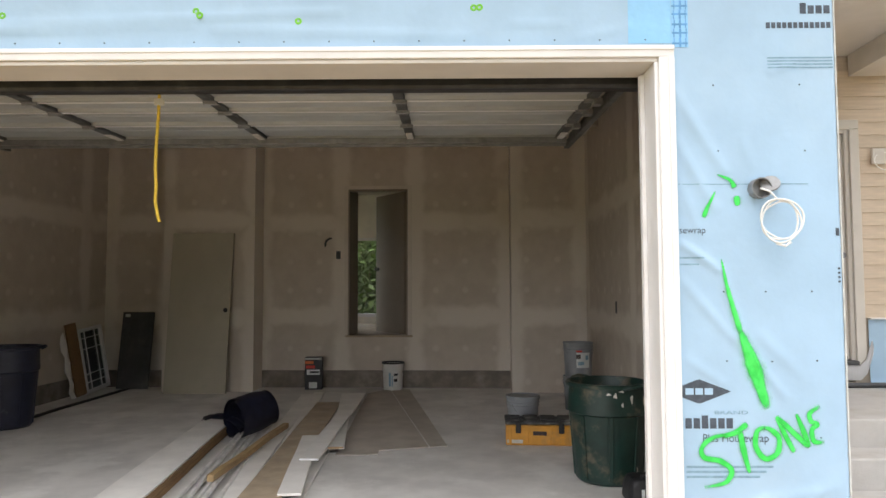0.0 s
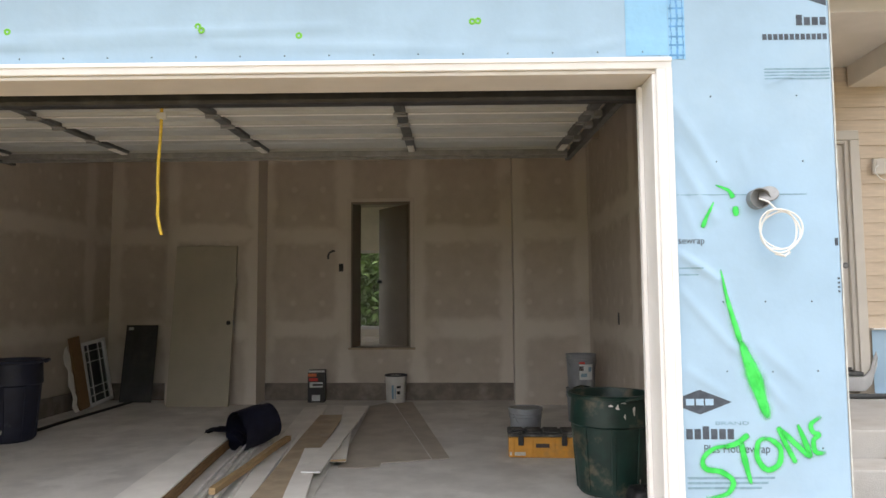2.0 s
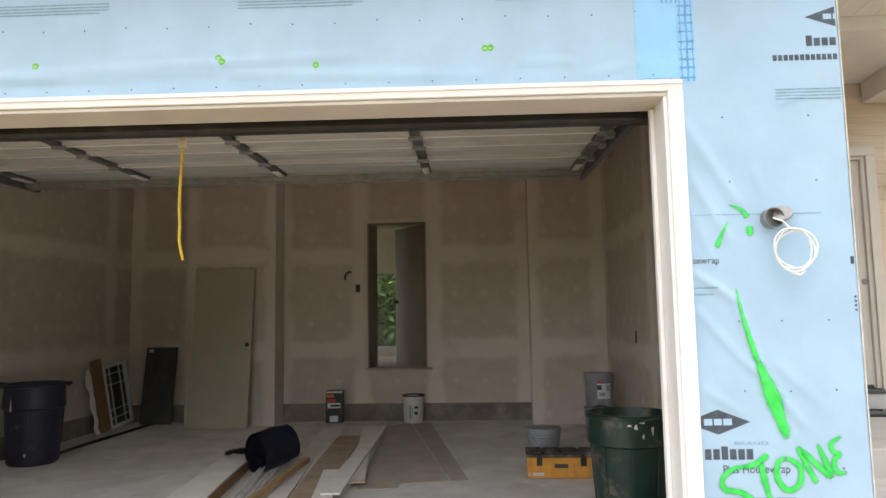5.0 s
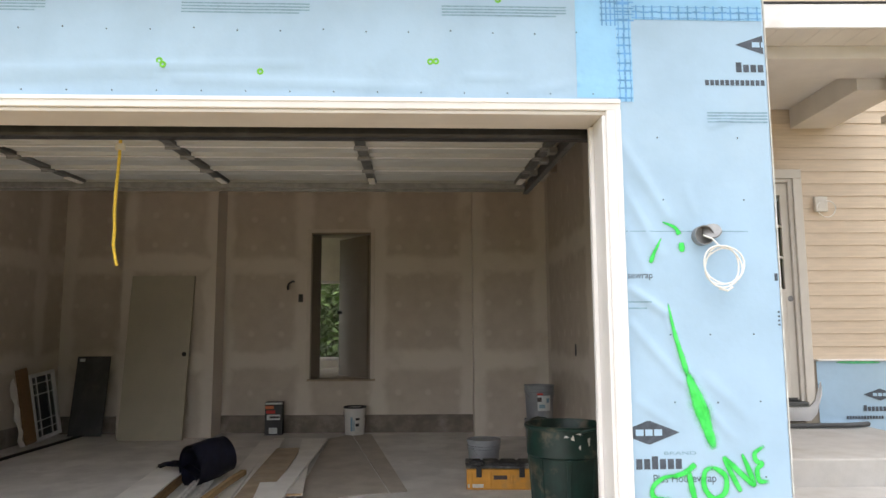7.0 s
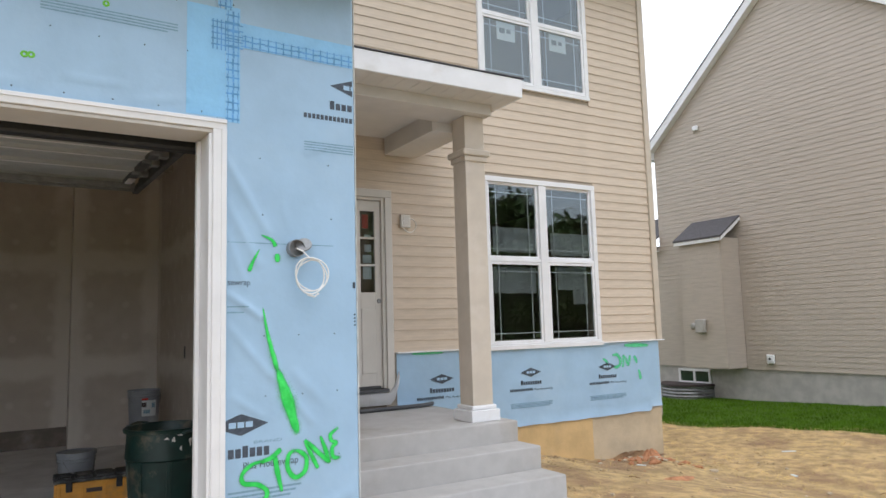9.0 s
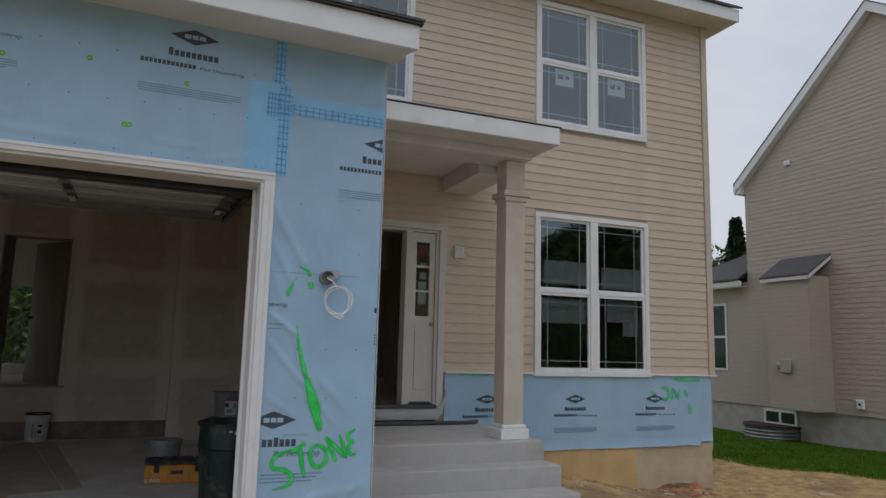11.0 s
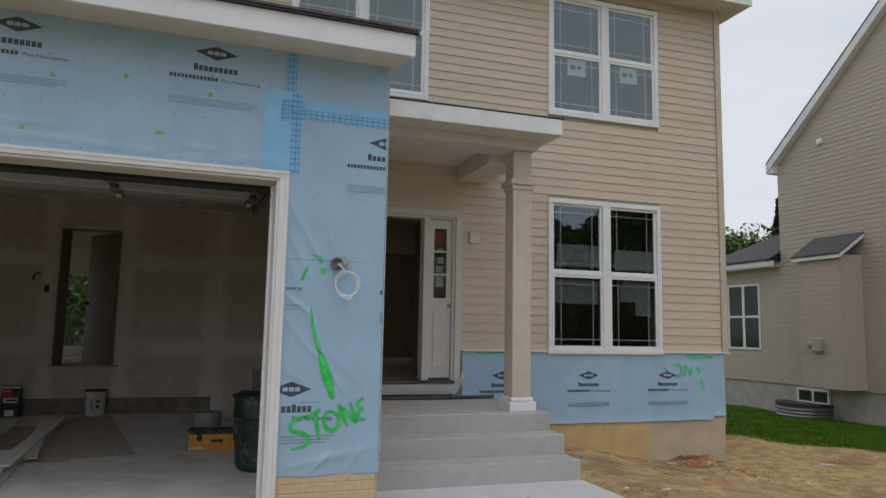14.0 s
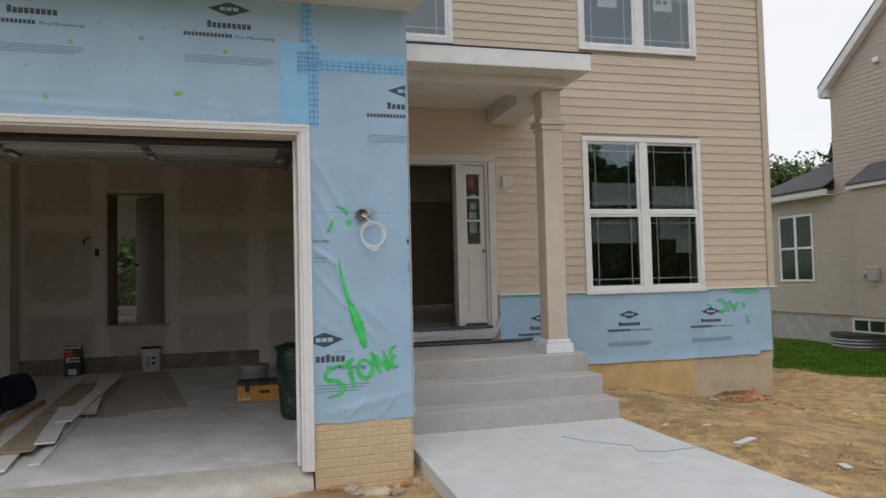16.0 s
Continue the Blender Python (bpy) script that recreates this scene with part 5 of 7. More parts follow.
part("wing_roof", slab(bmesh.new(), [(-0.38, YE + 0.002, 4.03), (-0.38, YE + 2.9, 4.03), (1.2, YE + 0.85, 4.98), (1.2, YE + 0.002, 4.98)], (0, 0, 0.05)), M_SHINGLE, nb)
# twin window of the wing
nw = new("window")
nw.parent, nw.location = nb, (0, 6.08, 1.62)
b = bmesh.new()
W_, H_ = 1.26, 1.84
for a in ((0, W_, 0, 0.06), (0, W_, H_ - 0.06, H_), (0, 0.06, 0.06, H_ - 0.06), (W_ - 0.06, W_, 0.06, H_ - 0.06), (W_ / 2 - 0.045, W_ / 2 + 0.045, 0.06, H_ - 0.06)):
    bx(b, -0.03, 0.02, a[0], a[1], a[2], a[3])
bx(b, -0.025, 0.02, 0.061, W_ - 0.061, H_ / 2 - 0.03, H_ / 2 + 0.03)
part("frame", b, M_WHITE, nw)
for y0, y1 in ((0.06, W_ / 2 - 0.045), (W_ / 2 + 0.045, W_ - 0.06)):
    for z0, z1 in ((0.06, H_ / 2 - 0.03), (H_ / 2 + 0.03, H_ - 0.06)):
        part("pane", boxm(-0.008, -0.004, y0, y1, z0, z1), M_DARKGLASS, nw)
# boxed chase with its own little roof
ch = new("chase")
ch.parent, ch.location = nb, (0, 0, 0)
CY0, CY1, CP = 2.85, 4.07, 0.70
part("chase_wall", boxm(-CP, -0.017, CY0, CY1, 0.80, 3.93), M_NSIDING, ch)
b = bmesh.new()
zc = 0.82
while zc < 3.85:
    slab(b, [(-CP - 0.001, CY0 + 0.03, zc), (-CP - 0.008, CY0 + 0.03, zc), (-CP - 0.008, CY0 + 0.03, zc + 0.008), (-CP - 0.003, CY0 + 0.03, zc + COURSE)], (0, CY1 - CY0 - 0.06, 0))
    slab(b, [(-0.03, CY0 - 0.001, zc), (-0.03, CY0 - 0.008, zc), (-0.03, CY0 - 0.008, zc + 0.008), (-0.03, CY0 - 0.003, zc + COURSE)], (-CP + 0.06, 0, 0))
    zc += COURSE
tagged(part("chase_siding", b, M_NSIDING, ch), kind="stuff")
b = slab(bmesh.new(), [(-CP - 0.10, CY0 - 0.10, 3.92), (-0.017, CY0 - 0.10, 4.45), (-0.017, CY0 - 0.10, 4.49), (-CP - 0.10, CY0 - 0.10, 3.97)], (0, CY1 - CY0 + 0.2, 0))
part("chase_roof", b, M_SHINGLE, ch, "small dark shingle roof")
part("chase_fascia", boxm(-CP - 0.09, -CP - 0.06, CY0 - 0.09, CY1 + 0.09, 3.84, 3.93), M_WHITE, ch)
part("chase_rake", slab(bmesh.new(), [(-CP - 0.09, CY0 - 0.10, 3.84), (-0.02, CY0 - 0.10, 4.36), (-0.02, CY0 - 0.10, 4.45), (-CP - 0.09, CY0 - 0.10, 3.93)], (0, 0.03, 0)), M_WHITE, ch)
mt_ = part("utility_meter", boxm(-CP - 0.14, -CP - 0.013, 3.38, 3.62, 1.66, 1.98, 0.02), M_NFOUND, ch, "grey utility box")
part("meter_dial", lathe(bmesh.new(), [(0, 0.07), (0.055, 0.06), (0.075, 0.03), (0.08, 0)], 16, pose(-CP - 0.013, 3.76, 1.82, 0, -90, 0)), M_NFOUND, mt_, "round grey meter dial")
vent = part("wall_vent", boxm(-0.10, -0.017, 3.76, 3.92, 6.86, 7.0, 0.03), M_WHITE, nb, "white wall vent")
part("outlet_box", boxm(-0.09, -0.017, 2.1, 2.28, 0.92, 1.13, 0.02), M_WHITE, nb, "white outlet cover")
part("outlet_hole", lathe(bmesh.new(), [(0, 0.004), (0.03, 0.004), (0.03, 0)], 12, pose(-0.09, 2.19, 1.03, 0, -90, 0)), M_BLACK, nb)
# basement window and its corrugated well
b = bmesh.new()
for a in ((3.92, 4.92, 0.34, 0.40), (3.92, 4.92, 0.66, 0.72), (3.92, 3.98, 0.40, 0.66), (4.86, 4.92, 0.40, 0.66), (4.39, 4.45, 0.40, 0.66)):
    bx(b, -0.02, 0.029, *a)
part("basement_window_frame", b, M_WHITE, nb)
part("basement_pane", boxm(0.0, 0.028, 3.98, 4.86, 0.40, 0.66), M_DARKGLASS, nb)
well = tagged(new("window_well"), "corrugated galvanised window well with dark cover", "window well")
well.location = (NX - 0.0, 8.78, -0.66)
prev, b = None, bmesh.new()
N_ = 24
rows_ = [(0.0, 0.0), (0.03, 0.04), (0.0, 0.08), (0.03, 0.12), (0.0, 0.16), (0.03, 0.20), (0.0, 0.24), (0.03, 0.28), (0.0, 0.32), (0.02, 0.36)]
grid_ = [[b.verts.new((-(0.72 + r) * math.sin(math.pi * i / N_), (0.72 + r) * math.cos(math.pi * i / N_), zz)) for r, zz in rows_] for i in range(N_ + 1)]
for i in range(N_):
    for j in range(len(rows_) - 1):
        b.faces.new((grid_[i][j], grid_[i + 1][j], grid_[i + 1][j + 1], grid_[i][j + 1]))
bmesh.ops.solidify(b, geom=b.faces[:], thickness=0.008)
part("well_wall", b, M_WELL, well, "", 50)
b = bmesh.new()
slab(b, [(-0.76 * math.sin(math.pi * i / N_), 0.76 * math.cos(math.pi * i / N_), 0.37) for i in range(N_ + 1)], (0, 0, 0.05))
part("well_cover", b, M_DARKTOP, well, "dark plastic well cover")

# ---- trees ----
def tree_meshes(seed, height, radius, leaf, n, conifer=False, size=1.0):
    r = random.Random(seed)
    b = bmesh.new()
    tube(b, [(0, 0, -0.3), (0.05, 0.02, height * 0.25), (-0.05, 0.06, height * 0.55), (0.02, 0, height * 0.9)], [0.035 * height ** 0.9, 0.026 * height ** 0.9, 0.016 * height ** 0.9, 0.01], 8)
    tips = []
    for k in range(16):
        a, hz = r.uniform(0, 6.28), height * r.uniform(0.25, 0.8)
        l = radius * r.uniform(0.5, 0.95) * ((1 - hz / height) * 1.3 if conifer else 1)
        tip = Vector((math.cos(a) * l, math.sin(a) * l, hz + (l * 0.5 if not conifer else -0.1 * l)))
        tube(b, [(0, 0, hz), (tip.x * 0.5, tip.y * 0.5, hz + (tip.z - hz) * 0.6), tip], [0.09, 0.05, 0.015], 5)
        tips.append(tip)
    tm = finish("trunk", b, M_BARK, 60)
    b = bmesh.new()
    for k in range(n):
        if conifer:
            hz = height * (1 - r.random() ** 1.4 * 0.92)
            a, l = r.uniform(0, 6.28), radius * (1.02 - hz / height) * r.uniform(0.55, 1.05)
            c = Vector((math.cos(a) * l, math.sin(a) * l, hz - l * 0.25))
        else:
            t = r.choice(tips)
            d = Vector((r.gauss(0, 1), r.gauss(0, 1), r.gauss(0, 0.8))).normalized() * radius * r.uniform(0.1, 0.55)
            c = t + d
        s = size * r.uniform(0.26, 0.5) * (height / 9) ** 0.5
        q = Euler((r.uniform(-1, 1), r.uniform(-1, 1), r.uniform(0, 6.3))).to_matrix()
        b.faces.new([b.verts.new(c + q @ Vector(p)) for p in ((-s, 0, 0), (0, -s * 0.55, s * 0.15), (s, 0, 0), (0, s * 0.55, s * 0.15))])
    return tm, finish("crown", b, leaf)


def plant(name, meshes, m, label, group):
    t = thing(name, label, "tree", group, m)
    for nm, me in zip(("trunk", "crown"), meshes):
        o = new(nm, me)
        o.parent = t
    return t


T1 = tree_meshes(1, 10.5, 4.2, M_LEAF, 11000, False, 0.6)
T2 = tree_meshes(5, 13.0, 3.0, M_NEEDLE, 4200, True)
T3 = tree_meshes(9, 8.5, 3.8, M_LEAF, 9000, False, 0.6)
T5 = tree_meshes(21, 14.5, 5.2, M_LEAF, 6500, False, 1.15)
T4 = tree_meshes(13, 7.0, 3.4, M_LEAF, 9000, False, 0.4)
plant("broadleaf_tree", T1, pose(44, 43.6, -0.9), "bushy green broadleaf tree behind the houses", "trees behind the houses")
plant("broadleaf_tree", T3, pose(40, 45.5, -1.2), "bushy green broadleaf tree behind the houses", "trees behind the houses")
plant("conifer_tree", T2, pose(44, 38.4, -0.6), "dark slender conifer behind the neighbouring house", "trees behind the houses")
plant("broadleaf_tree", T4, pose(-4.6, 20, -2.6, 0, 0, 40), "leafy green tree behind the rear window", "trees in the back yard")
plant("broadleaf_tree", T4, pose(-7.4, 20.5, -2.6, 0, 0, 110), "leafy green tree behind the rear window", "trees in the back yard")
plant("broadleaf_tree", T4, pose(-2.2, 21, -2.6, 0, 0, 70), "leafy green tree behind the rear window", "trees in the back yard")
for k, (x, y, me) in enumerate(((12, -44, T1), (18, -45, T3), (24, -44, T1), (29, -46, T3), (34, -44, T1), (39, -45, T3), (44, -44, T1), (49.5, -45, T3), (55, -44, T1), (61, -45, T3))):
    plant("broadleaf_tree", me, pose(x, y, -2.4, 0, 0, 53 * k), "broadleaf tree across the street mirrored in the panes", "trees across the street")

for k in range(11):
    plant("broadleaf_tree", T5, pose(7 + 5.6 * k, -51, -0.5 - 0.9 * (k % 3), 0, 0, 71 * k), "broadleaf tree across the street mirrored in the panes", "trees across the street")

# ---- overhead sectional door, rolled up under the ceiling ----
GDZ = 2.70
gd = thing("overhead_garage_door", "pale grey sectional garage door rolled up on its tracks", "garage door", m=pose(-1.28, 0, GDZ))
HALF = 2.5
edges_ = (0.35, 0.99, 1.42, 1.73, 2.20, 2.79)
for k, (y0, y1) in enumerate(zip(edges_, edges_[1:])):
    b = bmesh.new()
    # skin with rolled lips at both long edges and a shallow stiffening rib
    prof = [(y0 + 0.002, 0.0), (y0 + 0.002, -0.028), (y0 + 0.022, -0.028), (y0 + 0.026, -0.004), ((y0 + y1) / 2 - 0.02, -0.004), ((y0 + y1) / 2 - 0.012, -0.010),
            ((y0 + y1) / 2 + 0.012, -0.010), ((y0 + y1) / 2 + 0.02, -0.004), (y1 - 0.026, -0.004), (y1 - 0.022, -0.028), (y1 - 0.002, -0.028), (y1 - 0.002, 0.0), (y1 - 0.002, 0.03), (y0 + 0.002, 0.03)]
    slab(b, [(-HALF, p[0], p[1]) for p in prof], (2 * HALF, 0, 0))
    sec_ = part("door_section", b, M_DOORSKIN, gd)
    part("section_lip", boxm(-HALF, HALF, y0 + 0.001, y0 + 0.024, -0.034, -0.0285, 0.002), M_WHITE, sec_, "bright rolled section edge")
part("bottom_seal", boxm(-HALF, HALF, 0.245, 0.335, -0.268, -0.160, 0.02), M_BLACK, gd, "black rubber bottom seal")
part("bottom_rail", boxm(-HALF, HALF, 0.27, 0.33, -0.159, 0.02, 0.004), M_STEEL, gd)
b = boxm(-HALF, HALF, 2.74, 2.795, -0.075, -0.029, 0.004)
bx(b, -HALF, HALF, 2.78, 2.795, -0.10, -0.0755)
part("strut", b, M_STEEL, gd, "galvanised stiffening strut")
for x in (-2.44, -1.39, -0.15, 1.14, 2.44):
    b = bmesh.new()
    for y0, y1 in zip(edges_, edges_[1:]):
        bx(b, x - 0.036, x + 0.036, y0 + 0.03, y1 - 0.03, -0.034, -0.005, 0.004)
    part("end_stile", b, M_DARKSTEEL, gd, "galvanised stile")
    for y in edges_[1:-1]:
        hb = bmesh.new()
        tube(hb, [(x - 0.05, y, -0.042), (x + 0.05, y, -0.042)], 0.013, 8)
        bx(hb, x - 0.042, x + 0.042, y - 0.05, y + 0.05, -0.040, -0.034, 0.002)
        part("hinge", hb, M_STEEL, gd)
    part("strut_clip", boxm(x - 0.028, x + 0.028, 2.50, 2.735, -0.046, -0.0345, 0.004), M_GALV, gd, "pale bracket")
for sx, x in ((1, 2.54), (-1, -2.54)):
    tr = bmesh.new()
    bx(tr, x - 0.02, x + 0.02, 0.30, 3.0, -0.085, -0.080)
    bx(tr, x - 0.022, x - 0.0205, 0.30, 3.0, -0.085, -0.03)
    bx(tr, x + 0.0205, x + 0.022, 0.30, 3.0, -0.085, -0.03)
    bx(tr, x + 0.03 * sx - 0.003, x + 0.03 * sx + 0.003, 0.30, 3.0, -0.05, 0.05)
    part("track", tr, M_DARKSTEEL, gd, "galvanised track rail")
    for y in edges_[1:-1]:
        part("roller", lathe(bmesh.new(), [(0, 0.012), (0.02, 0.012), (0.023, 0.006), (0.02, 0), (0, 0)], 14, pose(x - 0.006, y, -0.055, 0, 90, 0)), M_BLACK, gd)
        part("roller_bracket", boxm(x - 0.09 if sx > 0 else x + 0.03, x - 0.03 if sx > 0 else x + 0.09, y - 0.045, y + 0.045, -0.07, -0.03, 0.004), M_STEEL, gd)
    hang = bmesh.new()
    bx(hang, x + 0.03 * sx - 0.003, x + 0.03 * sx + 0.02, 2.60, 2.64, -0.05, CZ - GDZ)
    part("track_hanger", hang, M_STEEL, gd)
part("pull_plate", boxm(0.32, 0.43, 1.20, 1.26, -0.014, -0.0045, 0.003), M_STEEL, gd)

# the sections lie parallel to the opening
for ob in gd.children_recursive:
    for v in ob.data.vertices:
        v.co.z += 0.026 * max(0.0, v.co.y - 0.35)
        v.co.x, v.co.y = v.co.x - (v.co.y - 0.35) * math.tan(OUT), v.co.y + (v.co.x - 2.33) * math.tan(OUT)

cord = thing("pull_rope", "yellow pull rope hanging from the raised garage door", "rope", m=pose(-1.40, 0.42, GDZ - 0.2))
part("rope_knot", boxm(-0.028, 0.028, -0.012, 0.012, -0.075, -0.035, 0.008), M_WBUCKET, cord, "pale rope clip")
part("rope", tube(bmesh.new(), [(0, 0, 0), (-0.004, 0, -0.15), (-0.012, 0, -0.3), (-0.014, 0, -0.42), (-0.008, 0, -0.52), (-0.012, 0, -0.6), (0.004, 0, -0.68), (0.014, 0, -0.715)], 0.0085, 8), M_YCORD, cord, "", 60)

# ---- junction box with a coil of cable on the pier ----
jb = thing("junction_box", "round grey junction box with a loop of white cable", "electrical box", m=TURN @ pose(1.628, wrap_y(1.628, 1.872), 1.872))
b = lathe(bmesh.new(), [(0.0, 0.004), (0.041, 0.004), (0.043, 0.05), (0.047, 0.05), (0.047, 0.0)], 28, pose(0, 0, 0, 90))
part("box_body", b, M_STEEL, jb, "", 40)
b = lathe(bmesh.new(), [(0, 0.006), (0.042, 0.006), (0.044, 0.0)], 20, pose(0.045, -0.03, 0.02, 60, 0, -25))
part("box_tab", b, M_STEEL, jb, "", 40)
for k in range(3):
    pts = []
    for a in np.linspace(0.2, 6.9, 40):
        rr = 0.080 + 0.007 * k + 0.005 * math.sin(3 * a + 2 * k)
        pts.append((0.075 + rr * math.sin(a) * 0.98, -0.055 - 0.006 * k - 0.008 * math.sin(a), -0.15 + rr * math.cos(a) * 1.05))
    pts = [(0.0, -0.03, 0.0), (0.03, -0.06, -0.02), (0.06, -0.065, -0.055)] + pts if k == 0 else pts
    part("cable", tube(bmesh.new(), pts, 0.0044, 7), M_WIRE, jb, "white cable loop", 60)
part("cable_tie", tube(bmesh.new(), [(0.055, -0.05, -0.255), (0.085, -0.075, -0.268), (0.12, -0.05, -0.25)], 0.006, 6), M_WIRE, jb)

# ---- bins ----
def wheel_bin(name, label, h, r0, r1, material, m, splash=()):
    t = thing(name, label, "trash can", m=m)
    prof = [(0, 0.0), (r0 - 0.02, 0.0), (r0, 0.02), (r0 + (r1 - r0) * 0.68, h * 0.68), (r0 + (r1 - r0) * 0.70 + 0.016, h * 0.70), (r1 - 0.012, h * 0.955), (r1 + 0.012, h * 0.96), (r1 + 0.016, h * 0.985), (r1 + 0.008, h), (r1 - 0.012, h),
            (r1 - 0.022, h * 0.96), (r0 + (r1 - r0) * 0.5 - 0.01, h * 0.5), (r0 - 0.02, 0.02), (0, 0.02)]
    part("bin_body", lathe(bmesh.new(), prof, 44), material, t, "", 35)
    for k in range(8):
        a = k * math.pi / 4 + 0.2
        rb = bmesh.new()
        bx(rb, -0.016, 0.016, -0.006, 0.010, 0.03, h * 0.68, 0.004)
        for v in rb.verts:
            v.co.y += (r0 + (r1 - r0) * v.co.z / h) - 0.002
        bmesh.ops.transform(rb, matrix=Matrix.Rotation(a, 4, "Z"), verts=rb.verts)
        part("side_rib", rb, material, t)
    for a in (0, math.pi):
        hd = tube(bmesh.new(), [(r1 - 0.005, -0.085, h * 0.955), (r1 + 0.045, -0.07, h * 0.985), (r1 + 0.062, 0, h * 1.0), (r1 + 0.045, 0.07, h * 0.985), (r1 - 0.005, 0.085, h * 0.955)], 0.014, 8)
        bmesh.ops.transform(hd, matrix=Matrix.Rotation(a, 4, "Z"), verts=hd.verts)
        part("handle", hd, material, t, "", 60)
    for a, z, sx, sz in splash:
        sp = bmesh.new()
        n = 12
        rr = r0 + (r1 - r0) * z / h + 0.021
        pts = []
        for i in range(n):
            q = 2 * math.pi * i / n
            f = 1 + 0.3 * math.sin(3 * q + a * 5)
            pts.append((a + sx * f * math.cos(q) / rr, z + sz * f * math.sin(q)))
        vs = [sp.verts.new((rr * math.cos(p), rr * math.sin(p), zz)) for p, zz in pts]
        sp.faces.new(vs)
        part("mud_splash", sp, M_MUDSPLASH, t, "dried pale mud splash")
    return t


wheel_bin("trash_can", "tall dark green plastic trash can with dried mud splashes", 0.715, 0.238, 0.290, M_GREENBIN, pose(1.30, 1.975, slab_z(1.97) + 0.003, 0, 0, -62),
          ((5.79, 0.645, 0.012, 0.018), (6.19, 0.62, 0.010, 0.03), (6.59, 0.60, 0.012, 0.03), (5.96, 0.58, 0.008, 0.016), (5.64, 0.655, 0.016, 0.008), (6.44, 0.12, 0.006, 0.02), (5.94, 0.675, 0.02, 0.006)))
wheel_bin("trash_can", "dark navy plastic trash can with side handles", 0.815, 0.235, 0.292, M_NAVY, pose(-4.43, 3.66, slab_z(3.66), 0, 0, 8), ((4.4, 0.6, 0.01, 0.06), (4.9, 0.12, 0.01, 0.02)))

# black bag in front of the green bin
bag = thing("tool_bag", "black canvas bag with a white tag beside the green trash can", "bag", m=pose(1.475, 1.52, slab_z(1.45), 0, 0, 6))
b = bmesh.new()
rows_ = [(0.0, 0.150, 0.120), (0.012, 0.158, 0.128), (0.09, 0.150, 0.120), (0.135, 0.135, 0.105), (0.150, 0.125, 0.095), (0.153, 0.09, 0.07)]
rg_ = []
for z, rx_, ry_ in rows_:
    ring = []
    for i in range(24):
        a = 2 * math.pi * i / 24
        ca, sa = math.cos(a), math.sin(a)
        q = (abs(ca) ** 6 + abs(sa) ** 6) ** (-1 / 6)
        ring.append(b.verts.new((rx_ * q * ca * (1 + 0.05 * noise.noise((ca * 2, sa * 2, z * 14))), ry_ * q * sa, z + 0.008 * noise.noise((ca * 3, sa * 3, 4)) * (z > 0.01))))
    rg_.append(ring)
for p, q in zip(rg_, rg_[1:]):
    for i in range(24):
        b.faces.new((p[i], p[(i + 1) % 24], q[(i + 1) % 24], q[i]))
b.faces.new(rg_[0])
b.faces.new(rg_[-1])
part("bag_body", b, M_BLACK, bag, "", 50)
part("strap", tube(bmesh.new(), [(-0.07, -0.06, 0.145), (-0.07, -0.075, 0.175), (0.0, -0.07, 0.19), (0.07, -0.05, 0.175), (0.07, -0.03, 0.148)], 0.009, 8), M_BLACK, bag, "", 60)
part("white_tag", boxm(-0.088, -0.066, -0.131, -0.126, 0.035, 0.095, 0.002), M_PAPER, bag, "small white tag")

# ---- buckets ----
def bucket(name, label, r, h, material, m, group="", bands=True, lid=None, patches=()):
    t = thing(name, label, "bucket", group, m)
    prof = [(0, 0), (r * 0.88, 0), (r * 0.90, 0.008), (r * 0.97, h * 0.78)]
    if bands:
        prof += [(r * 1.03, h * 0.785), (r * 1.03, h * 0.80), (r * 0.98, h * 0.805), (r * 0.985, h * 0.86), (r * 1.045, h * 0.865), (r * 1.045, h * 0.885), (r * 0.99, h * 0.89)]
    prof += [(r, h * 0.96), (r * 1.04, h * 0.965), (r * 1.04, h), (r * 0.97, h), (r * 0.95, h * 0.9), (r * 0.86, 0.012), (0, 0.012)]
    part("bucket_body", lathe(bmesh.new(), prof, 36), material, t, "", 30)
    bail = tube(bmesh.new(), [(r * 1.05 * math.cos(a), -r * 0.42 * math.sin(a) - 0.02, h * 0.86 - r * 0.9 * math.sin(a)) for a in np.linspace(0, math.pi, 18)], 0.0035, 6)
    part("bail", bail, M_STEEL, t, "wire bail handle", 60)
    if lid:
        part("lid", lathe(bmesh.new(), [(0, 0.006), (r * 0.9, 0.006), (r * 0.93, 0.014), (r * 1.06, 0.014), (r * 1.07, -0.018), (r * 1.055, -0.018)], 36, pose(0, 0, h + 0.004)), lid, t, "", 30)
    for a0, a1, z0, z1, mt_ in patches:
        pb = bmesh.new()
        n = 8
        lo = [pb.verts.new(((r * (0.9 + 0.09 * z0 / h) + 0.003) * math.cos(a0 + (a1 - a0) * i / n), (r * (0.9 + 0.09 * z0 / h) + 0.003) * math.sin(a0 + (a1 - a0) * i / n), z0)) for i in range(n + 1)]
        hi = [pb.verts.new(((r * (0.9 + 0.09 * z1 / h) + 0.003) * math.cos(a0 + (a1 - a0) * i / n), (r * (0.9 + 0.09 * z1 / h) + 0.003) * math.sin(a0 + (a1 - a0) * i / n), z1)) for i in range(n + 1)]
        for i in range(n):
            pb.faces.new((lo[i], lo[i + 1], hi[i + 1], hi[i]))
        part("label_panel", pb, mt_, t)
    return t


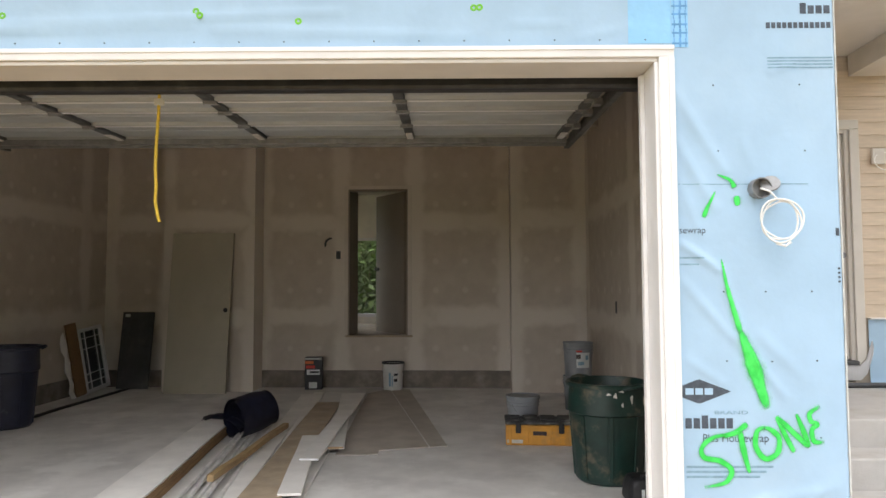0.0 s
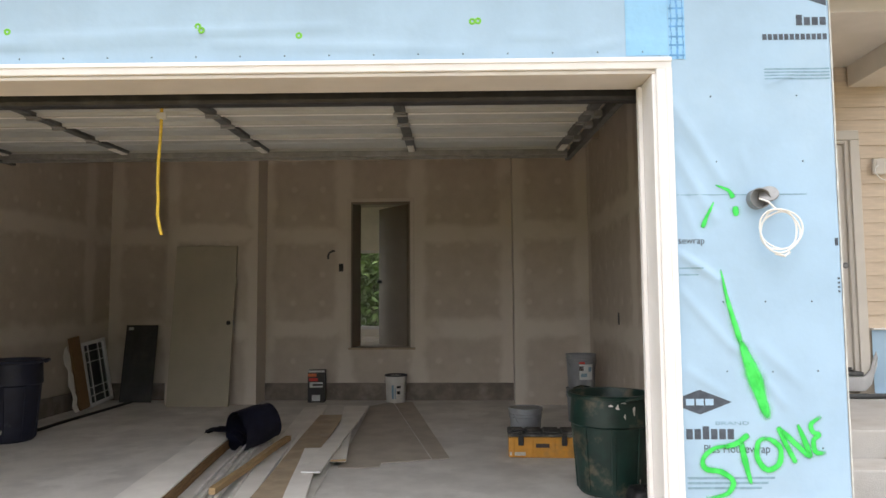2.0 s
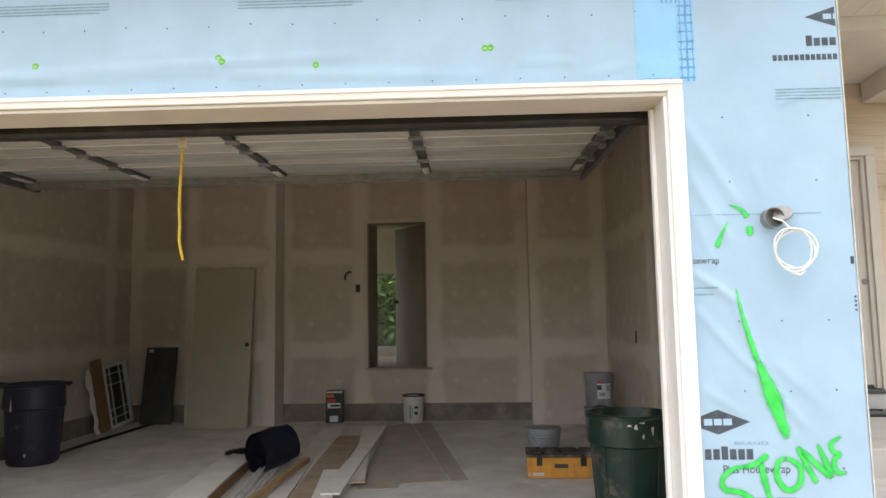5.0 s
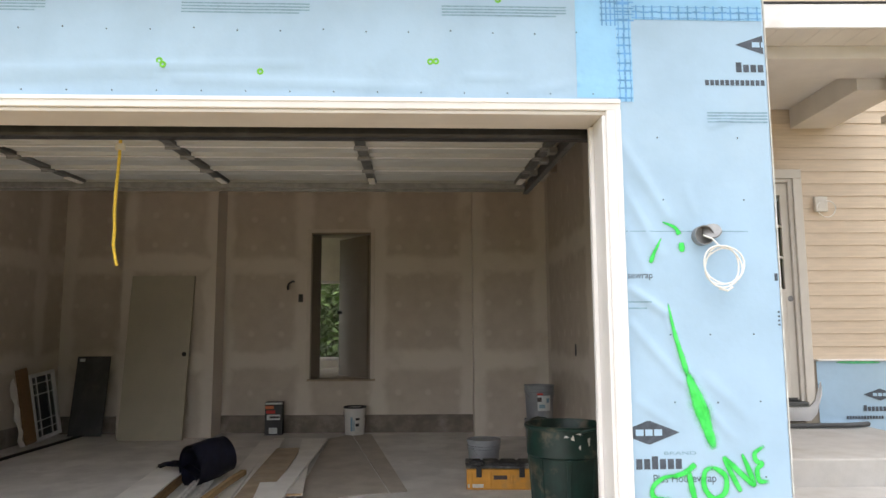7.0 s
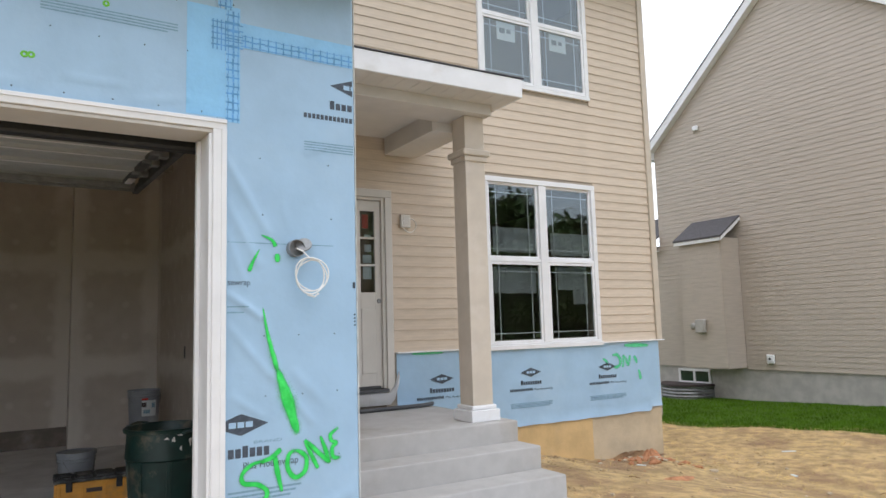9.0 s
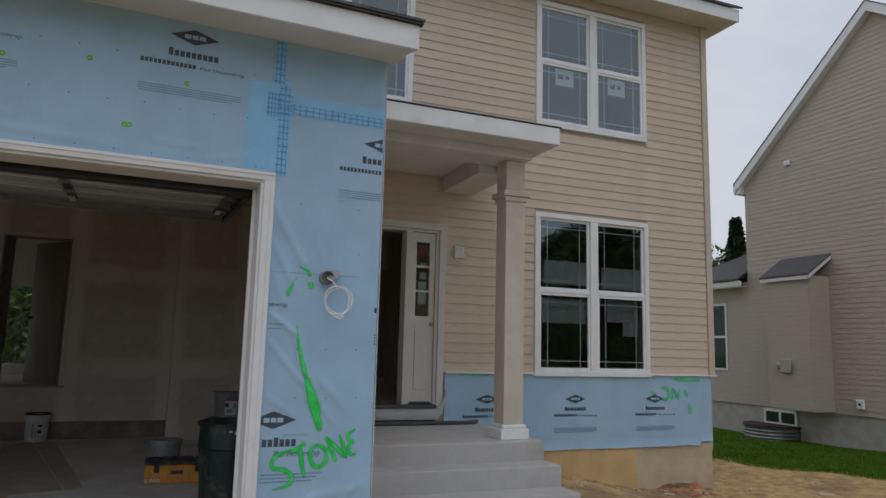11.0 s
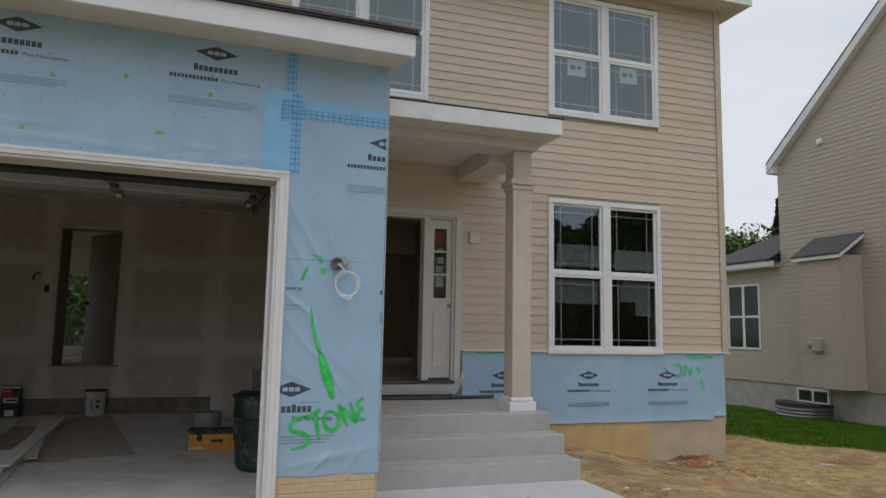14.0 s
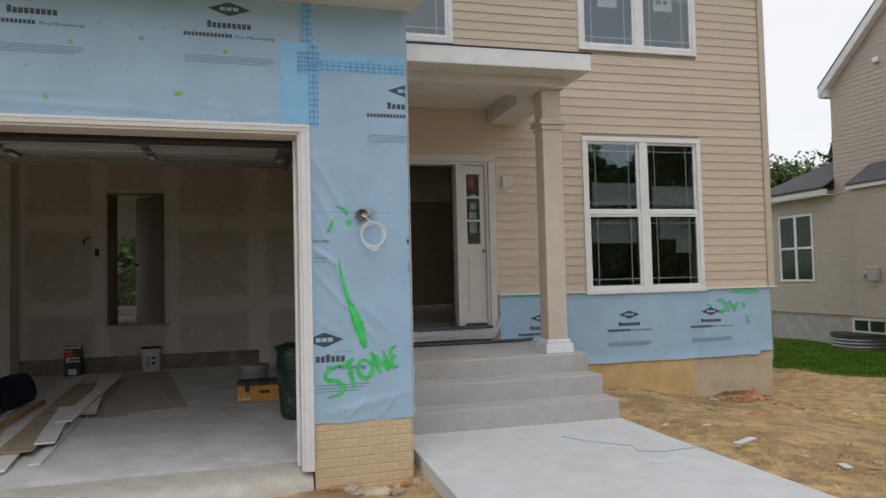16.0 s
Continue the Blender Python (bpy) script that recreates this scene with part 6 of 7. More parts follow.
LBL = ((4.2, 5.2, 0.10, 0.27, M_PAPER), (4.2, 4.6, 0.275, 0.30, M_RED), (4.3, 4.75, 0.13, 0.17, M_INKPALE), (4.85, 5.1, 0.19, 0.24, M_INKPALE), (4.2, 4.5, 0.2, 0.25, M_DARKTOP))
bucket("plastic_bucket", "grey joint-compound bucket with a printed label, bottom of a stack", 0.166, 0.378, M_BUCKET, pose(1.50, 4.76, slab_z(4.76)), "stacked buckets", patches=LBL)
bucket("plastic_bucket", "grey joint-compound bucket with a printed label, standing on another", 0.166, 0.378, M_BUCKET, pose(1.503, 4.76, slab_z(4.76) + 0.380, 0, 0, 14), "stacked buckets", patches=LBL)
bucket("plastic_bucket", "grey plastic bucket with lid behind the yellow toolbox", 0.155, 0.335, M_BUCKET, pose(0.785, 3.55, slab_z(3.55), 0, 0, 40), lid=M_BUCKET)
bucket("plastic_bucket", "white plastic bucket with a dark rim by the back wall", 0.142, 0.35, M_WBUCKET, pose(-0.775, 6.14, slab_z(6.14)), "", False, None,
       ((4.4, 4.62, 0.06, 0.24, M_INKPALE), (4.9, 5.3, 0.20, 0.23, M_CARTON), (4.9, 5.25, 0.12, 0.16, M_CARTON), (4.7, 4.8, 0.06, 0.2, M_INKPALE)))
rim = tagged(part("bucket_ring", lathe(bmesh.new(), [(0.135, 0.0), (0.152, 0.0), (0.152, 0.02), (0.135, 0.02), (0.135, 0.0)], 32), M_CARTON, None, "", 40), "black plastic ring on the white bucket", "lid ring")
rim.location = (-0.775, 6.14, slab_z(6.14) + 0.352)

# carton of sealant by the back wall
ct = thing("carton", "small black and orange carton by the back wall", "box", m=pose(-1.86, 6.18, slab_z(6.18), 0, 0, 6))
part("carton_body", boxm(-0.115, 0.115, -0.075, 0.075, 0, 0.43, 0.004), M_CARTON, ct)
part("orange_panel", boxm(-0.112, 0.0, -0.0775, -0.0755, 0.345, 0.385), M_ORANGE, ct)
part("white_panel", boxm(-0.11, 0.112, -0.0775, -0.0755, 0.402, 0.427), M_PAPER, ct)
part("white_panel", boxm(-0.06, 0.05, -0.0775, -0.0755, 0.02, 0.10), M_PAPER, ct)
part("printed_bar", boxm(-0.09, 0.085, -0.0775, -0.0755, 0.20, 0.27), M_PAPER, ct)
part("printed_bar", boxm(-0.05, 0.08, -0.0785, -0.0777, 0.222, 0.248), M_CARTON, ct)
part("red_panel", boxm(-0.10, 0.02, -0.0775, -0.0755, 0.285, 0.325), M_RED, ct)

# yellow toolbox
tb = thing("toolbox", "yellow plastic toolbox with black lid and latches", "toolbox", m=pose(0.90, 3.13, slab_z(3.0), 0, 0, -2))
part("box_body", boxm(-0.30, 0.30, -0.14, 0.15, 0, 0.178, 0.012), M_YELLOW, tb)
part("lid", boxm(-0.305, 0.305, -0.145, 0.155, 0.181, 0.208, 0.010), M_DUSTY, tb, "dusty black toolbox lid")
for x in (-0.24, -0.08, 0.08, 0.24):
    part("lid_tray", boxm(x - 0.07, x + 0.07, -0.12, 0.12, 0.2085, 0.226, 0.008), M_DUSTY, tb, "dark organiser tray")
for x in (-0.19, 0.19):
    part("latch", boxm(x - 0.024, x + 0.024, -0.16, -0.146, 0.11, 0.205, 0.006), M_BLACK, tb, "black latch")
part("handle", tube(bmesh.new(), [(-0.27, -0.10, 0.208), (-0.265, -0.125, 0.238), (-0.235, -0.13, 0.246), (-0.17, -0.13, 0.246), (-0.14, -0.125, 0.238), (-0.135, -0.10, 0.208)], 0.010, 8), M_BLACK, tb, "black carry handle", 60)
for x in (-0.26, -0.09, 0.10, 0.27):
    part("body_rib", boxm(x - 0.012, x + 0.012, -0.149, -0.1395, 0.012, 0.165, 0.004), M_YELLOW, tb)
part("name_plate", boxm(-0.06, 0.06, -0.1425, -0.1405, 0.09, 0.125, 0.0), M_DARKTOP, tb)
part("mud_smear", boxm(-0.29, -0.15, -0.1425, -0.1405, 0.02, 0.05), M_MUDSPLASH, tb)

# ---- things leaning on the walls ----
ld = thing("leaning_door", "loose almond slab door leaning on the drywall", "door", m=pose(-3.755, 5.735, slab_z(5.735), -3.6, 0, 0))
b = boxm(0, 0.825, 0, 0.042, 0, 2.12, 0.003)
for v in b.verts:
    v.co.x += 0.045 * v.co.z / 2.12
part("door_slab", b, M_DOORPAINT, ld)
part("knob_bore", lathe(bmesh.new(), [(0, 0.003), (0.026, 0.003), (0.03, 0.0)], 18, pose(0.79, 0, 1.09, 90)), M_BLACK, ld, "dark knob hole")
part("latch_plate", boxm(0.849, 0.855, 0.008, 0.034, 1.06, 1.13), M_STEEL, ld)
ds = thing("dark_sheet", "dark grey sheet panel leaning in the corner", "panel", m=pose(-4.575, 6.105, slab_z(6.1), -9.2, 0, 0))
part("panel_sheet", boxm(0, 0.44, 0, 0.018, 0, 1.06, 0.004), M_SLATE, ds)
part("edge_frame", boxm(-0.006, 0.0, -0.002, 0.02, 0, 1.06, 0.002), M_BLACK, ds)
part("white_label", boxm(0.03, 0.10, -0.003, -0.001, 0.99, 1.03), M_PAPER, ds)


SW, SH = 0.52, 0.85
fs = thing("old_window", "old white window sash with grille leaning on the side wall", "window sash", m=pose(-4.70, 5.63, slab_z(5.6) + 0.004, 0, 0, 87) @ pose(0, 0, 0, -7, -6, 0))
b = bmesh.new()
for a in ((0, SW, 0, 0.045), (0, SW, SH - 0.045, SH), (0, 0.045, 0.045, SH - 0.045), (SW - 0.045, SW, 0.045, SH - 0.045)):
    bx(b, a[0], a[1], 0, 0.035, a[2], a[3], 0.003)
part("sash_frame", b, M_WHITE, fs)
b = bmesh.new()
for x in (0.14, 0.36):
    bx(b, x - 0.005, x + 0.005, 0.008, 0.02, 0.035, SH - 0.035)
for z in (0.14, 0.25, 0.58, 0.72):
    bx(b, 0.045, SW - 0.045, 0.0085, 0.0205, z - 0.005, z + 0.005)
part("grille", b, M_WHITE, fs)
pane_part(0.045, SW - 0.045, 0.045, SH - 0.045, 0.024, fs)
part("dark_backing", boxm(0.0, SW + 0.03, 0.05, 0.062, 0, SH - 0.05, 0.002), M_SLATE, fs, "dark backing sheet")
bb = thing("leaning_board", "broken brown board with torn white edge leaning on the wall", "board", m=pose(-4.70, 5.40, slab_z(5.4) + 0.004, 0, 0, 86) @ pose(0, 0, 0, -7, -7, 0))
part("board", boxm(0, 0.20, 0, 0.025, 0, 0.93, 0.003), M_DARKLUMBER, bb)
b = bmesh.new()
edge = [(-0.10, 0.0)] + [(-0.10 - 0.03 * math.sin(k * 1.9) - 0.004 * k, 0.09 * k) for k in range(1, 10)] + [(-0.06, 0.84)] + [(-0.045 - 0.02 * math.sin(k * 2.3), 0.09 * k) for k in range(9, 0, -1)] + [(-0.02, 0.0)]
slab(b, [(x, 0.0, z) for x, z in edge], (0, 0.015, 0))
part("torn_edge", b, M_PRIMED, bb, "torn white edge strip")
b = tube(bmesh.new(), [(-4.43, 4.10, 0.0), (-4.44, 4.6, 0.0), (-4.42, 5.1, 0.0), (-4.40, 5.6, 0.0), (-4.39, 6.06, 0.0)], 0.04, 8)
for v in b.verts:
    v.co.z = slab_z(v.co.y) + 0.014 + v.co.z * 0.35
tagged(part("black_hose", b, M_BLACK, None, "", 60), "flattened black drain hose along the wall foot", "hose")

# ---- lumber on the floor ----
def plank(name, near, far, w, h, material, label, z=0.012, group="boards on the floor", end=None):
    """A long board from near to far (x, y)."""
    d = Vector((far[0] - near[0], far[1] - near[1]))
    t = thing(name, label, "board", group, pose(near[0], near[1], z + slab_z(near[1]), math.degrees(math.atan(SLOPE)), 0, math.degrees(math.atan2(d.y, d.x)) - 90))
    L = d.length
    b = bmesh.new()
    n = 10
    sec = [[b.verts.new((s * w / 2, L * i / n, zz + 0.004 * math.sin(i * 0.9 + w * 30))) for s, zz in ((-1, 0), (1, 0), (1, h), (-1, h))] for i in range(n + 1)]
    for a, c in zip(sec, sec[1:]):
        for k in range(4):
            b.faces.new((a[k], a[(k + 1) % 4], c[(k + 1) % 4], c[k]))
    b.faces.new(sec[0])
    b.faces.new(sec[-1])
    bmesh.ops.bevel(b, geom=[e for e in b.edges if len(e.link_faces) == 2 and e.calc_face_angle() > 1], offset=0.002, segments=1, affect="EDGES")
    part("board_length", b, material, t)
    if end:
        part("cut_end", boxm(-w / 2 + 0.003, w / 2 - 0.003, -0.004, -0.0005, 0.002, h - 0.002), end, t, "raw cut end")
    return t


plank("trim_board", (-2.12, 0.85), (-2.45, 3.95), 0.13, 0.012, M_PRIMED, "thin pale trim board lying flat on the slab", 0.004)
plank("lumber_beam", (-1.86, 0.80), (-2.20, 3.62), 0.27, 0.085, M_DARKLUMBER, "brown timber beam under a white board", 0.006)
plank("trim_board", (-1.875, 0.78), (-2.225, 3.68), 0.285, 0.012, M_PRIMED, "wide white primed board lying on the timber beam", 0.093)
for k, (n_, f_, r_) in enumerate((((-1.60, 0.95), (-1.93, 3.45), 0.016), ((-1.53, 1.0), (-1.90, 3.5), 0.02), ((-1.47, 1.05), (-1.83, 3.5), 0.018), ((-1.42, 1.0), (-1.80, 3.55), 0.021), ((-1.36, 1.25), (-1.70, 3.6), 0.02))):
    b = tube(bmesh.new(), [(n_[0], n_[1], 0.032 + 0.012 * (k % 2)), ((n_[0] + f_[0]) / 2 + 0.01 * math.sin(k * 3), (n_[1] + f_[1]) / 2, 0.05), (f_[0], f_[1], 0.055)], r_, 6)
    tagged(part("metal_strip", b, M_GALV, None, "", 50), "long dusty grey metal strip lying on the slab", "metal strip", "metal strips on the floor")
plank("trim_board", (-1.23, 0.62), (-1.79, 5.53), 0.155, 0.018, M_PRIMED, "long white primed board lying on the slab", 0.008)
plank("trim_board", (-1.03, 0.60), (-1.66, 5.62), 0.125, 0.014, M_PRIMED, "long white primed board lying on the slab", 0.030)
plank("lumber_stick", (-1.54, 1.62), (-1.50, 3.45), 0.05, 0.045, M_LUMBER, "raw tan lumber stick across the boards", 0.055, end=M_LUMBER)
plank("fibre_strip", (-1.07, 1.10), (-1.37, 4.85), 0.28, 0.010, M_PLY, "brown fibreboard strip lying over white boards", 0.048, end=M_LUMBER)
plank("trim_board", (-0.90, 1.32), (-1.15, 3.0), 0.155, 0.016, M_PRIMED, "short white primed board with a torn end", 0.060)
plank("trim_board", (-0.965, 2.14), (-1.08, 5.25), 0.15, 0.014, M_PRIMED, "long white primed board crossing another", 0.078, end=M_WHITE)
plank("trim_board", (-0.85, 2.62), (-1.26, 5.40), 0.135, 0.02, M_PRIMED, "white primed board with a raw tan end", 0.050, end=M_LUMBER)
plank("trim_board", (-0.83, 0.80), (-1.0, 3.3), 0.085, 0.012, M_PRIMED, "narrow white primed board beside the fibreboard", 0.006)
on_floor = lambda pts, up: [(x, y, slab_z(y) + up) for x, y in pts]
b = slab(bmesh.new(), on_floor([(-0.85, 2.60), (-0.66, 2.585), (-0.50, 2.63), (-0.505, 2.76), (-0.085, 2.885), (-0.82, 6.13), (-1.06, 5.75)], 0.003), (0, 0, 0.007))
tagged(part("fibreboard_sheet", b, M_SHEET), "thin grey-brown fibreboard sheet flat on the slab", "sheet", "sheets on the floor")
b = slab(bmesh.new(), on_floor([(-0.070, 2.89), (0.075, 2.945), (-0.55, 6.10), (-0.805, 6.13)], 0.002), (0, 0, 0.006))
tagged(part("fibreboard_sheet", b, M_SHEET), "narrow fibreboard sheet beside the larger one on the slab", "sheet", "sheets on the floor")

# rolled black membrane
roll = thing("membrane_roll", "loose roll of black rubber membrane lying on the boards", "roll", m=pose(-1.79, 3.30, slab_z(3.3) + 0.005))
b = bmesh.new()
turn = Matrix.Translation((0, 0, 0.205)) @ pose(0, 0, 0, 0, 0, 52) @ pose(0, 0, 0, 0, 80, 0)
prev = None
N_ = 60
for i in range(N_):
    f = i / (N_ - 1)
    a = 2 * math.pi * 1.62 * f + 0.4
    rr = 0.205 - 0.050 * f + 0.008 * math.sin(2 * a + 0.6)
    ro = [b.verts.new(turn @ Vector((rr * (1 - 0.10 * (zz > 0.1)) * math.cos(a), rr * (1 - 0.10 * (zz > 0.1)) * math.sin(a), zz + 0.016 * math.sin(a + zz * 6)))) for zz in (-0.19, -0.16, -0.06, 0.06, 0.16, 0.20)]
    if prev:
        for k in range(5):
            b.faces.new((prev[k], ro[k], ro[k + 1], prev[k + 1]))
    prev = ro
bmesh.ops.solidify(b, geom=b.faces[:], thickness=0.009)
part("rolled_sheet", b, M_ROLL, roll, "", 40)
b = bmesh.new()
g_ = [[b.verts.new((-0.06 - 0.46 * i / 10, -0.02 + 0.16 * i / 10 + (j - 3) * 0.045 * (1 - 0.65 * i / 10), 0.10 + 0.09 * math.sin(i * 0.30) + 0.03 * (i / 10) ** 2 - 0.03 * abs(j - 3) / 3 + 0.014 * math.sin(j * 1.7 + i * 0.8))) for j in range(7)] for i in range(11)]
for i in range(10):
    for j in range(6):
        b.faces.new((g_[i][j], g_[i + 1][j], g_[i + 1][j + 1], g_[i][j + 1]))
bmesh.ops.solidify(b, geom=b.faces[:], thickness=0.008)
part("loose_flap", b, M_ROLL, roll, "", 60)

# wall boxes
for x, y, z, lab in ((-1.563, BY, 1.892, "open dark switch box in the drywall"),):
    sb = thing("switch_box", lab, "electrical box", m=pose(x, y, z))
    part("box_frame", boxm(-0.032, 0.032, -0.006, 0.0, -0.055, 0.055, 0.002), M_SLATE, sb)
    part("box_inside", boxm(-0.026, 0.026, -0.0085, -0.0065, -0.047, 0.047), M_BLACK, sb)
b = tube(bmesh.new(), [(-1.745, BY - 0.001, 2.02), (-1.74, BY - 0.04, 2.05), (-1.72, BY - 0.07, 2.09), (-1.67, BY - 0.08, 2.12), (-1.64, BY - 0.07, 2.12)], 0.014, 7)
tagged(part("wire_stub", b, M_SLATE, None, "", 60), "dark cable stub sticking out of the drywall", "cable")
sb = thing("outlet_slot", "open outlet slot in the side drywall", "electrical box", m=pose(GX1, 4.05, 1.22))
part("slot_inside", boxm(-0.004, -0.001, -0.03, 0.03, -0.055, 0.055), M_BLACK, sb)
part("slot_frame", boxm(-0.003, 0.0, -0.038, 0.038, -0.063, 0.063), M_SLATE, sb)

# ---- ground cover and scraps ----
rg = random.Random(11)
b = bmesh.new()
for k in range(60000):
    x, y = rg.uniform(4.35, 12.5), rg.uniform(-5.0, 6.5)
    if x > turf_edge(y) + 0.15 or (x < 7.75 and y > 2.85) or rg.random() < 0.8 * smooth01(y, -0.6, 0.9) * (1 - smooth01(x, 6.6, 8.0)):
        continue
    z = ground_z(x, y) + 0.006
    a, l, w = rg.uniform(0, 6.28), rg.uniform(0.03, 0.11), rg.uniform(0.0009, 0.0021)
    dx, dy = math.cos(a) * l, math.sin(a) * l
    nx_, ny_ = -math.sin(a) * w, math.cos(a) * w
    up = rg.uniform(0, 0.03)
    b.faces.new([b.verts.new(p) for p in ((x - nx_, y - ny_, z), (x + nx_, y + ny_, z), (x + dx + nx_, y + dy + ny_, z + up), (x + dx - nx_, y + dy - ny_, z + up))])
tagged(part("straw", b, M_STRAW), "loose straw mulch scattered over bare soil", "straw", "", "stuff")
b = bmesh.new()
for k in range(45000):
    y = rg.uniform(-3.0, 11.0)
    x = turf_edge(y) + (15.15 - turf_edge(y)) * rg.random() ** 1.25 - 0.05 + rg.gauss(0, 0.04)
    z = ground_z(x, y) - 0.01
    a, h, w = rg.uniform(0, 6.28), rg.uniform(0.035, 0.08), rg.uniform(0.004, 0.009)
    dx, dy = math.cos(a) * w, math.sin(a) * w
    lx, ly = rg.gauss(0, 0.02), rg.gauss(0, 0.02)
    b.faces.new([b.verts.new(p) for p in ((x - dx, y - dy, z), (x + dx, y + dy, z), (x + lx, y + ly, z + h))])
tagged(part("grass", b, M_BLADE), "dense green lawn grass beside the neighbouring house", "grass", "", "stuff")


def lump_mesh(seed, material):
    r = random.Random(seed)
    q = bmesh.new()
    bmesh.ops.create_icosphere(q, subdivisions=1, radius=1)
    for v in q.verts:
        v.co *= r.uniform(0.7, 1.15)
        v.co.z *= 0.6
    return finish("stone", q, material)


# crumbs of soil over the bare ground, thicker along the foundation and the walkway
rs = random.Random(31)
verts_, faces_ = [], []
octa = ((1, 0, 0), (0, 1, 0), (-1, 0, 0), (0, -1, 0), (0, 0, 1))
for k in range(5200):
    if k % 3 == 0:
        x, y = rs.uniform(4.3, 9.2), 2.8 - abs(rs.gauss(0, 0.45))
    elif k % 3 == 1:
        y = rs.uniform(-4.5, 1.2)
        x = 4.3 - 0.03 * min(0, max(y, -4)) + abs(rs.gauss(0, 0.35))
    else:
        x, y = rs.uniform(4.4, 11.5), rs.uniform(-4.5, 5.5)
    if (x < 7.8 and y > 2.84) or x > turf_edge(y) or (x < 4.25 and y > 0.7):
        continue
    r_ = 0.006 + 0.02 * rs.random() ** 3
    z, n_ = ground_z(x, y) - 0.15 * r_, len(verts_)
    for dx, dy, dz in octa:
        verts_.append((x + r_ * dx * rs.uniform(0.6, 1.5), y + r_ * dy * rs.uniform(0.6, 1.5), z + r_ * dz * rs.uniform(0.5, 1.1)))
    faces_ += [(n_, n_ + 1, n_ + 4), (n_ + 1, n_ + 2, n_ + 4), (n_ + 2, n_ + 3, n_ + 4), (n_ + 3, n_, n_ + 4)]
me = bpy.data.meshes.new("soil_crumbs")
me.from_pydata(verts_, [], faces_)
me.materials.append(M_CRUMB)
tagged(new("soil_crumbs", me), "loose crumbs of tan soil strewn over the bare ground", "soil", "", "stuff")

stones = [lump_mesh(s_, M_STONE) for s_ in range(4)]
clods = [lump_mesh(s_ + 20, M_REDCLAY) for s_ in range(2)]
for k in range(46):
    x, y = rg.uniform(4.45, 9.5), rg.uniform(-2.5, 2.6)
    s_ = rg.uniform(0.012, 0.04)
    o = tagged(new("stone", rg.choice(stones)), "small pale stone lying on the soil", "stone", "stones on the soil")
    o.matrix_basis = pose(x, y, ground_z(x, y) + 0.3 * s_, 0, 0, rg.uniform(0, 360)) @ Matrix.Diagonal((s_ * 1.3, s_, s_, 1))
def heap(x, y, rx, ry, h, seed, material=M_REDCLAY, name="clay_mound", label="low crumbly heap of orange clay by the foundation"):
    """A low uneven heap of crumbled earth."""
    q = bmesh.new()
    rings_ = [[q.verts.new((rx * k / 6 * math.cos(6.2832 * i / 26), ry * k / 6 * math.sin(6.2832 * i / 26),
                            h * (0.5 + 0.5 * math.cos(math.pi * k / 6)) * (1 + 0.5 * noise.noise((k * 0.8, i * 0.7, seed))) - 0.012)) for i in range(26)] for k in range(1, 7)]
    for a_, b_ in zip(rings_, rings_[1:]):
        for i in range(26):
            q.faces.new((a_[i], b_[i], b_[(i + 1) % 26], a_[(i + 1) % 26]))
    q.faces.new(rings_[0])
    o_ = tagged(part(name, q, material), label, name.replace("_", " "), name.replace("_", " ") + "s")
    o_.matrix_basis = pose(x, y, ground_z(x, y))


heap(7.04, 2.58, 0.22, 0.15, 0.13, 1)
heap(6.90, 2.76, 0.60, 0.11, 0.09, 4, M_EARTH, "earth_mound", "low heap of damp brown earth against the foundation")
heap(1.66, -0.16, 0.36, 0.15, 0.045, 6, M_STONE, "rubble_mound", "low heap of tan soil and rubble at the pier foot")
heap(4.85, 2.62, 0.30, 0.10, 0.03, 2)
heap(6.2, 1.5, 0.30, 0.12, 0.03, 3)
for k in range(60):
    x, y = rg.gauss(6.9, 0.30), rg.gauss(2.42, 0.2)
    s_ = rg.uniform(0.015, 0.055)
    if y > 2.88:
        continue
    o = tagged(new("clay_clod", clods[k % 2] if k % 3 else stones[k % 4]), "crumbly orange clay clod by the foundation", "clod", "clay clods by the foundation")
    o.matrix_basis = pose(x, y, ground_z(x, y) + 0.2 * s_, 0, 0, rg.uniform(0, 360)) @ Matrix.Diagonal((s_ * 1.3, s_, s_, 1))
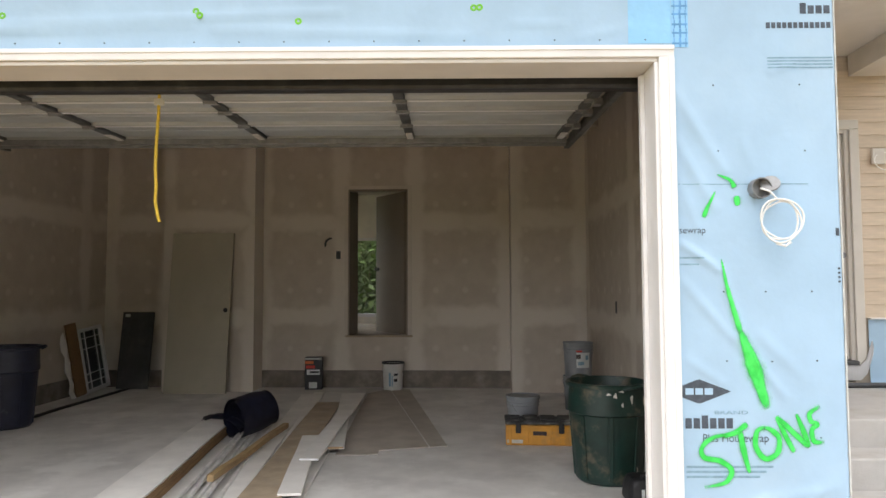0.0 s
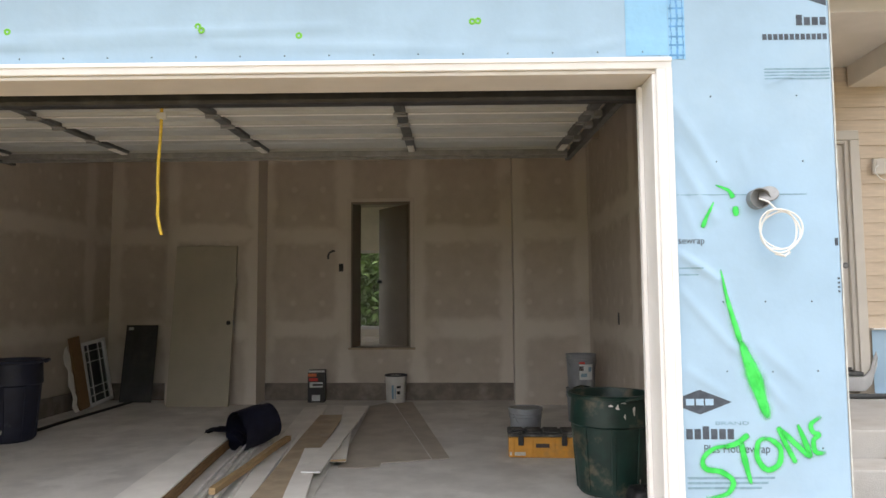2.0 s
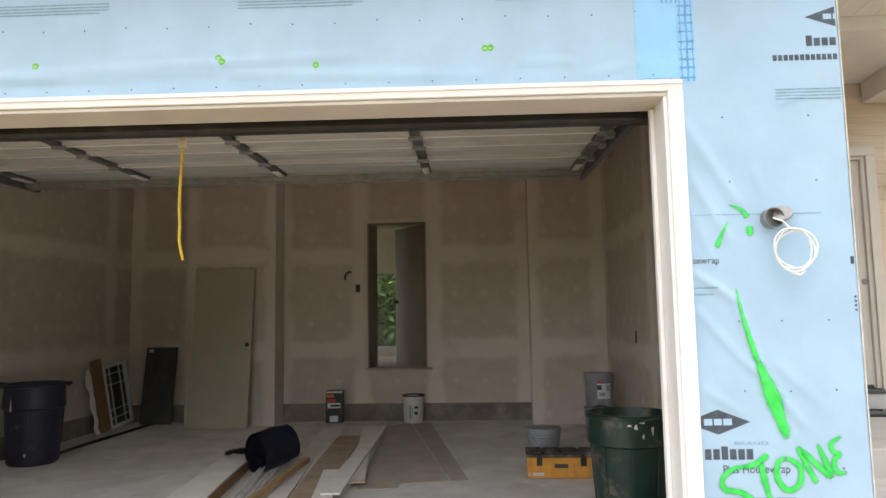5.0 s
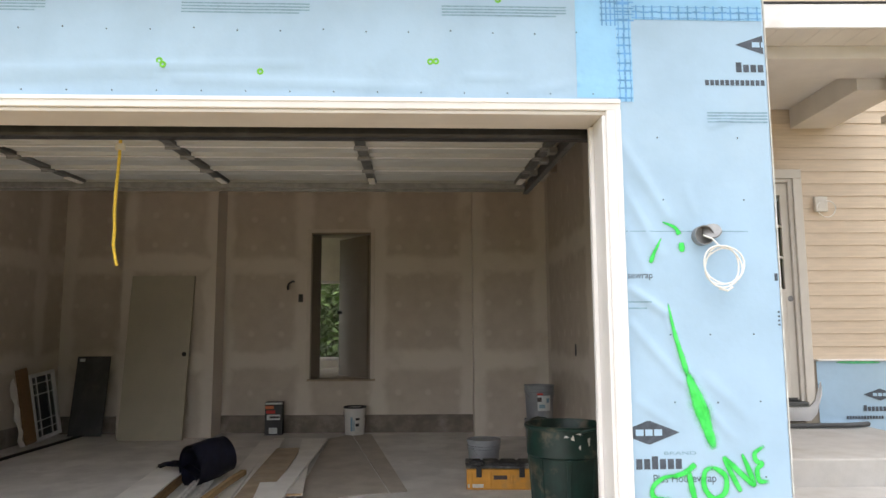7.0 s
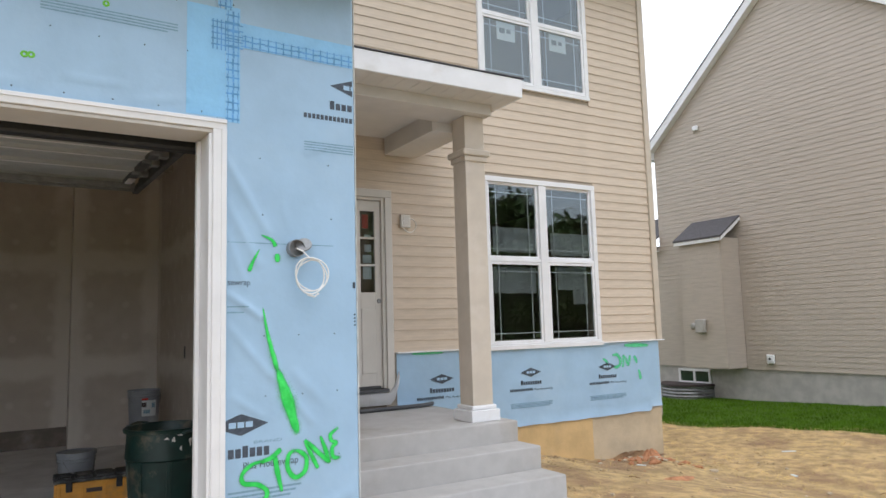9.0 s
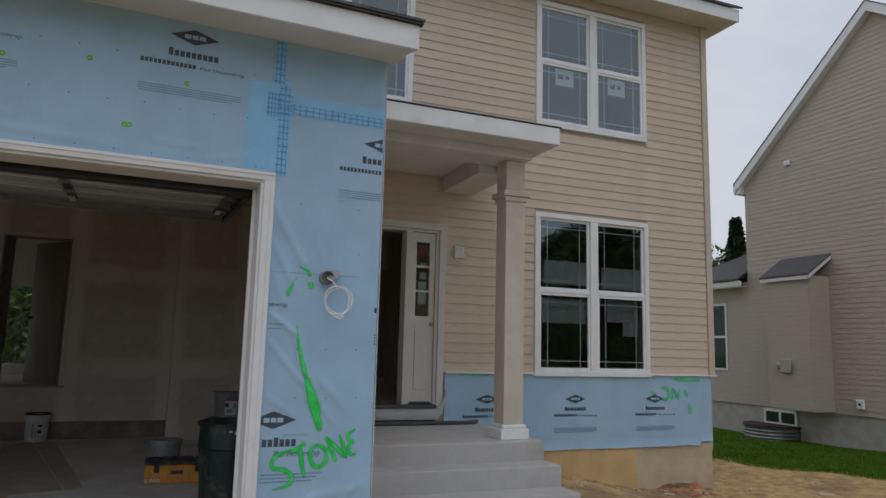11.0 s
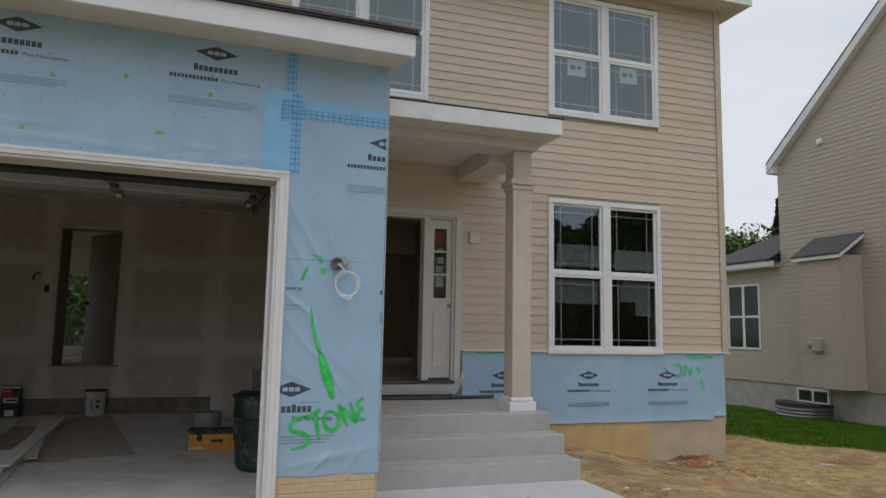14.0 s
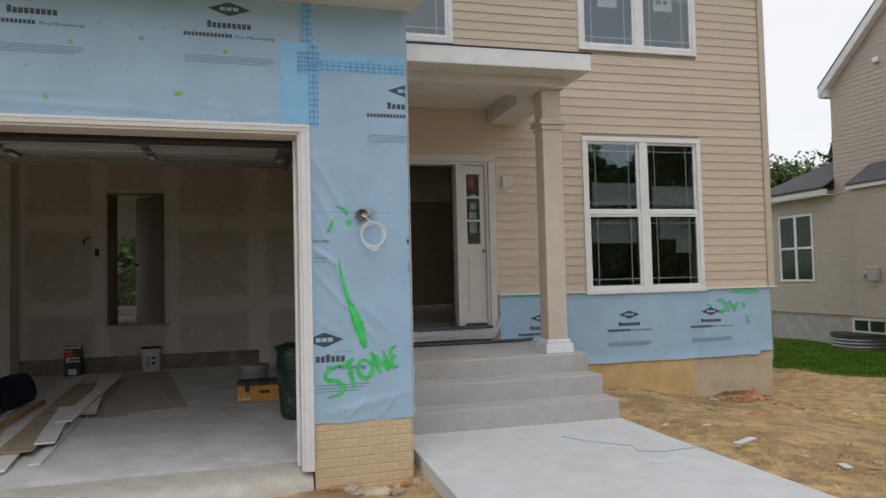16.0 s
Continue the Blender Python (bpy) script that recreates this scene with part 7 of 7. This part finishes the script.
for k in range(16):
    x, y = rg.uniform(1.35, 2.02), rg.uniform(-0.35, -0.03)
    s_ = rg.uniform(0.02, 0.06)
    o = tagged(new("stone", rg.choice(stones + clods[:1])), "rubble stone at the foot of the pier", "stone", "rubble at the pier")
    o.matrix_basis = pose(x, y, ground_z(x, y) + 0.35 * s_, 0, 0, rg.uniform(0, 360)) @ Matrix.Diagonal((s_ * 1.3, s_, s_, 1))
for k in range(14):
    x, y = rg.uniform(4.6, 9.0), rg.uniform(-1.5, 2.4)
    o = tagged(part("twig", tube(bmesh.new(), [(0, 0, 0), (0.06, 0.01, 0.008), (0.13, -0.005, 0.0)], 0.005, 5), M_DARKLUMBER), "short brown twig lying on the soil", "twig", "twigs on the soil")
    o.matrix_basis = pose(x, y, ground_z(x, y) + 0.01, 0, 0, rg.uniform(0, 360))
for x, y, z, L, w, a in ((4.60, -0.43, 0.03, 0.26, 0.06, 25), (3.66, -0.72, 0.020, 0.15, 0.035, 160), (3.0, 0.30, 0.020, 0.12, 0.02, 8), (5.0, -1.0, -0.06, 0.12, 0.06, 70), (4.42, 0.42, 0.0, 0.07, 0.03, 40), (4.75, 0.28, 0.0, 0.10, 0.03, 15), (5.6, 1.35, 0.0, 0.09, 0.025, 120), (7.3, 0.9, 0.0, 0.14, 0.03, 150), (6.3, 0.2, 0.0, 0.08, 0.03, 60)):
    o = tagged(part("siding_scrap", boxm(-L / 2, L / 2, -w / 2, w / 2, 0, 0.008, 0.002), M_PAPER), "small white offcut lying on the ground", "offcut", "white offcuts")
    o.matrix_basis = pose(x, y, max(z, ground_z(x, y) + 0.01), 0, 0, a)
b = tube(bmesh.new(), [(3.33, 0.25, 0.021), (3.44, 0.04, 0.021), (3.58, -0.10, 0.021), (3.72, -0.23, 0.021), (3.67, -0.39, 0.021), (3.86, -0.47, 0.021), (4.16, -0.435, 0.021), (4.28, -0.42, 0.016)], 0.0028, 5)
tagged(part("string", b, M_INKPALE, None, "", 60), "thin blue string lying on the walkway", "string")
b = tube(bmesh.new(), [(2.1, MY - 0.09, PZ + 0.02), (2.9, MY - 0.10, PZ + 0.02), (3.6, MY - 0.12, PZ + 0.025), (3.95, MY - 0.13, PZ + 0.03), (4.12, MY - 0.06, PZ + 0.03)], 0.022, 7)
tagged(part("wrap_scrap", b, M_SLATE, None, "", 60), "dark rolled strip lying along the porch wall", "strip")
